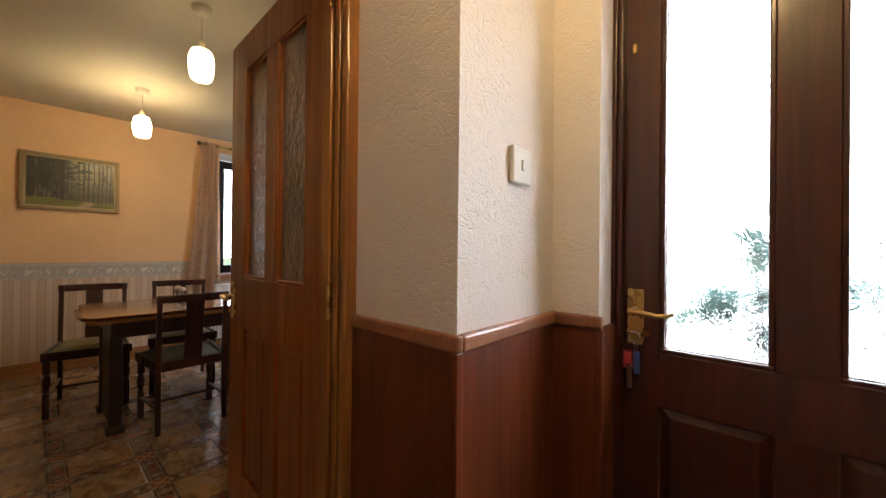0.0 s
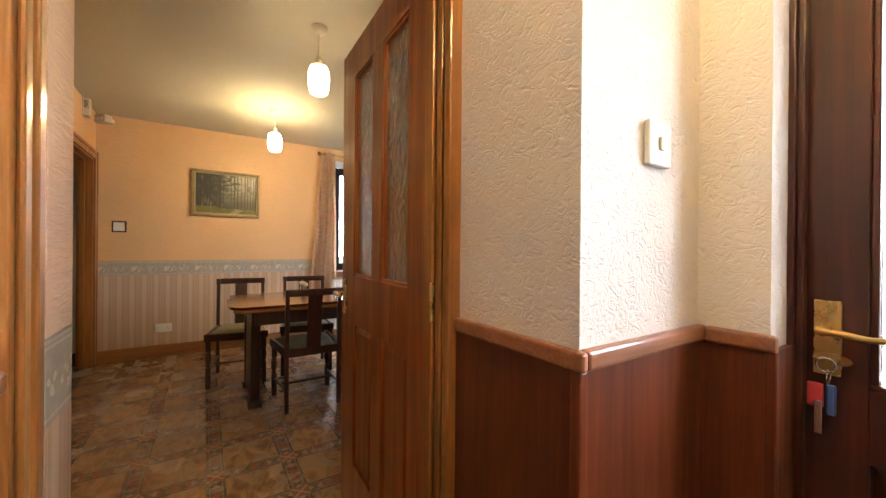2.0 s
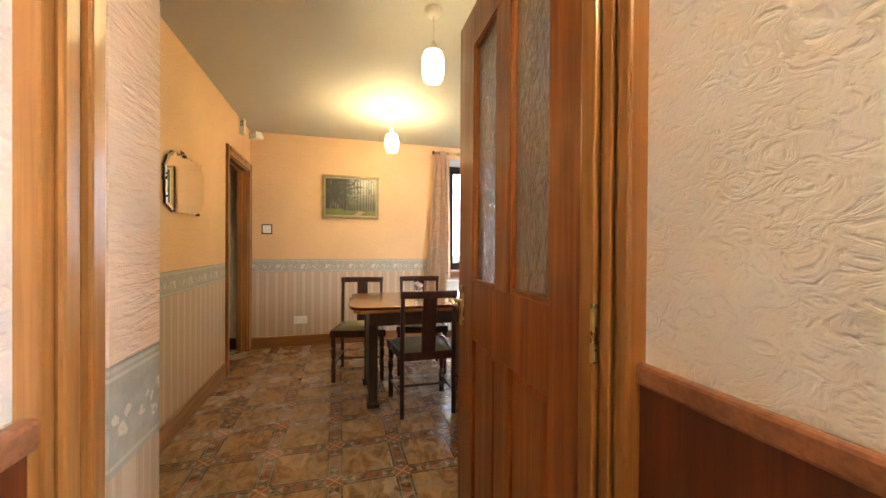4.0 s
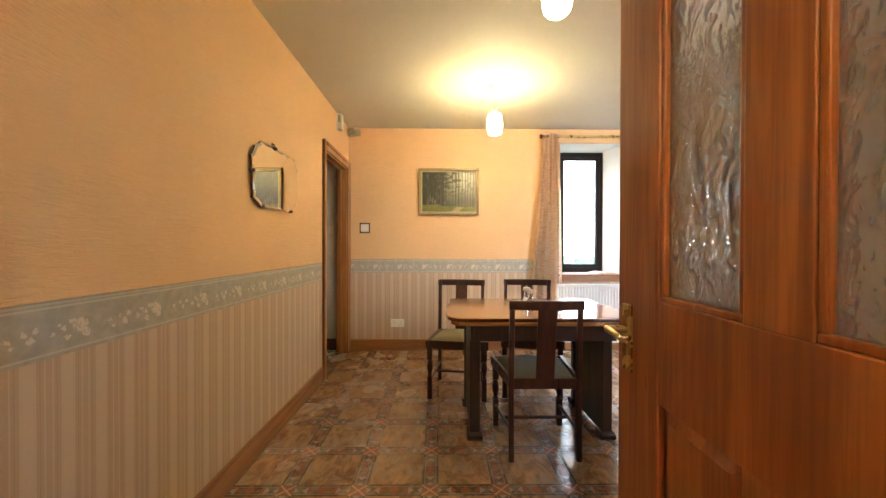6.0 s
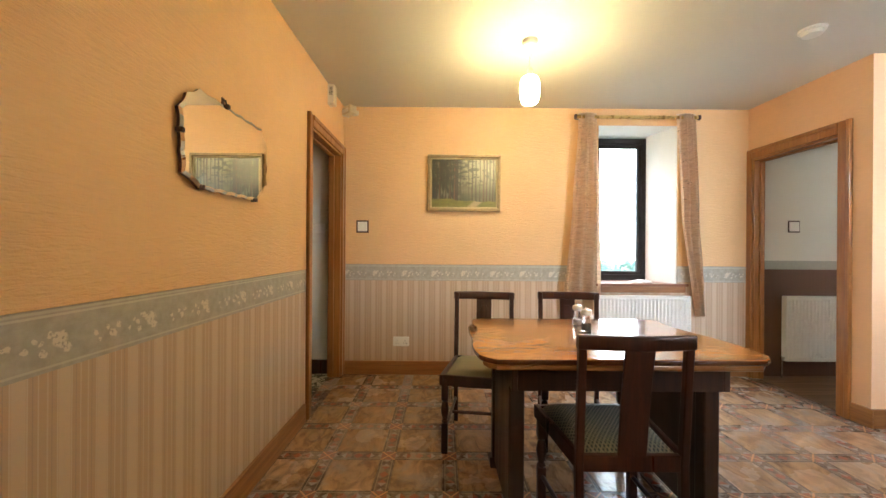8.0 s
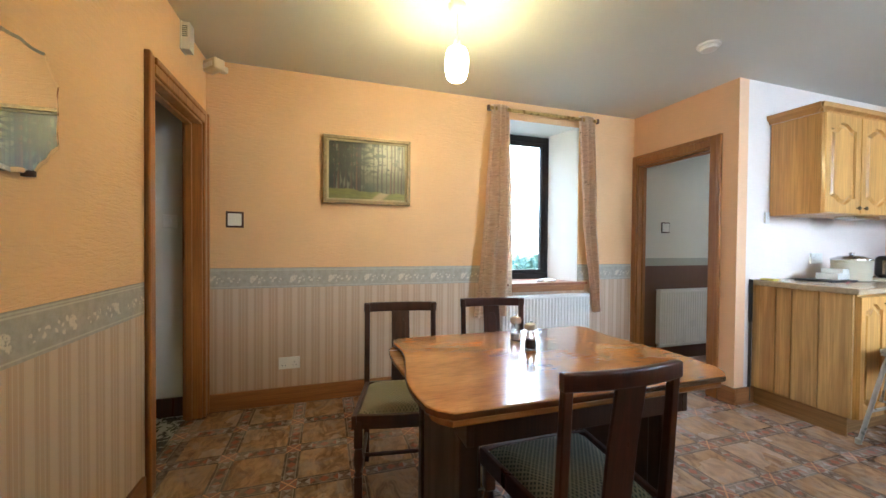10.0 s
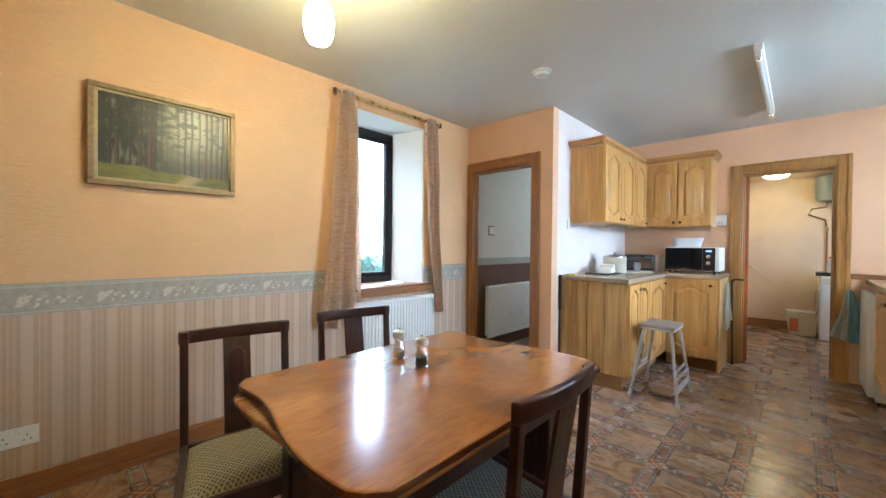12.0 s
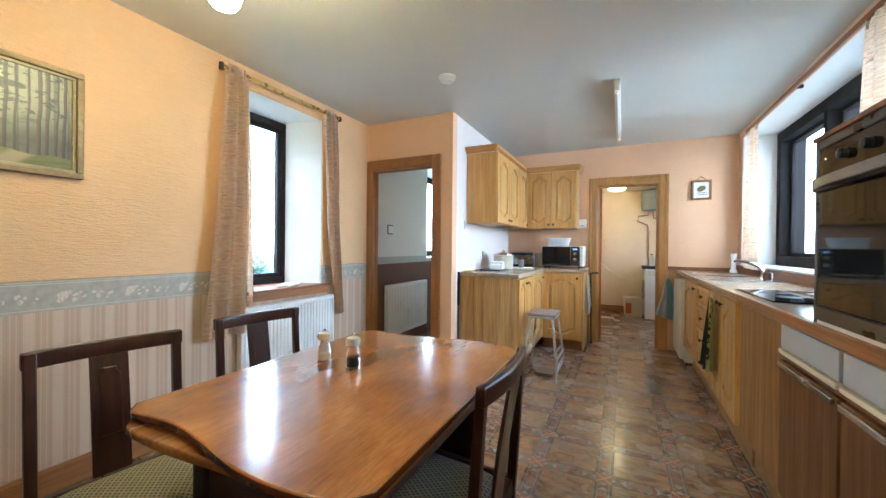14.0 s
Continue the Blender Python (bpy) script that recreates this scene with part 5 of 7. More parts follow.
# front door, closed, with two tall panes
front = panel_door("door_front", "closed dark red-brown front door with textured glass panes", (-0.288, 1.478, 0.02), 0, 0.75, 2.05, M_FDOOR, M_FDGLASS, 0.098, 0.100, 0.20, 0.735, 0.876, 1.86, 0.044)
hd = lever(front, 0.042, 0.985, -0.044, -1, M_BRASS, 1, 0.15, 0.040)
part("key_cover", prism(bmesh.new(), [(0.050 + 0.022 * math.cos(a * math.pi / 8) * 1.3, 0.925 + 0.012 * math.sin(a * math.pi / 8)) for a in range(16)], -0.054, -0.051, axis=1), M_BRASS, front)
part("security_bolt", boxes((0.028, 0.040, -0.0465, -0.043, 1.69, 1.715), bevel=0.003), M_BRASS, front)
keys = thing("bunch_of_keys", "keys with red and blue fobs hanging in the lock", "keys", (-0.244, 1.424, 0.935))
part("key_bow", tube(bmesh.new(), [(0.014 * math.cos(a * math.pi / 8), -0.014, 0.014 * math.sin(a * math.pi / 8)) for a in range(17)], 0.0025, 6), M_STEEL, keys)
part("key_ring", tube(bmesh.new(), [(0.004, -0.016 + 0.014 * math.cos(a * math.pi / 8), -0.022 + 0.014 * math.sin(a * math.pi / 8)) for a in range(17)], 0.0015, 6), M_STEEL, keys)
part("red_fob", boxes((-0.026, -0.002, -0.022, -0.012, -0.085, -0.038), bevel=0.003), plain("red_plastic", (0.45, 0.04, 0.05), 0.4), keys, "red plastic fob")
part("blue_fob", boxes((0.002, 0.016, -0.026, -0.016, -0.095, -0.036), bevel=0.003), plain("blue_plastic", (0.04, 0.09, 0.30), 0.4), keys, "blue plastic fob")
part("hanging_key", boxes((-0.014, -0.002, -0.028, -0.025, -0.135, -0.070), bevel=0.001), M_STEEL, keys)
ff = thing("front_door_frame", "dark red-brown frame round the front door", "door frame", kind="structure")
for r in ((-0.302, -0.290, 1.40, 1.56, 0, 2.12), (0.464, 0.66, 1.40, 1.56, 0, 2.12), (-0.290, 0.464, 1.40, 1.56, 2.075, 2.12)):
    part("jamb", boxes(r, bevel=0.003), M_FDOOR, ff)
part("stop_bead", boxes((-0.290, -0.276, 1.405, 1.432, 0, 2.075), bevel=0.004), M_FDOOR, ff)
part("door_sill", boxes((-0.302, 0.66, 1.40, 1.6, 0.0, 0.018), bevel=0.003), M_FDOOR, ff)

# ---- outdoors ----
def lawn():
    m, nt, b = start("lawn", 0.9)
    v = n_pos(nt)
    put(nt, b.inputs["Base Color"], n_mix(nt, n_noise(nt, v, 0.7, 6), (0.07, 0.12, 0.03), (0.12, 0.18, 0.05)))
    return m


structure("ground", boxes((-400, 400, -400, 400, -0.5, -0.12)), lawn(), "mown green grass round the house", "ground")


def distance(name, a0, a1, radius, top, strength):
    """A plain pale sky-and-distance sheet, bent round the house far outside its windows."""
    bm = bmesh.new()
    n = 12
    rows = []
    for i in range(n + 1):
        a = radians(a0 + (a1 - a0) * i / n)
        c, d = math.cos(a), math.sin(a)
        rows.append([bm.verts.new((-3 + q * c, 2 + q * d, z)) for q, z in ((radius, -0.12), (radius, top), (radius + 0.3, top), (radius + 0.3, -0.12))])
    for p, q in zip(rows, rows[1:]):
        for j in range(4):
            bm.faces.new((p[j], q[j], q[(j + 1) % 4], p[(j + 1) % 4]))
    bm.faces.new(rows[0])
    bm.faces.new(rows[-1])
    m, nt, b = start(name + "_haze", 0.9)
    v = n_pos(nt)
    leafy = n_step(nt, n_math(nt, "SUBTRACT", n_noise(nt, v, 0.30, 6, 0.6), n_math(nt, "MULTIPLY", n_sep(nt, v)[2], 0.03)), 0.40, 0.60, 0.0, 0.9)
    b.inputs["Base Color"].default_value = (0.3, 0.33, 0.32, 1)
    put(nt, b.inputs["Emission Color"], n_mix(nt, leafy, (0.86, 0.95, 1.0), (0.07, 0.12, 0.06)))
    b.inputs["Emission Strength"].default_value = strength
    return structure(name, bm, m, "pale overcast sky over blurred distant trees", "sky")


distance("backdrop_west", 93, 214, 52, 34, 13.0)
distance("backdrop_east", 25, 92, 52, 34, 5.0)


def shrub(at, size, seed, flat=1.0):
    rnd = random.Random(seed)
    ob = thing("shrub", "leafy green garden shrub outside the window", "shrub", at)
    bm = bmesh.new()
    for k in range(5):
        a = 2 * math.pi * k / 5
        tube(bm, [(0, 0, 0), (0.15 * size * math.cos(a), 0.15 * flat * size * math.sin(a), 0.4 * size), (0.35 * size * math.cos(a), 0.35 * flat * size * math.sin(a), 0.85 * size)], [0.02 * size, 0.014 * size, 0.006 * size], 6)
    part("branches", bm, M_DARK, ob)
    verts, faces = [], []
    for _ in range(1500):
        d = Vector((rnd.gauss(0, 1), rnd.gauss(0, 1), rnd.gauss(0, 1))).normalized() * (0.35 + 0.65 * rnd.random() ** 0.5)
        c = Vector((d.x * 0.55, d.y * 0.55 * flat, 0.62 + d.z * 0.5)) * size
        c *= 0.9 + 0.2 * noise.noise(c * 3)
        u = Vector((rnd.gauss(0, 1), rnd.gauss(0, 1), rnd.gauss(0, 0.6))).normalized() * 0.055 * size
        w = u.cross(Vector((rnd.gauss(0, 1), rnd.gauss(0, 1), rnd.gauss(0, 1)))).normalized() * 0.022 * size
        i = len(verts)
        verts += [c - u, c - w, c + u, c + w]
        faces.append((i, i + 1, i + 2, i + 3))
    me = bpy.data.meshes.new("leaves")
    me.from_pydata([tuple(p) for p in verts], [], faces)
    me.materials.append(M_LEAF)
    lv = new("leaves", me)
    lv.parent = ob
    lv["kind"] = "stuff"
    return ob




def leaf_mat():
    m = plain("leaf", (0.16, 0.24, 0.13), 0.45, var=0.4, scale=9)
    nt = m.node_tree
    tr = nt.nodes.new("ShaderNodeBsdfTranslucent")
    tr.inputs[0].default_value = (0.16, 0.25, 0.24, 1.0)
    mix = nt.nodes.new("ShaderNodeMixShader")
    mix.inputs[0].default_value = 0.7
    nt.links.new(nt.nodes["Principled BSDF"].outputs[0], mix.inputs[1])
    nt.links.new(tr.outputs[0], mix.inputs[2])
    nt.links.new(mix.outputs[0], nt.nodes["Material Output"].inputs[0])
    return m


M_LEAF = leaf_mat()


def strap_plant(at, stems, seed):
    """A tall cabbage-palm clump: thin stems, each ending in a rosette of long drooping strap leaves."""
    rnd = random.Random(seed)
    ob = thing("strap_leaf_plant", "tall plant with blue-green strap leaves outside the front door", "plant", at)
    for dx, dy, h in stems:
        part("stem", tube(bmesh.new(), [(dx * 0.4, dy * 0.4, 0), (dx * 0.8, dy * 0.8, h * 0.6), (dx, dy, h)], [0.022, 0.018, 0.014], 8), M_DARK, ob)
        bm = bmesh.new()
        for k in range(22):
            a = 2.4 * k + rnd.uniform(-0.3, 0.3)
            lift, length, wide = rnd.uniform(0.15, 1.25), rnd.uniform(0.24, 0.40), rnd.uniform(0.022, 0.038)
            rows = []
            for i in range(7):
                f = i / 6
                out, up = length * f * math.cos(lift) * (1 + 0.2 * f), length * (f * math.sin(lift) - 0.55 * f * f)
                w = wide * (0.45 + 1.6 * f * (1 - f) * 2) * (1 - f ** 5)
                c, sn = math.cos(a), math.sin(a)
                rows.append([bm.verts.new((dx + out * c * 0.9 - q * w * sn, dy + out * sn * 0.45 + q * w * c * 0.6, h + up + abs(q) * w * 0.35)) for q in (-1, 0, 1)])
            for p, q in zip(rows, rows[1:]):
                for j in range(2):
                    bm.faces.new((p[j], p[j + 1], q[j + 1], q[j]))
        part("rosette", bm, M_LEAF, ob, smooth=True)
    return ob


strap_plant((0.02, 1.98, -0.12), ((-0.02, 0.0, 1.24), (0.16, 0.05, 1.10), (-0.14, -0.02, 1.02), (0.06, 0.04, 0.90), (0.34, 0.0, 1.22), (0.44, -0.03, 1.02)), 3)
shrub((-7.6, 2.9, -0.12), 1.0, 5)
shrub((-8.4, 2.0, -0.12), 0.9, 6)
shrub((-8.0, 3.9, -0.12), 1.1, 7)

# ---- kitchen ----
def arch(w, h, x0, z0, margin, rise, both):
    """Inner outline of a cathedral door: an ogee head, and the same at the foot where both is set."""
    n = 16
    a, b = x0 + margin, x0 + w - margin
    top, bot = z0 + h - margin, z0 + margin

    def lift(f):
        c = abs(2 * f - 1)
        return rise * (1 - min(1, max(0, (c - 0.12) / 0.72)) ** 2 * (3 - 2 * min(1, max(0, (c - 0.12) / 0.72))))
    up = [(a + (b - a) * i / n, top - rise + lift(i / n)) for i in range(n + 1)]
    dn = [(a + (b - a) * i / n, bot + (rise - lift(i / n) if both else 0)) for i in range(n + 1)]
    return dn + list(reversed(up))


def cathedral_door(name, parent, x0, z0, w, h, y, mat, both=True, rise=0.045, margin=0.055):
    """A framed door with a raised arched field; faces -y at the plane y."""
    ins = arch(w, h, x0, z0, margin, rise, both)
    n = len(ins)
    bm = bmesh.new()
    cx, cz = x0 + w / 2, z0 + h / 2
    half = n // 2
    outer = [(x0 + w * i / (half - 1), z0) for i in range(half)] + [(x0 + w - w * i / (half - 1), z0 + h) for i in range(half)]
    e = 0.004
    rings = []
    for pts, yy in ((outer, y), ([(cx + (p[0] - cx) * (1 - 2 * e / w), cz + (p[1] - cz) * (1 - 2 * e / h)) for p in outer], y - 0.020), (ins, y - 0.020),
                    ([(cx + (p[0] - cx) * 0.97, cz + (p[1] - cz) * 0.985) for p in ins], y - 0.006), ([(cx + (p[0] - cx) * 0.90, cz + (p[1] - cz) * 0.95) for p in ins], y - 0.006),
                    ([(cx + (p[0] - cx) * 0.74, cz + (p[1] - cz) * 0.87) for p in ins], y - 0.019)):
        rings.append([bm.verts.new((p[0], yy, p[1])) for p in pts])
    for a, b in zip(rings, rings[1:]):
        for i in range(n):
            bm.faces.new((a[i], a[(i + 1) % n], b[(i + 1) % n], b[i]))
    bm.faces.new(rings[-1])
    bm.faces.new(list(reversed(rings[0])))
    return part(name, bm, mat, parent)


def knob(parent, x, z, y):
    bm = lathe(bmesh.new(), [(0.005, 0.0), (0.005, 0.010), (0.013, 0.014), (0.015, 0.020), (0.009, 0.025)], n=14)
    bmesh.ops.transform(bm, matrix=pose(x, y, z, 90, 0, 0), verts=bm.verts[:])
    return part("knob", bm, M_DARKBRASS, parent, "dark bronze knob", smooth=True)


M_DARKBRASS = plain("dark_bronze", (0.10, 0.065, 0.03), 0.35, 0.8, var=0.3)
M_PLINTH = wood("plinth_wood", (0.34, 0.18, 0.065), (0.24, 0.12, 0.04), 0.45, 0)
M_OAK_PLANK = wood("oak_planks", (0.66, 0.41, 0.150), (0.40, 0.22, 0.070), 0.4, 2, 0.8, coat=0.2, contrast=1.1)


def base_unit(at, rz, w, depth, label, doors=1, drawers=0, h=0.90, low=0.12):
    """A floor unit; local x along its front, the front at y 0, body behind it."""
    ob = thing("base_unit", label, "kitchen cabinet", at, rz, group="kitchen floor units")
    part("body", boxes((0.001, w - 0.001, 0.0, depth, low, h), bevel=0.001), M_OAK, ob)
    part("plinth", boxes((0.0, w, 0.06, 0.078, 0.0, low)), M_PLINTH, ob)
    if drawers:
        hh = (h - low - 0.01) / drawers
        for k in range(drawers):
            dr = cathedral_door("drawer_front", ob, 0.004, low + 0.005 + k * hh, w - 0.008, hh - 0.006, 0.0, M_OAK, both=False, rise=0.0, margin=0.035)
            knob(dr, w / 2, low + 0.005 + (k + 0.5) * hh, -0.018)
    else:
        ww = w / doors
        for k in range(doors):
            dr = cathedral_door("cabinet_door", ob, 0.003 + k * ww, low + 0.005, ww - 0.006, h - low - 0.015, 0.0, M_OAK, rise=min(0.05, ww * 0.14), margin=min(0.06, ww * 0.17))
            knob(dr, (k + (0.12 if k % 2 else 0.88)) * ww, h - 0.06, -0.018)
    return ob


# run along the kitchen's west wall, with a boarded end
W_FR = -3.345
base_unit((W_FR, 3.385, 0), 90, 0.56, 0.56, "light oak base unit with two arched doors", 2)
base_unit((W_FR, 3.945, 0), 90, 0.56, 0.56, "light oak base unit with an arched door, in the corner", 1)
base_unit((-3.325, 4.515, 0), 0, 0.435, 0.56, "light oak base unit with an arched door beside the back doorway", 1)
endp = thing("end_panel", "boarded light oak end panel of the kitchen units", "panel", (0, 3.385, 0))
x = KX + 0.004
for w in (0.155, 0.095, 0.150, 0.168):
    part("board", boxes((x, x + w - 0.006, -0.018, 0.0, 0.125, 0.90), bevel=0.002), M_OAK_PLANK, endp)
    x += w
part("plinth", boxes((KX + 0.004, W_FR - 0.03, -0.004, 0.008, 0.0, 0.122)), M_PLINTH, endp)
endn = thing("end_panel", "plain light oak end panel beside the doorway", "panel", (-2.89, 0, 0))
part("board", boxes((0.001, 0.018, 4.515, 5.07, 0.0, 0.90), bevel=0.002), M_OAK, endn)
wt = thing("worktop", "L-shaped pale brown laminate worktop with rounded front", "worktop")
part("slab", boxes((KX + 0.001, W_FR + 0.025, 3.345, 5.088, 0.902, 0.942), bevel=0.008, segs=3), M_WORKTOP, wt)
part("slab", boxes((W_FR + 0.0255, -2.865, 4.490, 5.088, 0.902, 0.942), bevel=0.008, segs=3), M_WORKTOP, wt)


def wall_unit(at, rz, w, doors, label, depth=0.33, h=0.70):
    ob = thing("wall_unit", label, "kitchen cabinet", at, rz, group="kitchen wall units")
    part("body", boxes((0.001, w - 0.001, 0.0, depth, 0.0, h), bevel=0.001), M_OAK, ob)
    ww = w / doors
    for k in range(doors):
        dr = cathedral_door("cabinet_door", ob, 0.003 + k * ww, 0.003, ww - 0.006, h - 0.006, 0.0, M_OAK, rise=0.045, margin=min(0.06, ww * 0.17))
        knob(dr, (k + (0.10 if k % 2 else 0.90)) * ww, 0.045, -0.018)
    return ob


wall_unit((-3.605, 3.53, 1.43), 90, 0.82, 2, "light oak wall unit with two arched doors", 0.31)
wall_unit((-3.605, 4.35, 1.43), 90, 0.40, 1, "light oak wall unit with an arched door, in the corner", 0.31)
wall_unit((-3.585, 4.775, 1.43), 0, 0.60, 2, "light oak wall unit with two arched doors above the microwave", 0.31)
cor = thing("cornice", "moulded oak cornice along the top of the wall units", "cornice")
prof = [(0.0, 0.0), (0.012, 0.0), (0.018, 0.018), (0.040, 0.034), (0.046, 0.062), (0.0, 0.062)]
bm = bmesh.new()
prism(bm, [(-3.625 + p, 2.132 + q) for p, q in prof], 3.50, 4.755, axis=1)
part("moulding", bm, M_OAK_X, cor)
bm = bmesh.new()
prism(bm, [(4.755 - p, 2.132 + q) for p, q in prof], -3.585, -2.955, axis=0)
part("moulding", bm, M_OAK_X, cor)
bm = bmesh.new()
prism(bm, [(3.53 - p, 2.132 + q) for p, q in prof], KX, -3.595, axis=0)
part("moulding", bm, M_OAK_X, cor)
bm = bmesh.new()
prism(bm, [(-2.985 + p, 2.132 + q) for p, q in prof], 4.73, 5.088, axis=1)
part("moulding", bm, M_OAK_X, cor)
ob = thing("under_unit_light", "small chrome lamp under the wall units", "light fitting", (-3.70, 4.16, 1.43))
part("case", boxes((-0.06, 0.06, -0.16, 0.16, -0.028, 0.0), bevel=0.008), M_STEEL, ob)

# run below the kitchen window
E_FR, E_BK = -1.888, EX - 0.002
D = E_BK - E_FR
fr = thing("fridge", "small white fridge under the worktop end", "fridge", (E_FR - 0.055, 0, 0))
part("body", boxes((0.05, D + 0.03, 4.505, 5.04, 0.03, 0.855), bevel=0.006), M_PLASTIC, fr)
part("door", boxes((0.0, 0.048, 4.505, 5.04, 0.06, 0.855), bevel=0.010), M_PLASTIC, fr)
part("plinth_grille", boxes((0.055, 0.07, 4.51, 5.035, 0.0, 0.055)), M_BLACK, fr)
for y0, w, d, n, lab in ((3.82, 0.68, 1, 0, "light oak base unit with an arched door under the sink"), (3.31, 0.50, 1, 4, "light oak unit with four drawers"), (2.60, 0.70, 2, 0, "light oak base unit with arched doors")):
    base_unit((E_FR, y0 + w, 0), -90, w, D, lab, d, n, low=0.20)
pl = thing("filler_panel", "plain light oak panel in front of the hob", "panel", (E_FR, 0, 0))
# light oak darkened in its colour for the shade on this window-backed side
part("board", boxes((0.0, 0.018, 1.985, 2.592, 0.20, 0.878), bevel=0.003), wood("shaded_panel_oak", (0.36, 0.175, 0.045), (0.26, 0.118, 0.027), 0.5, 2, 1.1), pl)
part("top_rail", boxes((-0.003, 0.018, 1.985, 2.592, 0.8785, 0.90), bevel=0.002), M_PLINTH, pl)
part("plinth", boxes((0.07, 0.085, 1.985, 2.592, 0.0, 0.20)), M_PLINTH, pl)
# white drawer laminate, greyed so that its colour holds the fronts' shade
M_WHITELAM_SHADED = plain("white_laminate_shaded", (0.50, 0.50, 0.52), 0.4, var=0.05)
M_OLDOAK = wood("old_oak_laminate", (0.20, 0.080, 0.017), (0.13, 0.048, 0.010), 0.5, 2, 1.2)


def drawer_unit(y0, y1, label):
    ob = thing("drawer_unit", label, "kitchen cabinet", (E_FR, 0, 0), group="older kitchen units")
    part("body", boxes((0.004, D, y0, y1, 0.20, 0.895)), M_OLDOAK, ob)
    part("plinth", boxes((0.07, 0.085, y0, y1, 0.0, 0.20)), M_PLINTH, ob)
    part("drawer_front", boxes((-0.014, 0.004, y0 + 0.008, y1 - 0.008, 0.795, 0.890), bevel=0.003), M_WHITELAM_SHADED, ob, "plain white drawer front")
    part("pull_strip", boxes((-0.022, 0.004, y0 + 0.008, y1 - 0.008, 0.772, 0.790), bevel=0.004), M_CREAM, ob)
    part("rail", boxes((-0.008, 0.004, y0, y1, 0.752, 0.770), bevel=0.002), M_OLDOAK, ob)
    part("cabinet_door", boxes((-0.016, 0.004, y0 + 0.006, y1 - 0.006, 0.21, 0.746), bevel=0.003), M_OLDOAK, ob, "flat brown wood-grain door")
    part("door_pull", boxes((-0.030, -0.016, y0 + 0.02, y1 - 0.02, 0.722, 0.742), bevel=0.004), M_STEEL, ob)
    return ob


drawer_unit(1.525, 1.982, "brown wood-grain unit with a white drawer")
drawer_unit(1.065, 1.520, "brown wood-grain unit with a white drawer, under the oven")
wte = thing("worktop", "pale brown laminate worktop with a timber edge, under the window", "worktop")
part("slab", boxes((E_FR + 0.002, E_BK - 0.017, 1.06, 5.070, 0.902, 0.940), bevel=0.003), M_WORKTOP, wte)
part("edging", boxes((E_FR - 0.020, E_FR + 0.0015, 1.06, 2.62, 0.896, 0.941), bevel=0.005), M_SKIRT, wte, "brown timber edge strip")
part("edging", boxes((E_FR - 0.020, E_FR + 0.0015, 2.6205, 5.070, 0.902, 0.941), bevel=0.008, segs=3), M_WORKTOP, wte)

# sink, tap, hob, oven
sk = thing("sink", "stainless steel sink with drainer set in the worktop", "sink", (0, 0, 0.9405))
part("rim", boxes((-1.865, -1.395, 3.60, 4.52, 0.0, 0.006), bevel=0.003), M_STEEL, sk)
bm = bmesh.new()
ring = []
for dz, gx, gy in ((0.012, 0.0, 0.0), (0.007, 0.012, 0.012)):
    ring.append([bm.verts.new((x, y, dz)) for x, y in ((-1.845 + gx, 4.13 + gy), (-1.44 - gx, 4.13 + gy), (-1.44 - gx, 4.49 - gy), (-1.845 + gx, 4.49 - gy))])
for i in range(4):
    bm.faces.new((ring[0][i], ring[0][(i + 1) % 4], ring[1][(i + 1) % 4], ring[1][i]))
bm.faces.new(ring[1])
part("bowl", bm, M_STEEL, sk)
for k in range(7):
    part("drainer_rib", boxes((-1.83 + k * 0.055, -1.815 + k * 0.055, 3.64, 4.08, 0.0055, 0.0095), bevel=0.0015), M_STEEL, sk)
tap = thing("mixer_tap", "chrome mixer tap with a clear acrylic knob", "tap", (-1.425, 3.95, 0.9465))
part("base", lathe(bmesh.new(), [(0.026, 0.0), (0.024, 0.02), (0.016, 0.05), (0.016, 0.075)], n=18), M_CHROME, tap, smooth=True)
part("spout", tube(bmesh.new(), [(0, 0, 0.05), (-0.03, 0.01, 0.10), (-0.10, 0.03, 0.135), (-0.17, 0.05, 0.150), (-0.19, 0.056, 0.135)], [0.015, 0.015, 0.013, 0.011, 0.011], 12), M_CHROME, tap, smooth=True)
part("knob", lathe(bmesh.new(), [(0.030, -0.002), (0.036, 0.02), (0.034, 0.05), (0.022, 0.058)], (0.0, -0.09, 0.0), 10), M_GLASS, tap, "clear faceted knob")
hob = thing("hob", "black glass hob with two control knobs", "hob", (0, 0, 0.9405))
M_BGLASS = plain("black_glass", (0.008, 0.008, 0.010), 0.04, var=0.1, bump=0)
part("glass_plate", boxes((-1.850, -1.39, 2.26, 2.86, 0.0, 0.008), bevel=0.003), M_BGLASS, hob)
for k in range(4):
    part("knob", lathe(bmesh.new(), [(0.020, 0.008), (0.020, 0.022), (0.014, 0.026)], (-1.70 + 0.075 * k, 2.32, 0.0), 16), M_BLACK, hob, smooth=True)
for x, y, r in ((-1.73, 2.70, 0.08), (-1.52, 2.70, 0.06), (-1.73, 2.48, 0.06), (-1.52, 2.48, 0.08)):
    part("heating_ring", lathe(bmesh.new(), [(r, 0.0078), (r, 0.0086), (r - 0.004, 0.0088)], (x, y, 0), 28), M_BLACK, hob)
ov = thing("built_in_oven", "black glass built-in oven with a steel handle, in a dark housing", "oven", (E_FR, 0, 0.9415))
M_OVSTEEL = plain("oven_steel", (0.13, 0.115, 0.105), 0.3, 0.9, var=0.15)
part("housing", boxes((0.022, D, 1.09, 1.728, 0.0, 0.606), bevel=0.004), M_OVSTEEL, ov)
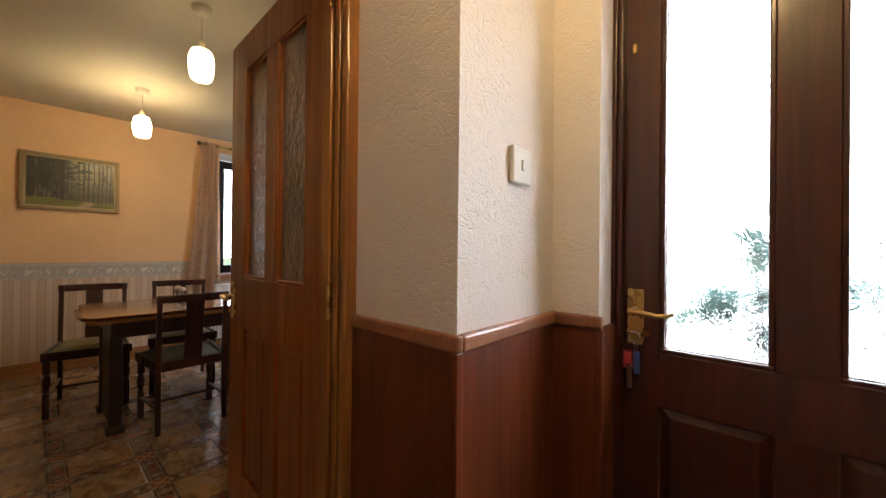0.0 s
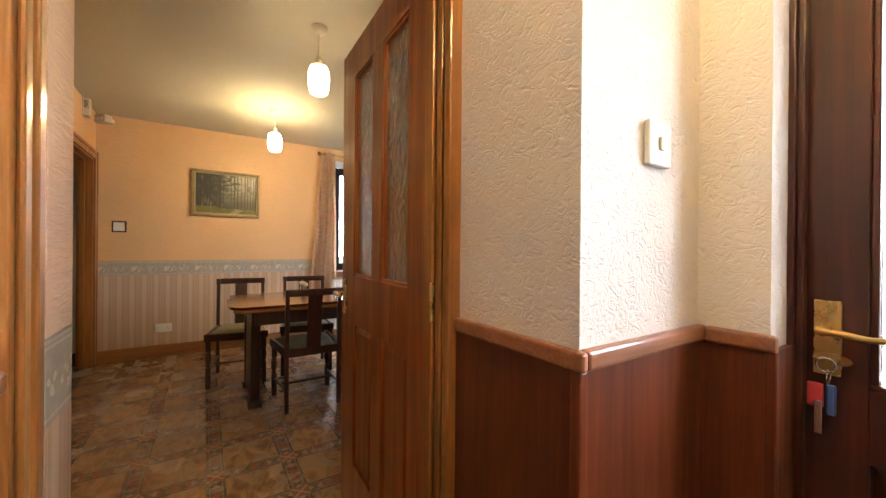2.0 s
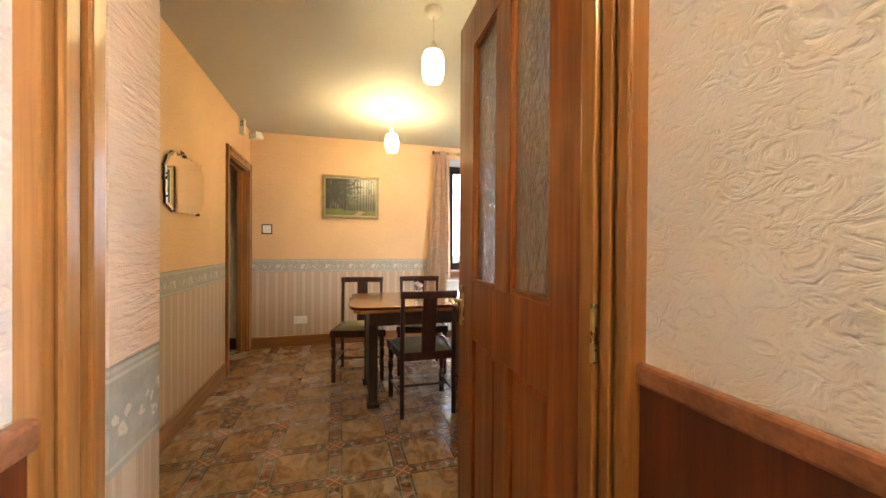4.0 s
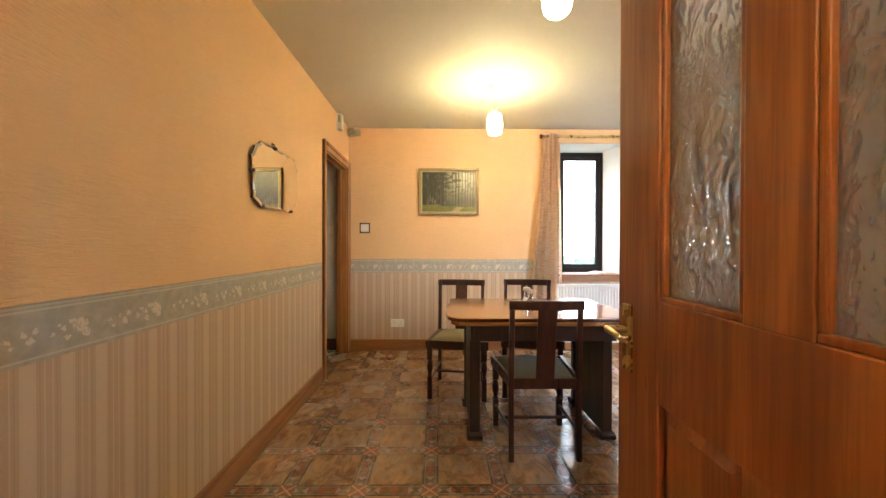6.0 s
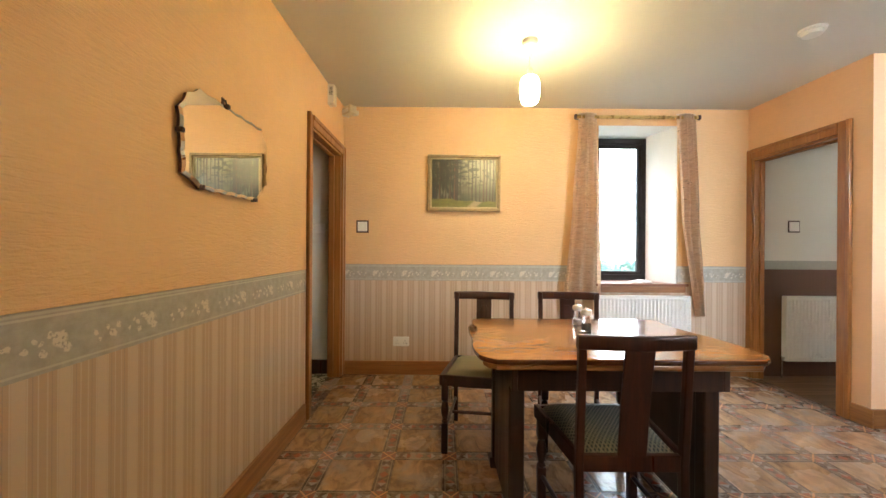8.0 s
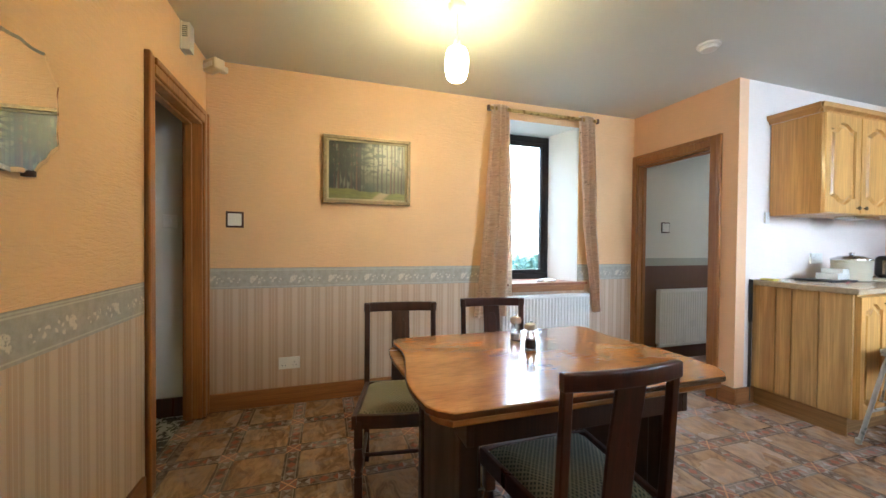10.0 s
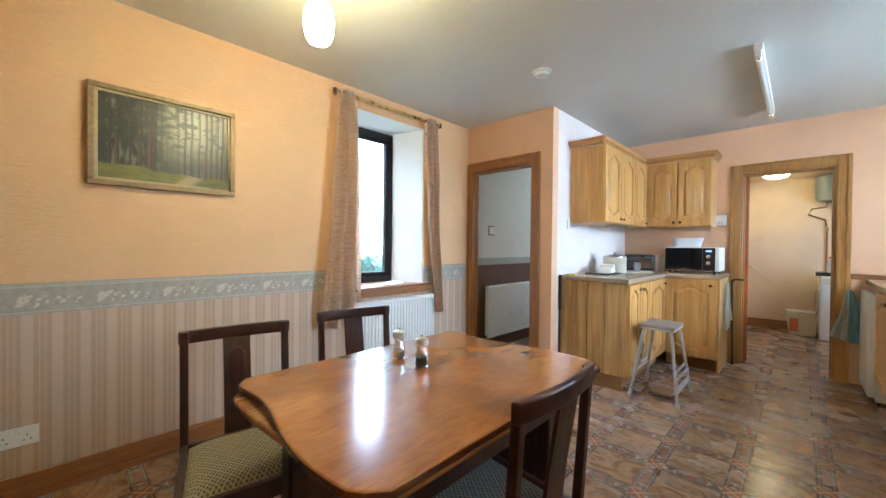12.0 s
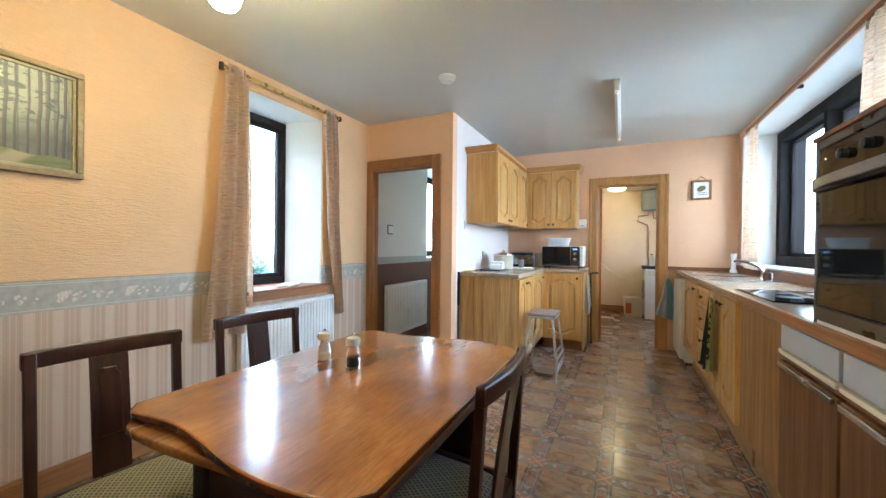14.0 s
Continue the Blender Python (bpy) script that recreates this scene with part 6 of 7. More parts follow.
part("top_board", boxes((-0.010, D, 1.085, 1.733, 0.606, 0.622), bevel=0.003), M_OLDOAK, ov, "brown timber top board")
part("door_glass", boxes((-0.002, 0.020, 1.115, 1.705, 0.058, 0.435), bevel=0.004), M_BGLASS, ov)
part("frame_side", boxes((-0.004, 0.0215, 1.7055, 1.728, 0.0, 0.605), bevel=0.003), M_OVSTEEL, ov)
part("frame_bottom", boxes((-0.006, 0.0215, 1.09, 1.705, 0.012, 0.056), bevel=0.003), M_OVSTEEL, ov)
part("control_panel", boxes((-0.002, 0.020, 1.115, 1.705, 0.482, 0.575), bevel=0.003), M_BGLASS, ov)
part("vent_strip", boxes((-0.004, 0.0205, 1.09, 1.705, 0.5775, 0.605), bevel=0.003), M_OVSTEEL, ov)
n = 18
pts = [(-0.016 - 0.030 * (1 - (2 * i / n - 1) ** 4), 1.118 + 0.584 * i / n) for i in range(n + 1)]
bm = prism(bmesh.new(), pts + [(x + 0.014, y) for x, y in reversed(pts)], 0.441, 0.472, bevel=0.004)
part("handle", bm, plain("oven_handle_steel", (0.30, 0.29, 0.28), 0.34, 1.0, var=0.12, scale=15), ov, "bowed brushed steel bar handle", smooth=True)
part("door_top", boxes((-0.020, 0.020, 1.115, 1.705, 0.436, 0.480), bevel=0.003), M_OVSTEEL, ov)
for y in (1.30, 1.42, 1.54):
    bm = lathe(bmesh.new(), [(0.016, 0.0), (0.015, 0.018), (0.011, 0.020)], n=14)
    bmesh.ops.transform(bm, matrix=pose(-0.002, y, 0.53, 0, -90, 0), verts=bm.verts[:])
    part("dial", bm, M_BLACK, ov, smooth=True)
part("indicator", boxes((-0.0032, -0.001, 1.66, 1.666, 0.537, 0.542)), glow("oven_indicator", (1.0, 0.8, 0.5), 2.0), ov)
ob = thing("worktop_strip", "white strip between worktop and oven", "trim")
part("strip", boxes((E_FR - 0.004, E_FR + 0.02, 1.09, 1.70, 0.9415, 0.953)), M_PLASTIC, ob)

# kitchen window curtains and pole
curtain(EX - 0.045, (4.30, 4.58), (4.24, 4.66), (4.20, 4.70), 2.36, 1.6, 1.005, 4, 0.022, "beige slub-weave curtain at the kitchen window", 5, -1)
curtain(EX - 0.045, (2.36, 2.66), (2.30, 2.70), (2.28, 2.70), 2.36, 1.6, 1.045, 4, 0.022, "beige slub-weave curtain at the kitchen window, behind the oven", 6, -1)
pole = thing("curtain_pole", "brown wooden curtain pole above the kitchen window", "curtain pole", (EX, 0, 2.345))
part("pole", boxes((-0.058, -0.036, 2.25, 4.62, -0.014, 0.022), bevel=0.006), M_SKIRT, pole)
for y in (2.5, 3.5, 4.5):
    part("bracket", boxes((-0.036, 0.0, y - 0.012, y + 0.012, -0.012, 0.012), bevel=0.003), M_DARK, pole)

# things on the worktops
mw = thing("microwave", "white microwave oven with a black glass door", "microwave", (-3.37, 4.625, 0.9425))
part("case", boxes((0.0, 0.475, 0.012, 0.36, 0.028, 0.268), bevel=0.008), M_PLASTIC, mw)
part("door", boxes((0.008, 0.335, 0.0, 0.0115, 0.034, 0.262), bevel=0.004), M_BGLASS, mw, "black glass door")
part("window", boxes((0.045, 0.30, -0.0015, 0.0, 0.07, 0.225), bevel=0.001), M_BGLASS, mw)
part("control_panel", boxes((0.338, 0.440, 0.0, 0.0115, 0.034, 0.262), bevel=0.004), M_BLACK, mw)
part("front_frame", boxes((0.442, 0.473, 0.0, 0.0115, 0.034, 0.262), bevel=0.004), M_PLASTIC, mw)
for z in (0.11, 0.175):
    bm = lathe(bmesh.new(), [(0.022, 0.0), (0.020, 0.016), (0.014, 0.018)], n=18)
    bmesh.ops.transform(bm, matrix=pose(0.388, 0.0, z, 90, 0, 0), verts=bm.verts[:])
    part("dial", bm, M_STEEL, mw, smooth=True)
part("display", boxes((0.365, 0.412, -0.0012, 0.0, 0.222, 0.238)), glow("microwave_display", (0.25, 0.55, 1.0), 1.2), mw, "lit blue display")
part("maker_mark", boxes((0.15, 0.195, -0.0014, -0.0002, 0.043, 0.050)), M_STEEL, mw)
for x in (0.04, 0.43):
    for y in (0.05, 0.32):
        part("foot", lathe(bmesh.new(), [(0.014, 0.0), (0.014, 0.028)], (x, y, 0), 10), M_BLACK, mw)
bowl = thing("plastic_basin", "white translucent plastic basin on the microwave", "basin", (-3.20, 4.82, 1.2115))
bm = bmesh.new()
secs = []
for r, h in ((0.78, 0.0), (0.94, 0.085), (1.0, 0.092), (1.0, 0.098), (0.92, 0.09), (0.74, 0.006)):
    secs.append([bm.verts.new((0.15 * r * math.copysign(abs(math.cos(a)) ** 0.6, math.cos(a)), 0.11 * r * math.copysign(abs(math.sin(a)) ** 0.6, math.sin(a)), h)) for a in [2 * math.pi * i / 32 for i in range(32)]])
for a, b in zip(secs, secs[1:]):
    for i in range(32):
        bm.faces.new((a[i], a[(i + 1) % 32], b[(i + 1) % 32], b[i]))
bm.faces.new(secs[-1])
bm.faces.new(list(reversed(secs[0])))
part("bowl", bm, plain("white_basin", (0.75, 0.78, 0.80), 0.3, var=0.05), bowl, smooth=True)
pot = thing("stock_pot", "cream enamel pot with a lid beside the toaster", "pot", (-3.68, 4.06, 0.9425))
part("pot_body", lathe(bmesh.new(), [(0.098, 0.0), (0.108, 0.008), (0.110, 0.15), (0.114, 0.155)], n=28), M_CREAM, pot, smooth=True)
part("lid", lathe(bmesh.new(), [(0.114, 0.156), (0.112, 0.166), (0.066, 0.184), (0.012, 0.190), (0.016, 0.206), (0.006, 0.212)], n=28), M_STEEL, pot, "steel domed lid", smooth=True)
for s in (-1, 1):
    part("handle", tube(bmesh.new(), [(0.03, s * 0.104, 0.13), (0.03, s * 0.13, 0.132), (-0.03, s * 0.13, 0.132), (-0.03, s * 0.104, 0.13)], 0.005, 8), M_CREAM, pot)
toa = thing("toaster", "black and chrome toaster against the end wall", "toaster", (-3.60, 4.56, 0.9425), 25)
part("shell", boxes((-0.15, 0.15, -0.08, 0.08, 0.012, 0.185), bevel=0.03, segs=4), M_BLACK, toa, smooth=True)
part("chrome_side", boxes((-0.115, 0.115, -0.083, -0.079, 0.04, 0.15), bevel=0.001), M_CHROME, toa)
for y in (-0.03, 0.03):
    part("slot", boxes((-0.11, 0.11, y - 0.014, y + 0.014, 0.1845, 0.187)), M_STEEL, toa)
part("base", boxes((-0.14, 0.14, -0.07, 0.07, 0.0, 0.014)), M_BLACK, toa)
can = thing("canister", "pale kitchen canister beside the microwave", "canister", (-3.44, 4.80, 0.9425))
part("jar", lathe(bmesh.new(), [(0.045, 0.0), (0.048, 0.006), (0.048, 0.17), (0.044, 0.176)], n=22), M_CREAM, can, smooth=True)
kb = thing("chopping_board", "pale board lying on the worktop", "board", (-3.55, 4.33, 0.9425), 20)
part("board", boxes((-0.14, 0.14, -0.10, 0.10, 0.0, 0.014), bevel=0.004), M_CREAM, kb)
jug = thing("measuring_jug", "small clear jug on the worktop", "jug", (-3.53, 4.27, 0.957))
part("jug_body", lathe(bmesh.new(), [(0.030, 0.0), (0.036, 0.09), (0.034, 0.088), (0.028, 0.004)], n=18), plain("grey_jug", (0.30, 0.31, 0.32), 0.2), jug, smooth=True)
part("handle", tube(bmesh.new(), [(0.033, 0, 0.08), (0.058, 0, 0.07), (0.055, 0, 0.03), (0.031, 0, 0.02)], 0.004, 8), M_BLACK, jug)
tray = thing("tray", "black tray holding white boxes on the worktop", "tray", (-3.70, 3.80, 0.9425))
part("tray_base", boxes((-0.11, 0.11, -0.15, 0.15, 0.0, 0.014), bevel=0.004), M_BLACK, tray)
bx = thing("white_box", "white cardboard box lying on the tray", "box", (-3.68, 3.84, 0.9575), 8)
part("carton", boxes((-0.06, 0.06, -0.10, 0.10, 0.0, 0.045), bevel=0.002), M_PLASTIC, bx)
part("flap", boxes((-0.058, 0.058, -0.02, 0.098, 0.0455, 0.075), bevel=0.002), M_PLASTIC, bx)
pen = thing("red_pen", "red pen lying on the worktop", "pen", (-3.54, 3.72, 0.9445), 20)
part("barrel", tube(bmesh.new(), [(0, -0.06, 0.004), (0, 0.06, 0.004)], 0.004, 8), plain("red_barrel", (0.35, 0.03, 0.03), 0.4), pen)
soap = thing("yellow_cloth", "small yellow cloth at the worktop's end", "cloth", (-3.84, 3.42, 0.9425))
part("fold", boxes((-0.045, 0.045, -0.03, 0.03, 0.0, 0.012), bevel=0.005), plain("yellow_cloth", (0.65, 0.52, 0.10), 0.9), soap)
sok = switch("wall_socket", (KX, 4.10, 1.10), 0, 0.146, 0.086, 0, [(-0.015, 0.024, 0.012, 0.018), (0.015, 0.024, 0.012, 0.018)], "white double wall socket above the worktop")
ob = switch("wall_plate", (KX, 3.50, 1.415), 0, 0.05, 0.086, 0, [], "white wall plate under the wall unit")
rollh = thing("white_dispenser", "slim white dispenser standing on the worktop", "dispenser", (-1.415, 4.93, 0.9425))
part("body", lathe(bmesh.new(), [(0.036, 0.0), (0.034, 0.02), (0.022, 0.04), (0.022, 0.17), (0.026, 0.18), (0.026, 0.20), (0.016, 0.205)], n=18), M_PLASTIC, rollh, smooth=True)
th = thing("thermostat", "white heating control box on the end wall", "thermostat", (-2.95, BY, 1.50))
part("case", boxes((-0.072, 0.052, -0.035, 0.0, -0.055, 0.055), bevel=0.006), M_PLASTIC, th)
part("flap", boxes((-0.066, 0.046, -0.0385, -0.0345, -0.050, 0.012), bevel=0.002), M_PLASTIC, th)
part("lettering_bar", boxes((-0.02, 0.02, -0.0395, -0.038, -0.028, -0.022)), M_BLACK, th)

# plaque on the end wall: a bird in a brown frame
pq = thing("bird_plaque", "small framed picture of a bird on a cord", "picture", (-1.686, BY, 1.86))
for r in ((-0.096, 0.096, -0.112, -0.088), (-0.096, 0.096, 0.088, 0.112), (-0.096, -0.072, -0.088, 0.088), (0.072, 0.096, -0.088, 0.088)):
    part("frame", boxes((r[0], r[1], -0.018, 0.0, r[2], r[3]), bevel=0.003), M_SKIRT_X, pq)
part("picture_ground", boxes((-0.074, 0.074, -0.010, -0.002, -0.09, 0.09)), M_WHITE, pq)
bm = bmesh.new()
lathe(bm, [(0.001, -0.002), (1.0, -0.0015), (1.0, 0.0015), (0.001, 0.002)], n=20)
bmesh.ops.transform(bm, matrix=pose(0.0, -0.0115, 0.015, 90, 0, 0) @ pose(0, 0, 0, 0, 0, 25) @ Matrix.Diagonal((0.045, 0.030, 0.5, 1)), verts=bm.verts[:])
box(bm, -0.04, 0.05, -0.0115, -0.0102, -0.035, -0.028)
box(bm, -0.03, 0.06, -0.0115, -0.0102, -0.055, -0.049)
part("bird_shape", bm, plain("bird_paint", (0.20, 0.15, 0.05), 0.6, var=0.5, scale=60), pq)
part("cord", tube(bmesh.new(), [(-0.05, -0.004, 0.11), (0.0, -0.004, 0.152), (0.05, -0.004, 0.11)], 0.003, 6), M_DARK, pq)

# strip light
fl = thing("strip_light", "unlit white fluorescent strip light on the ceiling", "strip light", (-2.53, 3.83, CEIL))
part("batten", boxes((-0.022, 0.022, -0.74, 0.74, -0.045, 0.0), bevel=0.004), M_PLASTIC, fl)
part("tube", tube(bmesh.new(), [(0, -0.70, -0.066), (0, 0.70, -0.066)], 0.0135, 14), plain("tube_glass", (0.85, 0.84, 0.80), 0.2, var=0.02), fl, smooth=True)
for y in (-0.725, 0.725):
    part("end_cap", boxes((-0.016, 0.016, y - 0.018, y + 0.018, -0.086, -0.0455), bevel=0.004), M_PLASTIC, fl)
    part("tube_ring", tube(bmesh.new(), [(0, y * 0.93, -0.066), (0, y * 0.975, -0.066)], 0.0145, 14), M_BRASS, fl)
    part("lit_end", tube(bmesh.new(), [(0, y * 0.90, -0.066), (0, y * 0.929, -0.066)], 0.0142, 14), glow("tube_end_glow", (1.0, 0.55, 0.25), 1.6), fl, "faintly glowing orange tube end")

# step stool
st = thing("step_stool", "grey enamelled step stool with a brown seat", "stool", (-3.135, 3.58, 0))
feet = {(-1, -1): (-0.17, -0.235), (1, -1): (0.165, -0.225), (-1, 1): (-0.17, 0.235), (1, 1): (0.17, 0.215)}
part("seat", boxes((-0.125, 0.125, -0.160, 0.160, 0.560, 0.588), bevel=0.012, segs=3), plain("stool_seat", (0.30, 0.235, 0.19), 0.6, var=0.2), st, "brown vinyl seat")
part("seat_edge", boxes((-0.120, 0.120, -0.155, 0.155, 0.546, 0.5595), bevel=0.004), M_STOOL, st)
for (sx, sy), (fx, fy) in feet.items():
    part("leg", tube(bmesh.new(), [(sx * 0.092, sy * 0.130, 0.548), (sx * 0.104, sy * 0.142, 0.50), (fx * 0.97, fy * 0.97, 0.03), (fx, fy, 0.0)], 0.0115, 12), M_STOOL, st, smooth=True)
    part("foot", lathe(bmesh.new(), [(0.015, 0.0), (0.015, 0.03), (0.012, 0.035)], (fx, fy, 0), 12), plain("stool_foot", (0.55, 0.53, 0.48), 0.6) if (sx, sy) == (-1, -1) else bpy.data.materials["stool_foot"], st)
for sx in (-1, 1):
    part("side_bar", tube(bmesh.new(), [(sx * 0.148, -0.20, 0.20), (sx * 0.148, 0.20, 0.20)], 0.009, 10), M_STOOL, st)
part("hoop", tube(bmesh.new(), [(-0.10, -0.12, 0.42), (-0.135, -0.10, 0.26), (-0.14, 0.0, 0.235), (-0.135, 0.10, 0.26), (-0.10, 0.12, 0.42)], 0.009, 10), M_STOOL, st, smooth=True)
part("hoop", tube(bmesh.new(), [(0.13, -0.19, 0.24), (0.10, -0.05, 0.20), (0.10, 0.08, 0.20), (0.13, 0.19, 0.24)], 0.009, 10), M_STOOL, st, smooth=True)
part("cross_plate", boxes((0.150, 0.158, -0.20, 0.19, 0.09, 0.145), bevel=0.003), M_STOOL, st)
part("tread", boxes((-0.06, 0.10, -0.10, 0.06, 0.022, 0.040), bevel=0.005), plain("stool_tread", (0.20, 0.12, 0.07), 0.6), st, "brown step tread")
part("tread_arm", tube(bmesh.new(), [(0.09, -0.06, 0.035), (0.148, -0.12, 0.10), (0.148, -0.19, 0.20)], 0.007, 8), M_STOOL, st)


# hanging cloths
def hanging_cloth(name, label, at, rz, w, h, mat, seed, gather=0.5):
    ob = thing(name, label, "towel", at, rz)
    bm = bmesh.new()
    rnd = random.Random(seed)
    p = rnd.uniform(0, 6)
    nu, nz = 18, 22
    g = []
    for j in range(nz + 1):
        f = j / nz
        ww = w * (gather + (1 - gather) * f ** 0.7)
        row = [bm.verts.new(((i / nu - 0.5) * ww + 0.012 * math.sin(5 * f + p), -0.008 - 0.013 * (0.4 + f) * (1 + math.sin(3.2 * 2 * math.pi * i / nu + p)), -h * f - 0.03 * f * math.sin(3 * i / nu + p))) for i in range(nu + 1)]
        g.append(row)
    for j in range(nz):
        for i in range(nu):
            bm.faces.new((g[j][i], g[j][i + 1], g[j + 1][i + 1], g[j + 1][i]))
    bmesh.ops.solidify(bm, geom=bm.faces[:], thickness=0.004)
    part("cloth_fall", bm, mat, ob, smooth=True)
    part("loop", tube(bmesh.new(), [(-0.004, -0.004, -0.01), (0.0, -0.006, 0.018), (0.004, -0.004, -0.01)], 0.002, 6), M_WHITE, ob)
    return ob


def towel_mat(name, left, right, marks):
    m, nt, b = start(name, 0.95)
    v = n_obj(nt)
    s = n_sep(nt, v)
    n = n_noise(nt, v, 24, 3, 0.5, 1.0)
    col = n_mix(nt, n_step(nt, n_math(nt, "ADD", s[0], n_math(nt, "MULTIPLY", n, 0.02)), -0.004, 0.006), left, right)
    band = n_math(nt, "MULTIPLY", n_step(nt, n, 0.50, 0.54), n_math(nt, "LESS_THAN", n_math(nt, "ABSOLUTE", n_math(nt, "SUBTRACT", s[0], 0.045)), 0.022))
    if marks:
        col = n_mix(nt, band, col, (0.03, 0.03, 0.02))
    put(nt, b.inputs["Base Color"], col)
    n_bump(nt, b, n_noise(nt, v, 350, 2), 0.5, 0.002)
    return m


hanging_cloth("tea_towel", "black and yellow tea towel hanging from a drawer knob", (E_FR - 0.036, 3.10, 0.86), -90, 0.34, 0.48, towel_mat("towel_black_yellow", (0.025, 0.028, 0.02), (0.50, 0.45, 0.16), True), 1, 0.18)
hanging_cloth("blue_towel", "pale blue and white towel hanging beside the fridge", (-2.000, 5.070, 0.840), -10, 0.22, 0.44, towel_mat("towel_blue", (0.72, 0.72, 0.70), (0.30, 0.52, 0.60), False), 2, 0.15)
hanging_cloth("white_cloths", "white and yellow cloths hanging by the back doorway", (-2.862, 4.80, 0.86), 90, 0.34, 0.42, towel_mat("towel_white", (0.74, 0.74, 0.72), (0.66, 0.60, 0.34), False), 3, 0.3)
cane = thing("walking_stick", "black walking stick leaning by the doorway", "walking stick", (-2.84, 5.00, 0))
part("shaft", tube(bmesh.new(), [(0.02, -0.02, 0.0), (0.0, 0.06, 0.86)], 0.010, 10), M_BLACK, cane)
part("handle", tube(bmesh.new(), [(0.0, 0.06, 0.86), (0.03, 0.05, 0.882), (0.10, 0.03, 0.878)], 0.011, 10), M_BLACK, cane)
part("ferrule", lathe(bmesh.new(), [(0.016, 0.0), (0.014, 0.03)], (0.02, -0.02, 0), 10), M_BLACK, cane)
sq = thing("folding_stick", "dark folded stick hanging at the end of the units", "stick", (KX + 0.012, 3.335, 0))
part("upper", boxes((-0.010, 0.010, -0.012, 0.010, 0.62, 0.945), bevel=0.004), M_BLACK, sq)
part("lower", boxes((-0.008, 0.008, -0.008, 0.006, 0.02, 0.62), bevel=0.003), M_OVSTEEL, sq)

# ---- utility room ----
ub = panel_door("door_back", "open wooden back-kitchen door with glass panes", (-2.762, BY + 0.124, 0.008), 96, 0.69, 1.96, M_DOOR, M_PATTERN, 0.12, 0.08, 0.22, 0.80, 0.98, 1.83, 0.040)
lever(ub, 0.64, 0.98, -0.040, -1, M_BRASS, -1)
ul = thing("utility_lamp", "lit round ceiling lamp in the utility room", "ceiling lamp", (-2.58, 6.95, 2.25))
part("base", lathe(bmesh.new(), [(0.14, -0.02), (0.15, 0.0)], n=28), M_PLASTIC, ul)
part("diffuser", lathe(bmesh.new(), [(0.05, -0.085), (0.11, -0.07), (0.135, -0.045), (0.135, -0.0205)], n=28), M_ULAMP, ul, "glowing yellow diffuser", smooth=True)
wm = thing("washing_machine", "white front-loading washing machine", "washing machine", (-2.135, 7.03, 0))
part("case", boxes((0.0, 0.595, 0.0, 0.60, 0.02, 0.85), bevel=0.008), M_PLASTIC, wm)
bm = lathe(bmesh.new(), [(0.12, 0.0), (0.17, 0.0), (0.175, 0.02), (0.15, 0.035), (0.12, 0.02)], n=32)
bmesh.ops.transform(bm, matrix=pose(0.0, 0.28, 0.48, 0, -90, 0), verts=bm.verts[:])
part("door_ring", bm, M_STEEL, wm, smooth=True)
bm = lathe(bmesh.new(), [(0.12, 0.0), (0.11, 0.025), (0.05, 0.04)], n=32)
bmesh.ops.transform(bm, matrix=pose(0.0, 0.28, 0.48, 0, -90, 0), verts=bm.verts[:])
part("door_glass", bm, M_BGLASS, wm, smooth=True)
part("control_panel", boxes((0.02, 0.575, -0.006, 0.0, 0.735, 0.84), bevel=0.003), M_PLASTIC, wm)
part("drawer", boxes((0.03, 0.17, -0.010, -0.006, 0.745, 0.83), bevel=0.003), M_CREAM, wm)
for x in (0.06, 0.54):
    part("foot", lathe(bmesh.new(), [(0.02, 0), (0.02, 0.021)], (x, 0.06, 0), 10), M_BLACK, wm)
tr = thing("dark_tray", "dark tray on the washing machine", "tray", (-2.10, 7.05, 0.8515))
part("tray_base", boxes((-0.08, 0.36, 0.0, 0.36, 0.0, 0.05), bevel=0.008), M_BLACK, tr)
for k, (dx, dy, hh, c) in enumerate(((0.06, 0.10, 0.20, (0.55, 0.53, 0.50)), (0.16, 0.16, 0.26, (0.22, 0.18, 0.15)), (0.26, 0.10, 0.17, (0.60, 0.55, 0.42)))):
    bt = thing("bottle", ("pale", "dark", "cream")[k] + " plastic bottle standing on the tray", "bottle", (-2.10 + dx, 7.05 + dy, 0.902))
    part("bottle_body", lathe(bmesh.new(), [(0.038, 0), (0.040, 0.01), (0.040, hh * 0.6), (0.016, hh * 0.8), (0.016, hh * 0.92)], n=16), plain("bottle_plastic_" + "abc"[k], c, 0.35), bt, smooth=True)
    part("cap", lathe(bmesh.new(), [(0.018, hh * 0.92), (0.018, hh)], n=14), M_BLACK, bt)
bn = thing("storage_tub", "cream plastic tub with a handle and a red label", "tub", (-2.30, 7.38, 0), 6)
bm = bmesh.new()
ra = [[bm.verts.new((x * k, y * k, z)) for x, y in ((-0.15, -0.12), (0.15, -0.12), (0.15, 0.12), (-0.15, 0.12))] for k, z in ((0.88, 0.0), (1.0, 0.31))]
for i in range(4):
    bm.faces.new((ra[0][i], ra[0][(i + 1) % 4], ra[1][(i + 1) % 4], ra[1][i]))
bm.faces.new(ra[1])
bm.faces.new(list(reversed(ra[0])))
bmesh.ops.bevel(bm, geom=bm.edges[:], offset=0.015, segments=2, affect="EDGES")
part("tub_body", bm, M_CREAM, bn, smooth=True)
part("lid", boxes((-0.158, 0.158, -0.128, 0.128, 0.310, 0.334), bevel=0.006), M_CREAM, bn)
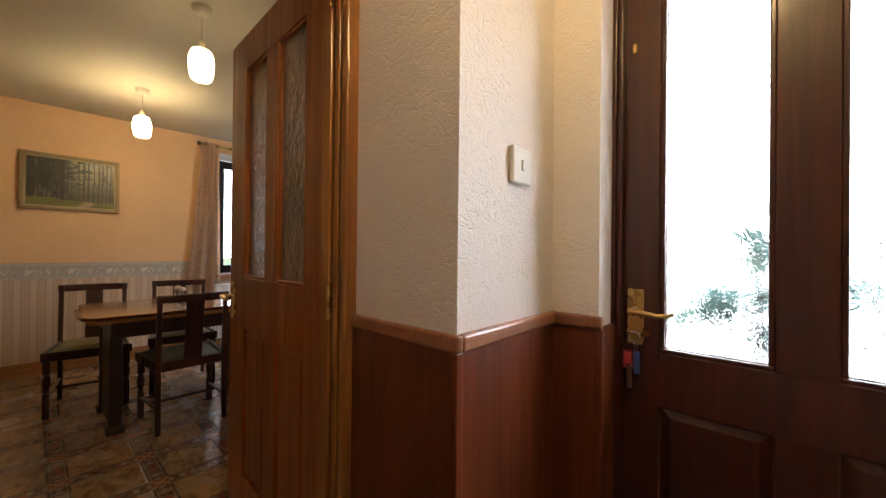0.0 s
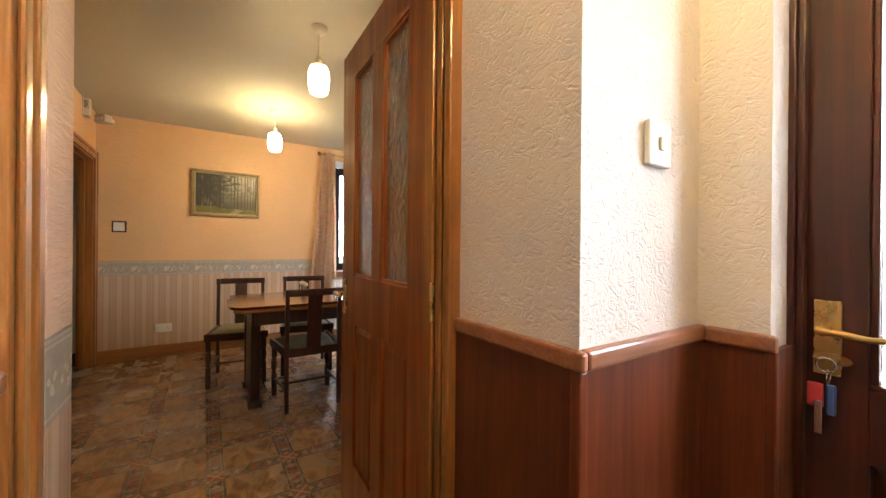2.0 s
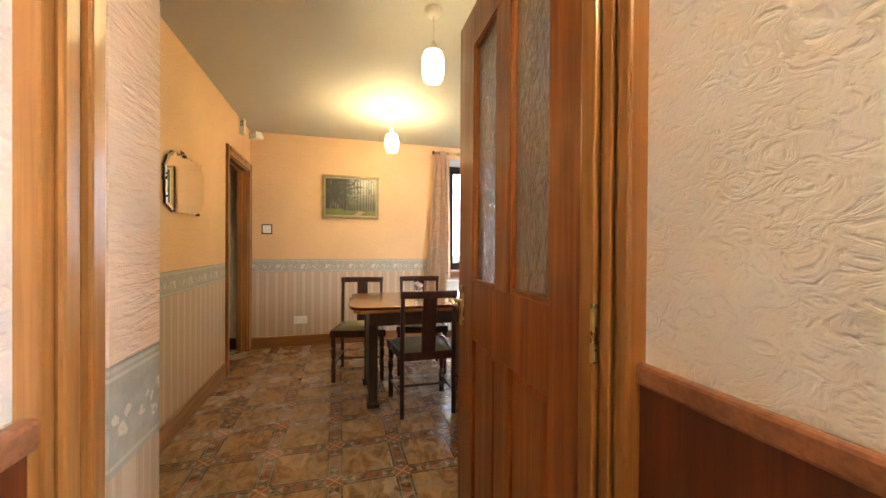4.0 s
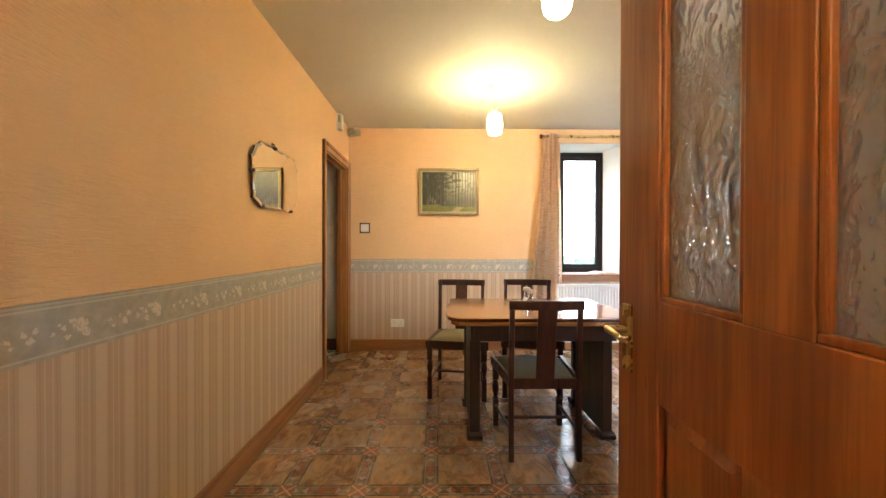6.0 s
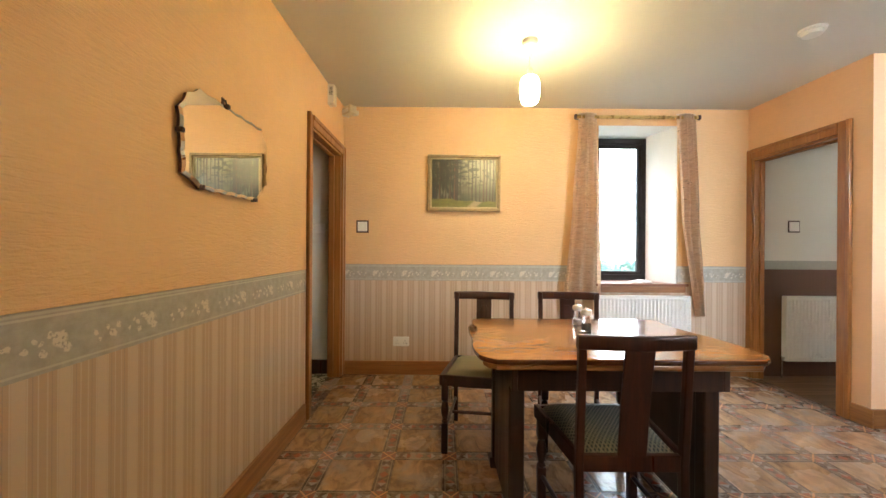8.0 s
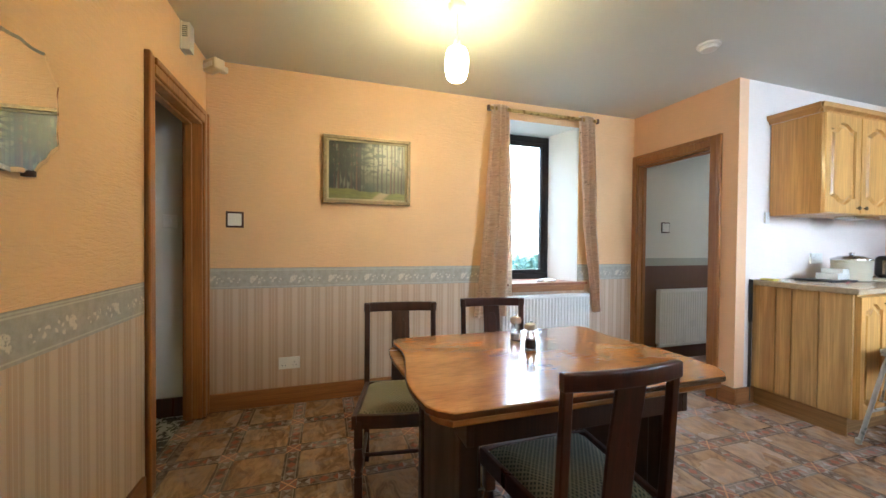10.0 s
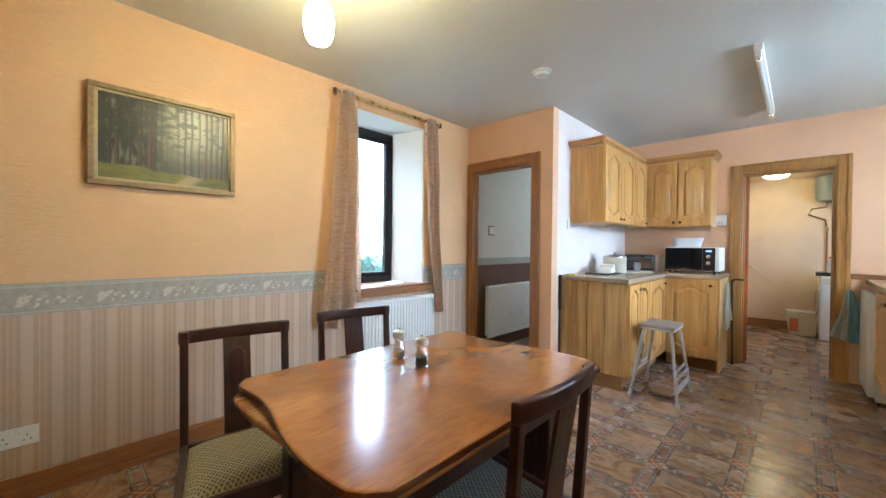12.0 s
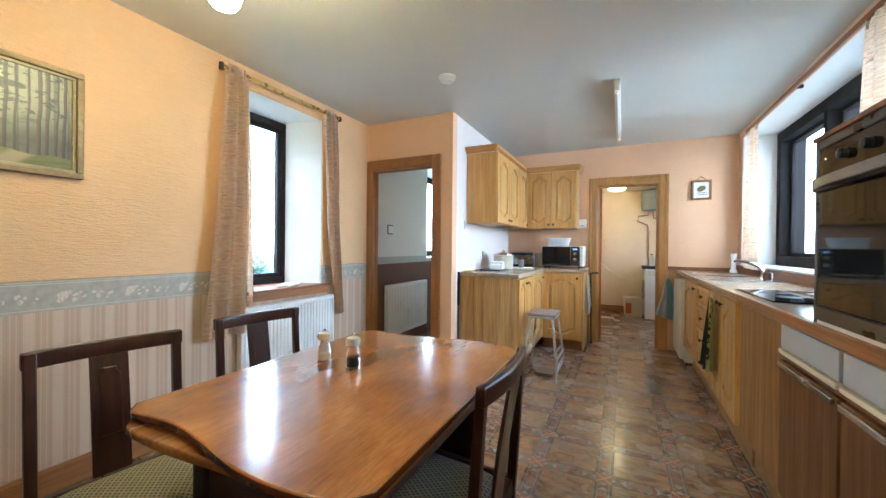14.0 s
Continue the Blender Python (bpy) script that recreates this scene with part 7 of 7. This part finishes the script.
part("handle", tube(bmesh.new(), [(-0.15, -0.13, 0.29), (-0.05, -0.135, 0.345), (0.06, -0.135, 0.375), (0.13, -0.13, 0.33)], 0.004, 8), M_PLASTIC, bn)
part("label_patch", boxes((-0.135, -0.045, -0.1235, -0.119, 0.06, 0.24), bevel=0.001), plain("label_red", (0.50, 0.13, 0.05), 0.6), bn, "orange-red label")
wh = thing("water_heater", "grey water heater high on the utility wall", "water heater", (-2.02, 7.55, 1.86))
bm = lathe(bmesh.new(), [(0.05, 0.0), (0.16, 0.02), (0.17, 0.06), (0.17, 0.32), (0.15, 0.36), (0.05, 0.38)], n=28)
part("tank", bm, plain("heater_grey", (0.24, 0.26, 0.26), 0.4), wh, smooth=True)
part("wall_bracket", boxes((-0.05, 0.05, 0.10, 0.15, 0.10, 0.30)), M_STEEL, wh)
M_COPPER = plain("copper_pipe", (0.40, 0.20, 0.10), 0.4, 0.8, var=0.3)
pp = thing("water_pipes", "copper pipes down the utility wall", "pipes", (0, 7.685, 0))
part("pipe", tube(bmesh.new(), [(-2.06, -0.02, 1.88), (-2.07, -0.02, 1.80), (-2.22, -0.02, 1.78), (-2.25, -0.02, 1.70), (-2.08, -0.015, 1.62), (-2.06, -0.015, 1.50), (-2.06, -0.015, 0.86)], 0.011, 10), M_COPPER, pp, smooth=True)
part("pipe", tube(bmesh.new(), [(-2.0, -0.02, 1.87), (-1.98, -0.02, 1.74), (-1.8, -0.02, 1.72)], 0.011, 10), M_COPPER, pp, smooth=True)
part("valve", boxes((-2.075, -2.045, -0.04, 0.0, 1.46, 1.52), bevel=0.005), M_BRASS, pp)
part("drying_wire", tube(bmesh.new(), [(-2.92, -0.01, 1.40), (-2.09, -0.01, 1.42)], 0.003, 6), M_CREAM, pp)
part("hose", tube(bmesh.new(), [(-2.85, -0.02, 0.92), (-2.7, -0.02, 0.78), (-2.5, -0.02, 0.66), (-2.25, -0.02, 0.60), (-2.09, -0.02, 0.64)], 0.006, 8), M_CREAM, pp, smooth=True)
for x in (-2.72, -2.42):
    part("wall_hook", boxes((x - 0.008, x + 0.008, -0.012, 0.0, 1.24, 1.41), bevel=0.002), M_CREAM, pp)

# corridor door with its lever
cd = thing("door_corridor", "open corridor door with a chrome lever", "door", (-4.030, SY - 0.115, 0.005))
part("leaf", boxes((-0.04, 0.0, -0.76, -0.002, 0, 1.98), bevel=0.002), M_DOOR, cd)
part("lever", tube(bmesh.new(), [(-0.04, -0.04, 0.975), (-0.085, -0.04, 0.975), (-0.088, 0.03, 0.972)], 0.008, 10), M_CHROME, cd, smooth=True)

# ---- vinyl squares, each field a slightly raised piece ----
M_FIELD = vinyl_field()
HALF = TILE * 0.378
ROOMS = ((WX + 0.02, DX, SY + 0.02, NY - 0.002), (KX + 0.02, EX, NY - 0.002, 7.68), (-1.345, -0.90, 0.17, 0.86))
MESHES = {}


def field_mesh(x0, x1, y0, y1):
    key = tuple(round(v, 3) for v in (x0, x1, y0, y1))
    if key not in MESHES:
        e, z = 0.004, 0.0016
        me = bpy.data.meshes.new("tile")
        vs = [(x0, y0, 0.0002), (x1, y0, 0.0002), (x1, y1, 0.0002), (x0, y1, 0.0002), (x0 + e, y0 + e, z), (x1 - e, y0 + e, z), (x1 - e, y1 - e, z), (x0 + e, y1 - e, z)]
        me.from_pydata(vs, [], [(4, 5, 6, 7), (0, 1, 5, 4), (1, 2, 6, 5), (2, 3, 7, 6), (3, 0, 4, 7)])
        me.materials.append(M_FIELD)
        MESHES[key] = me
    return MESHES[key]


for rx0, rx1, ry0, ry1 in ROOMS:
    for i in range(-12, 12):
        for j in range(-4, 28):
            cx, cy = -2.89 + (i + 0.5) * TILE, 0.085 + (j + 0.5) * TILE
            a0, a1 = max(-HALF, rx0 - cx), min(HALF, rx1 - cx)
            b0, b1 = max(-HALF, ry0 - cy), min(HALF, ry1 - cy)
            if a1 - a0 > 0.03 and b1 - b0 > 0.03:
                tile = new("tile", field_mesh(a0, a1, b0, b1))
                tile.location = (cx, cy, 0)
                tile.parent = FLOOR
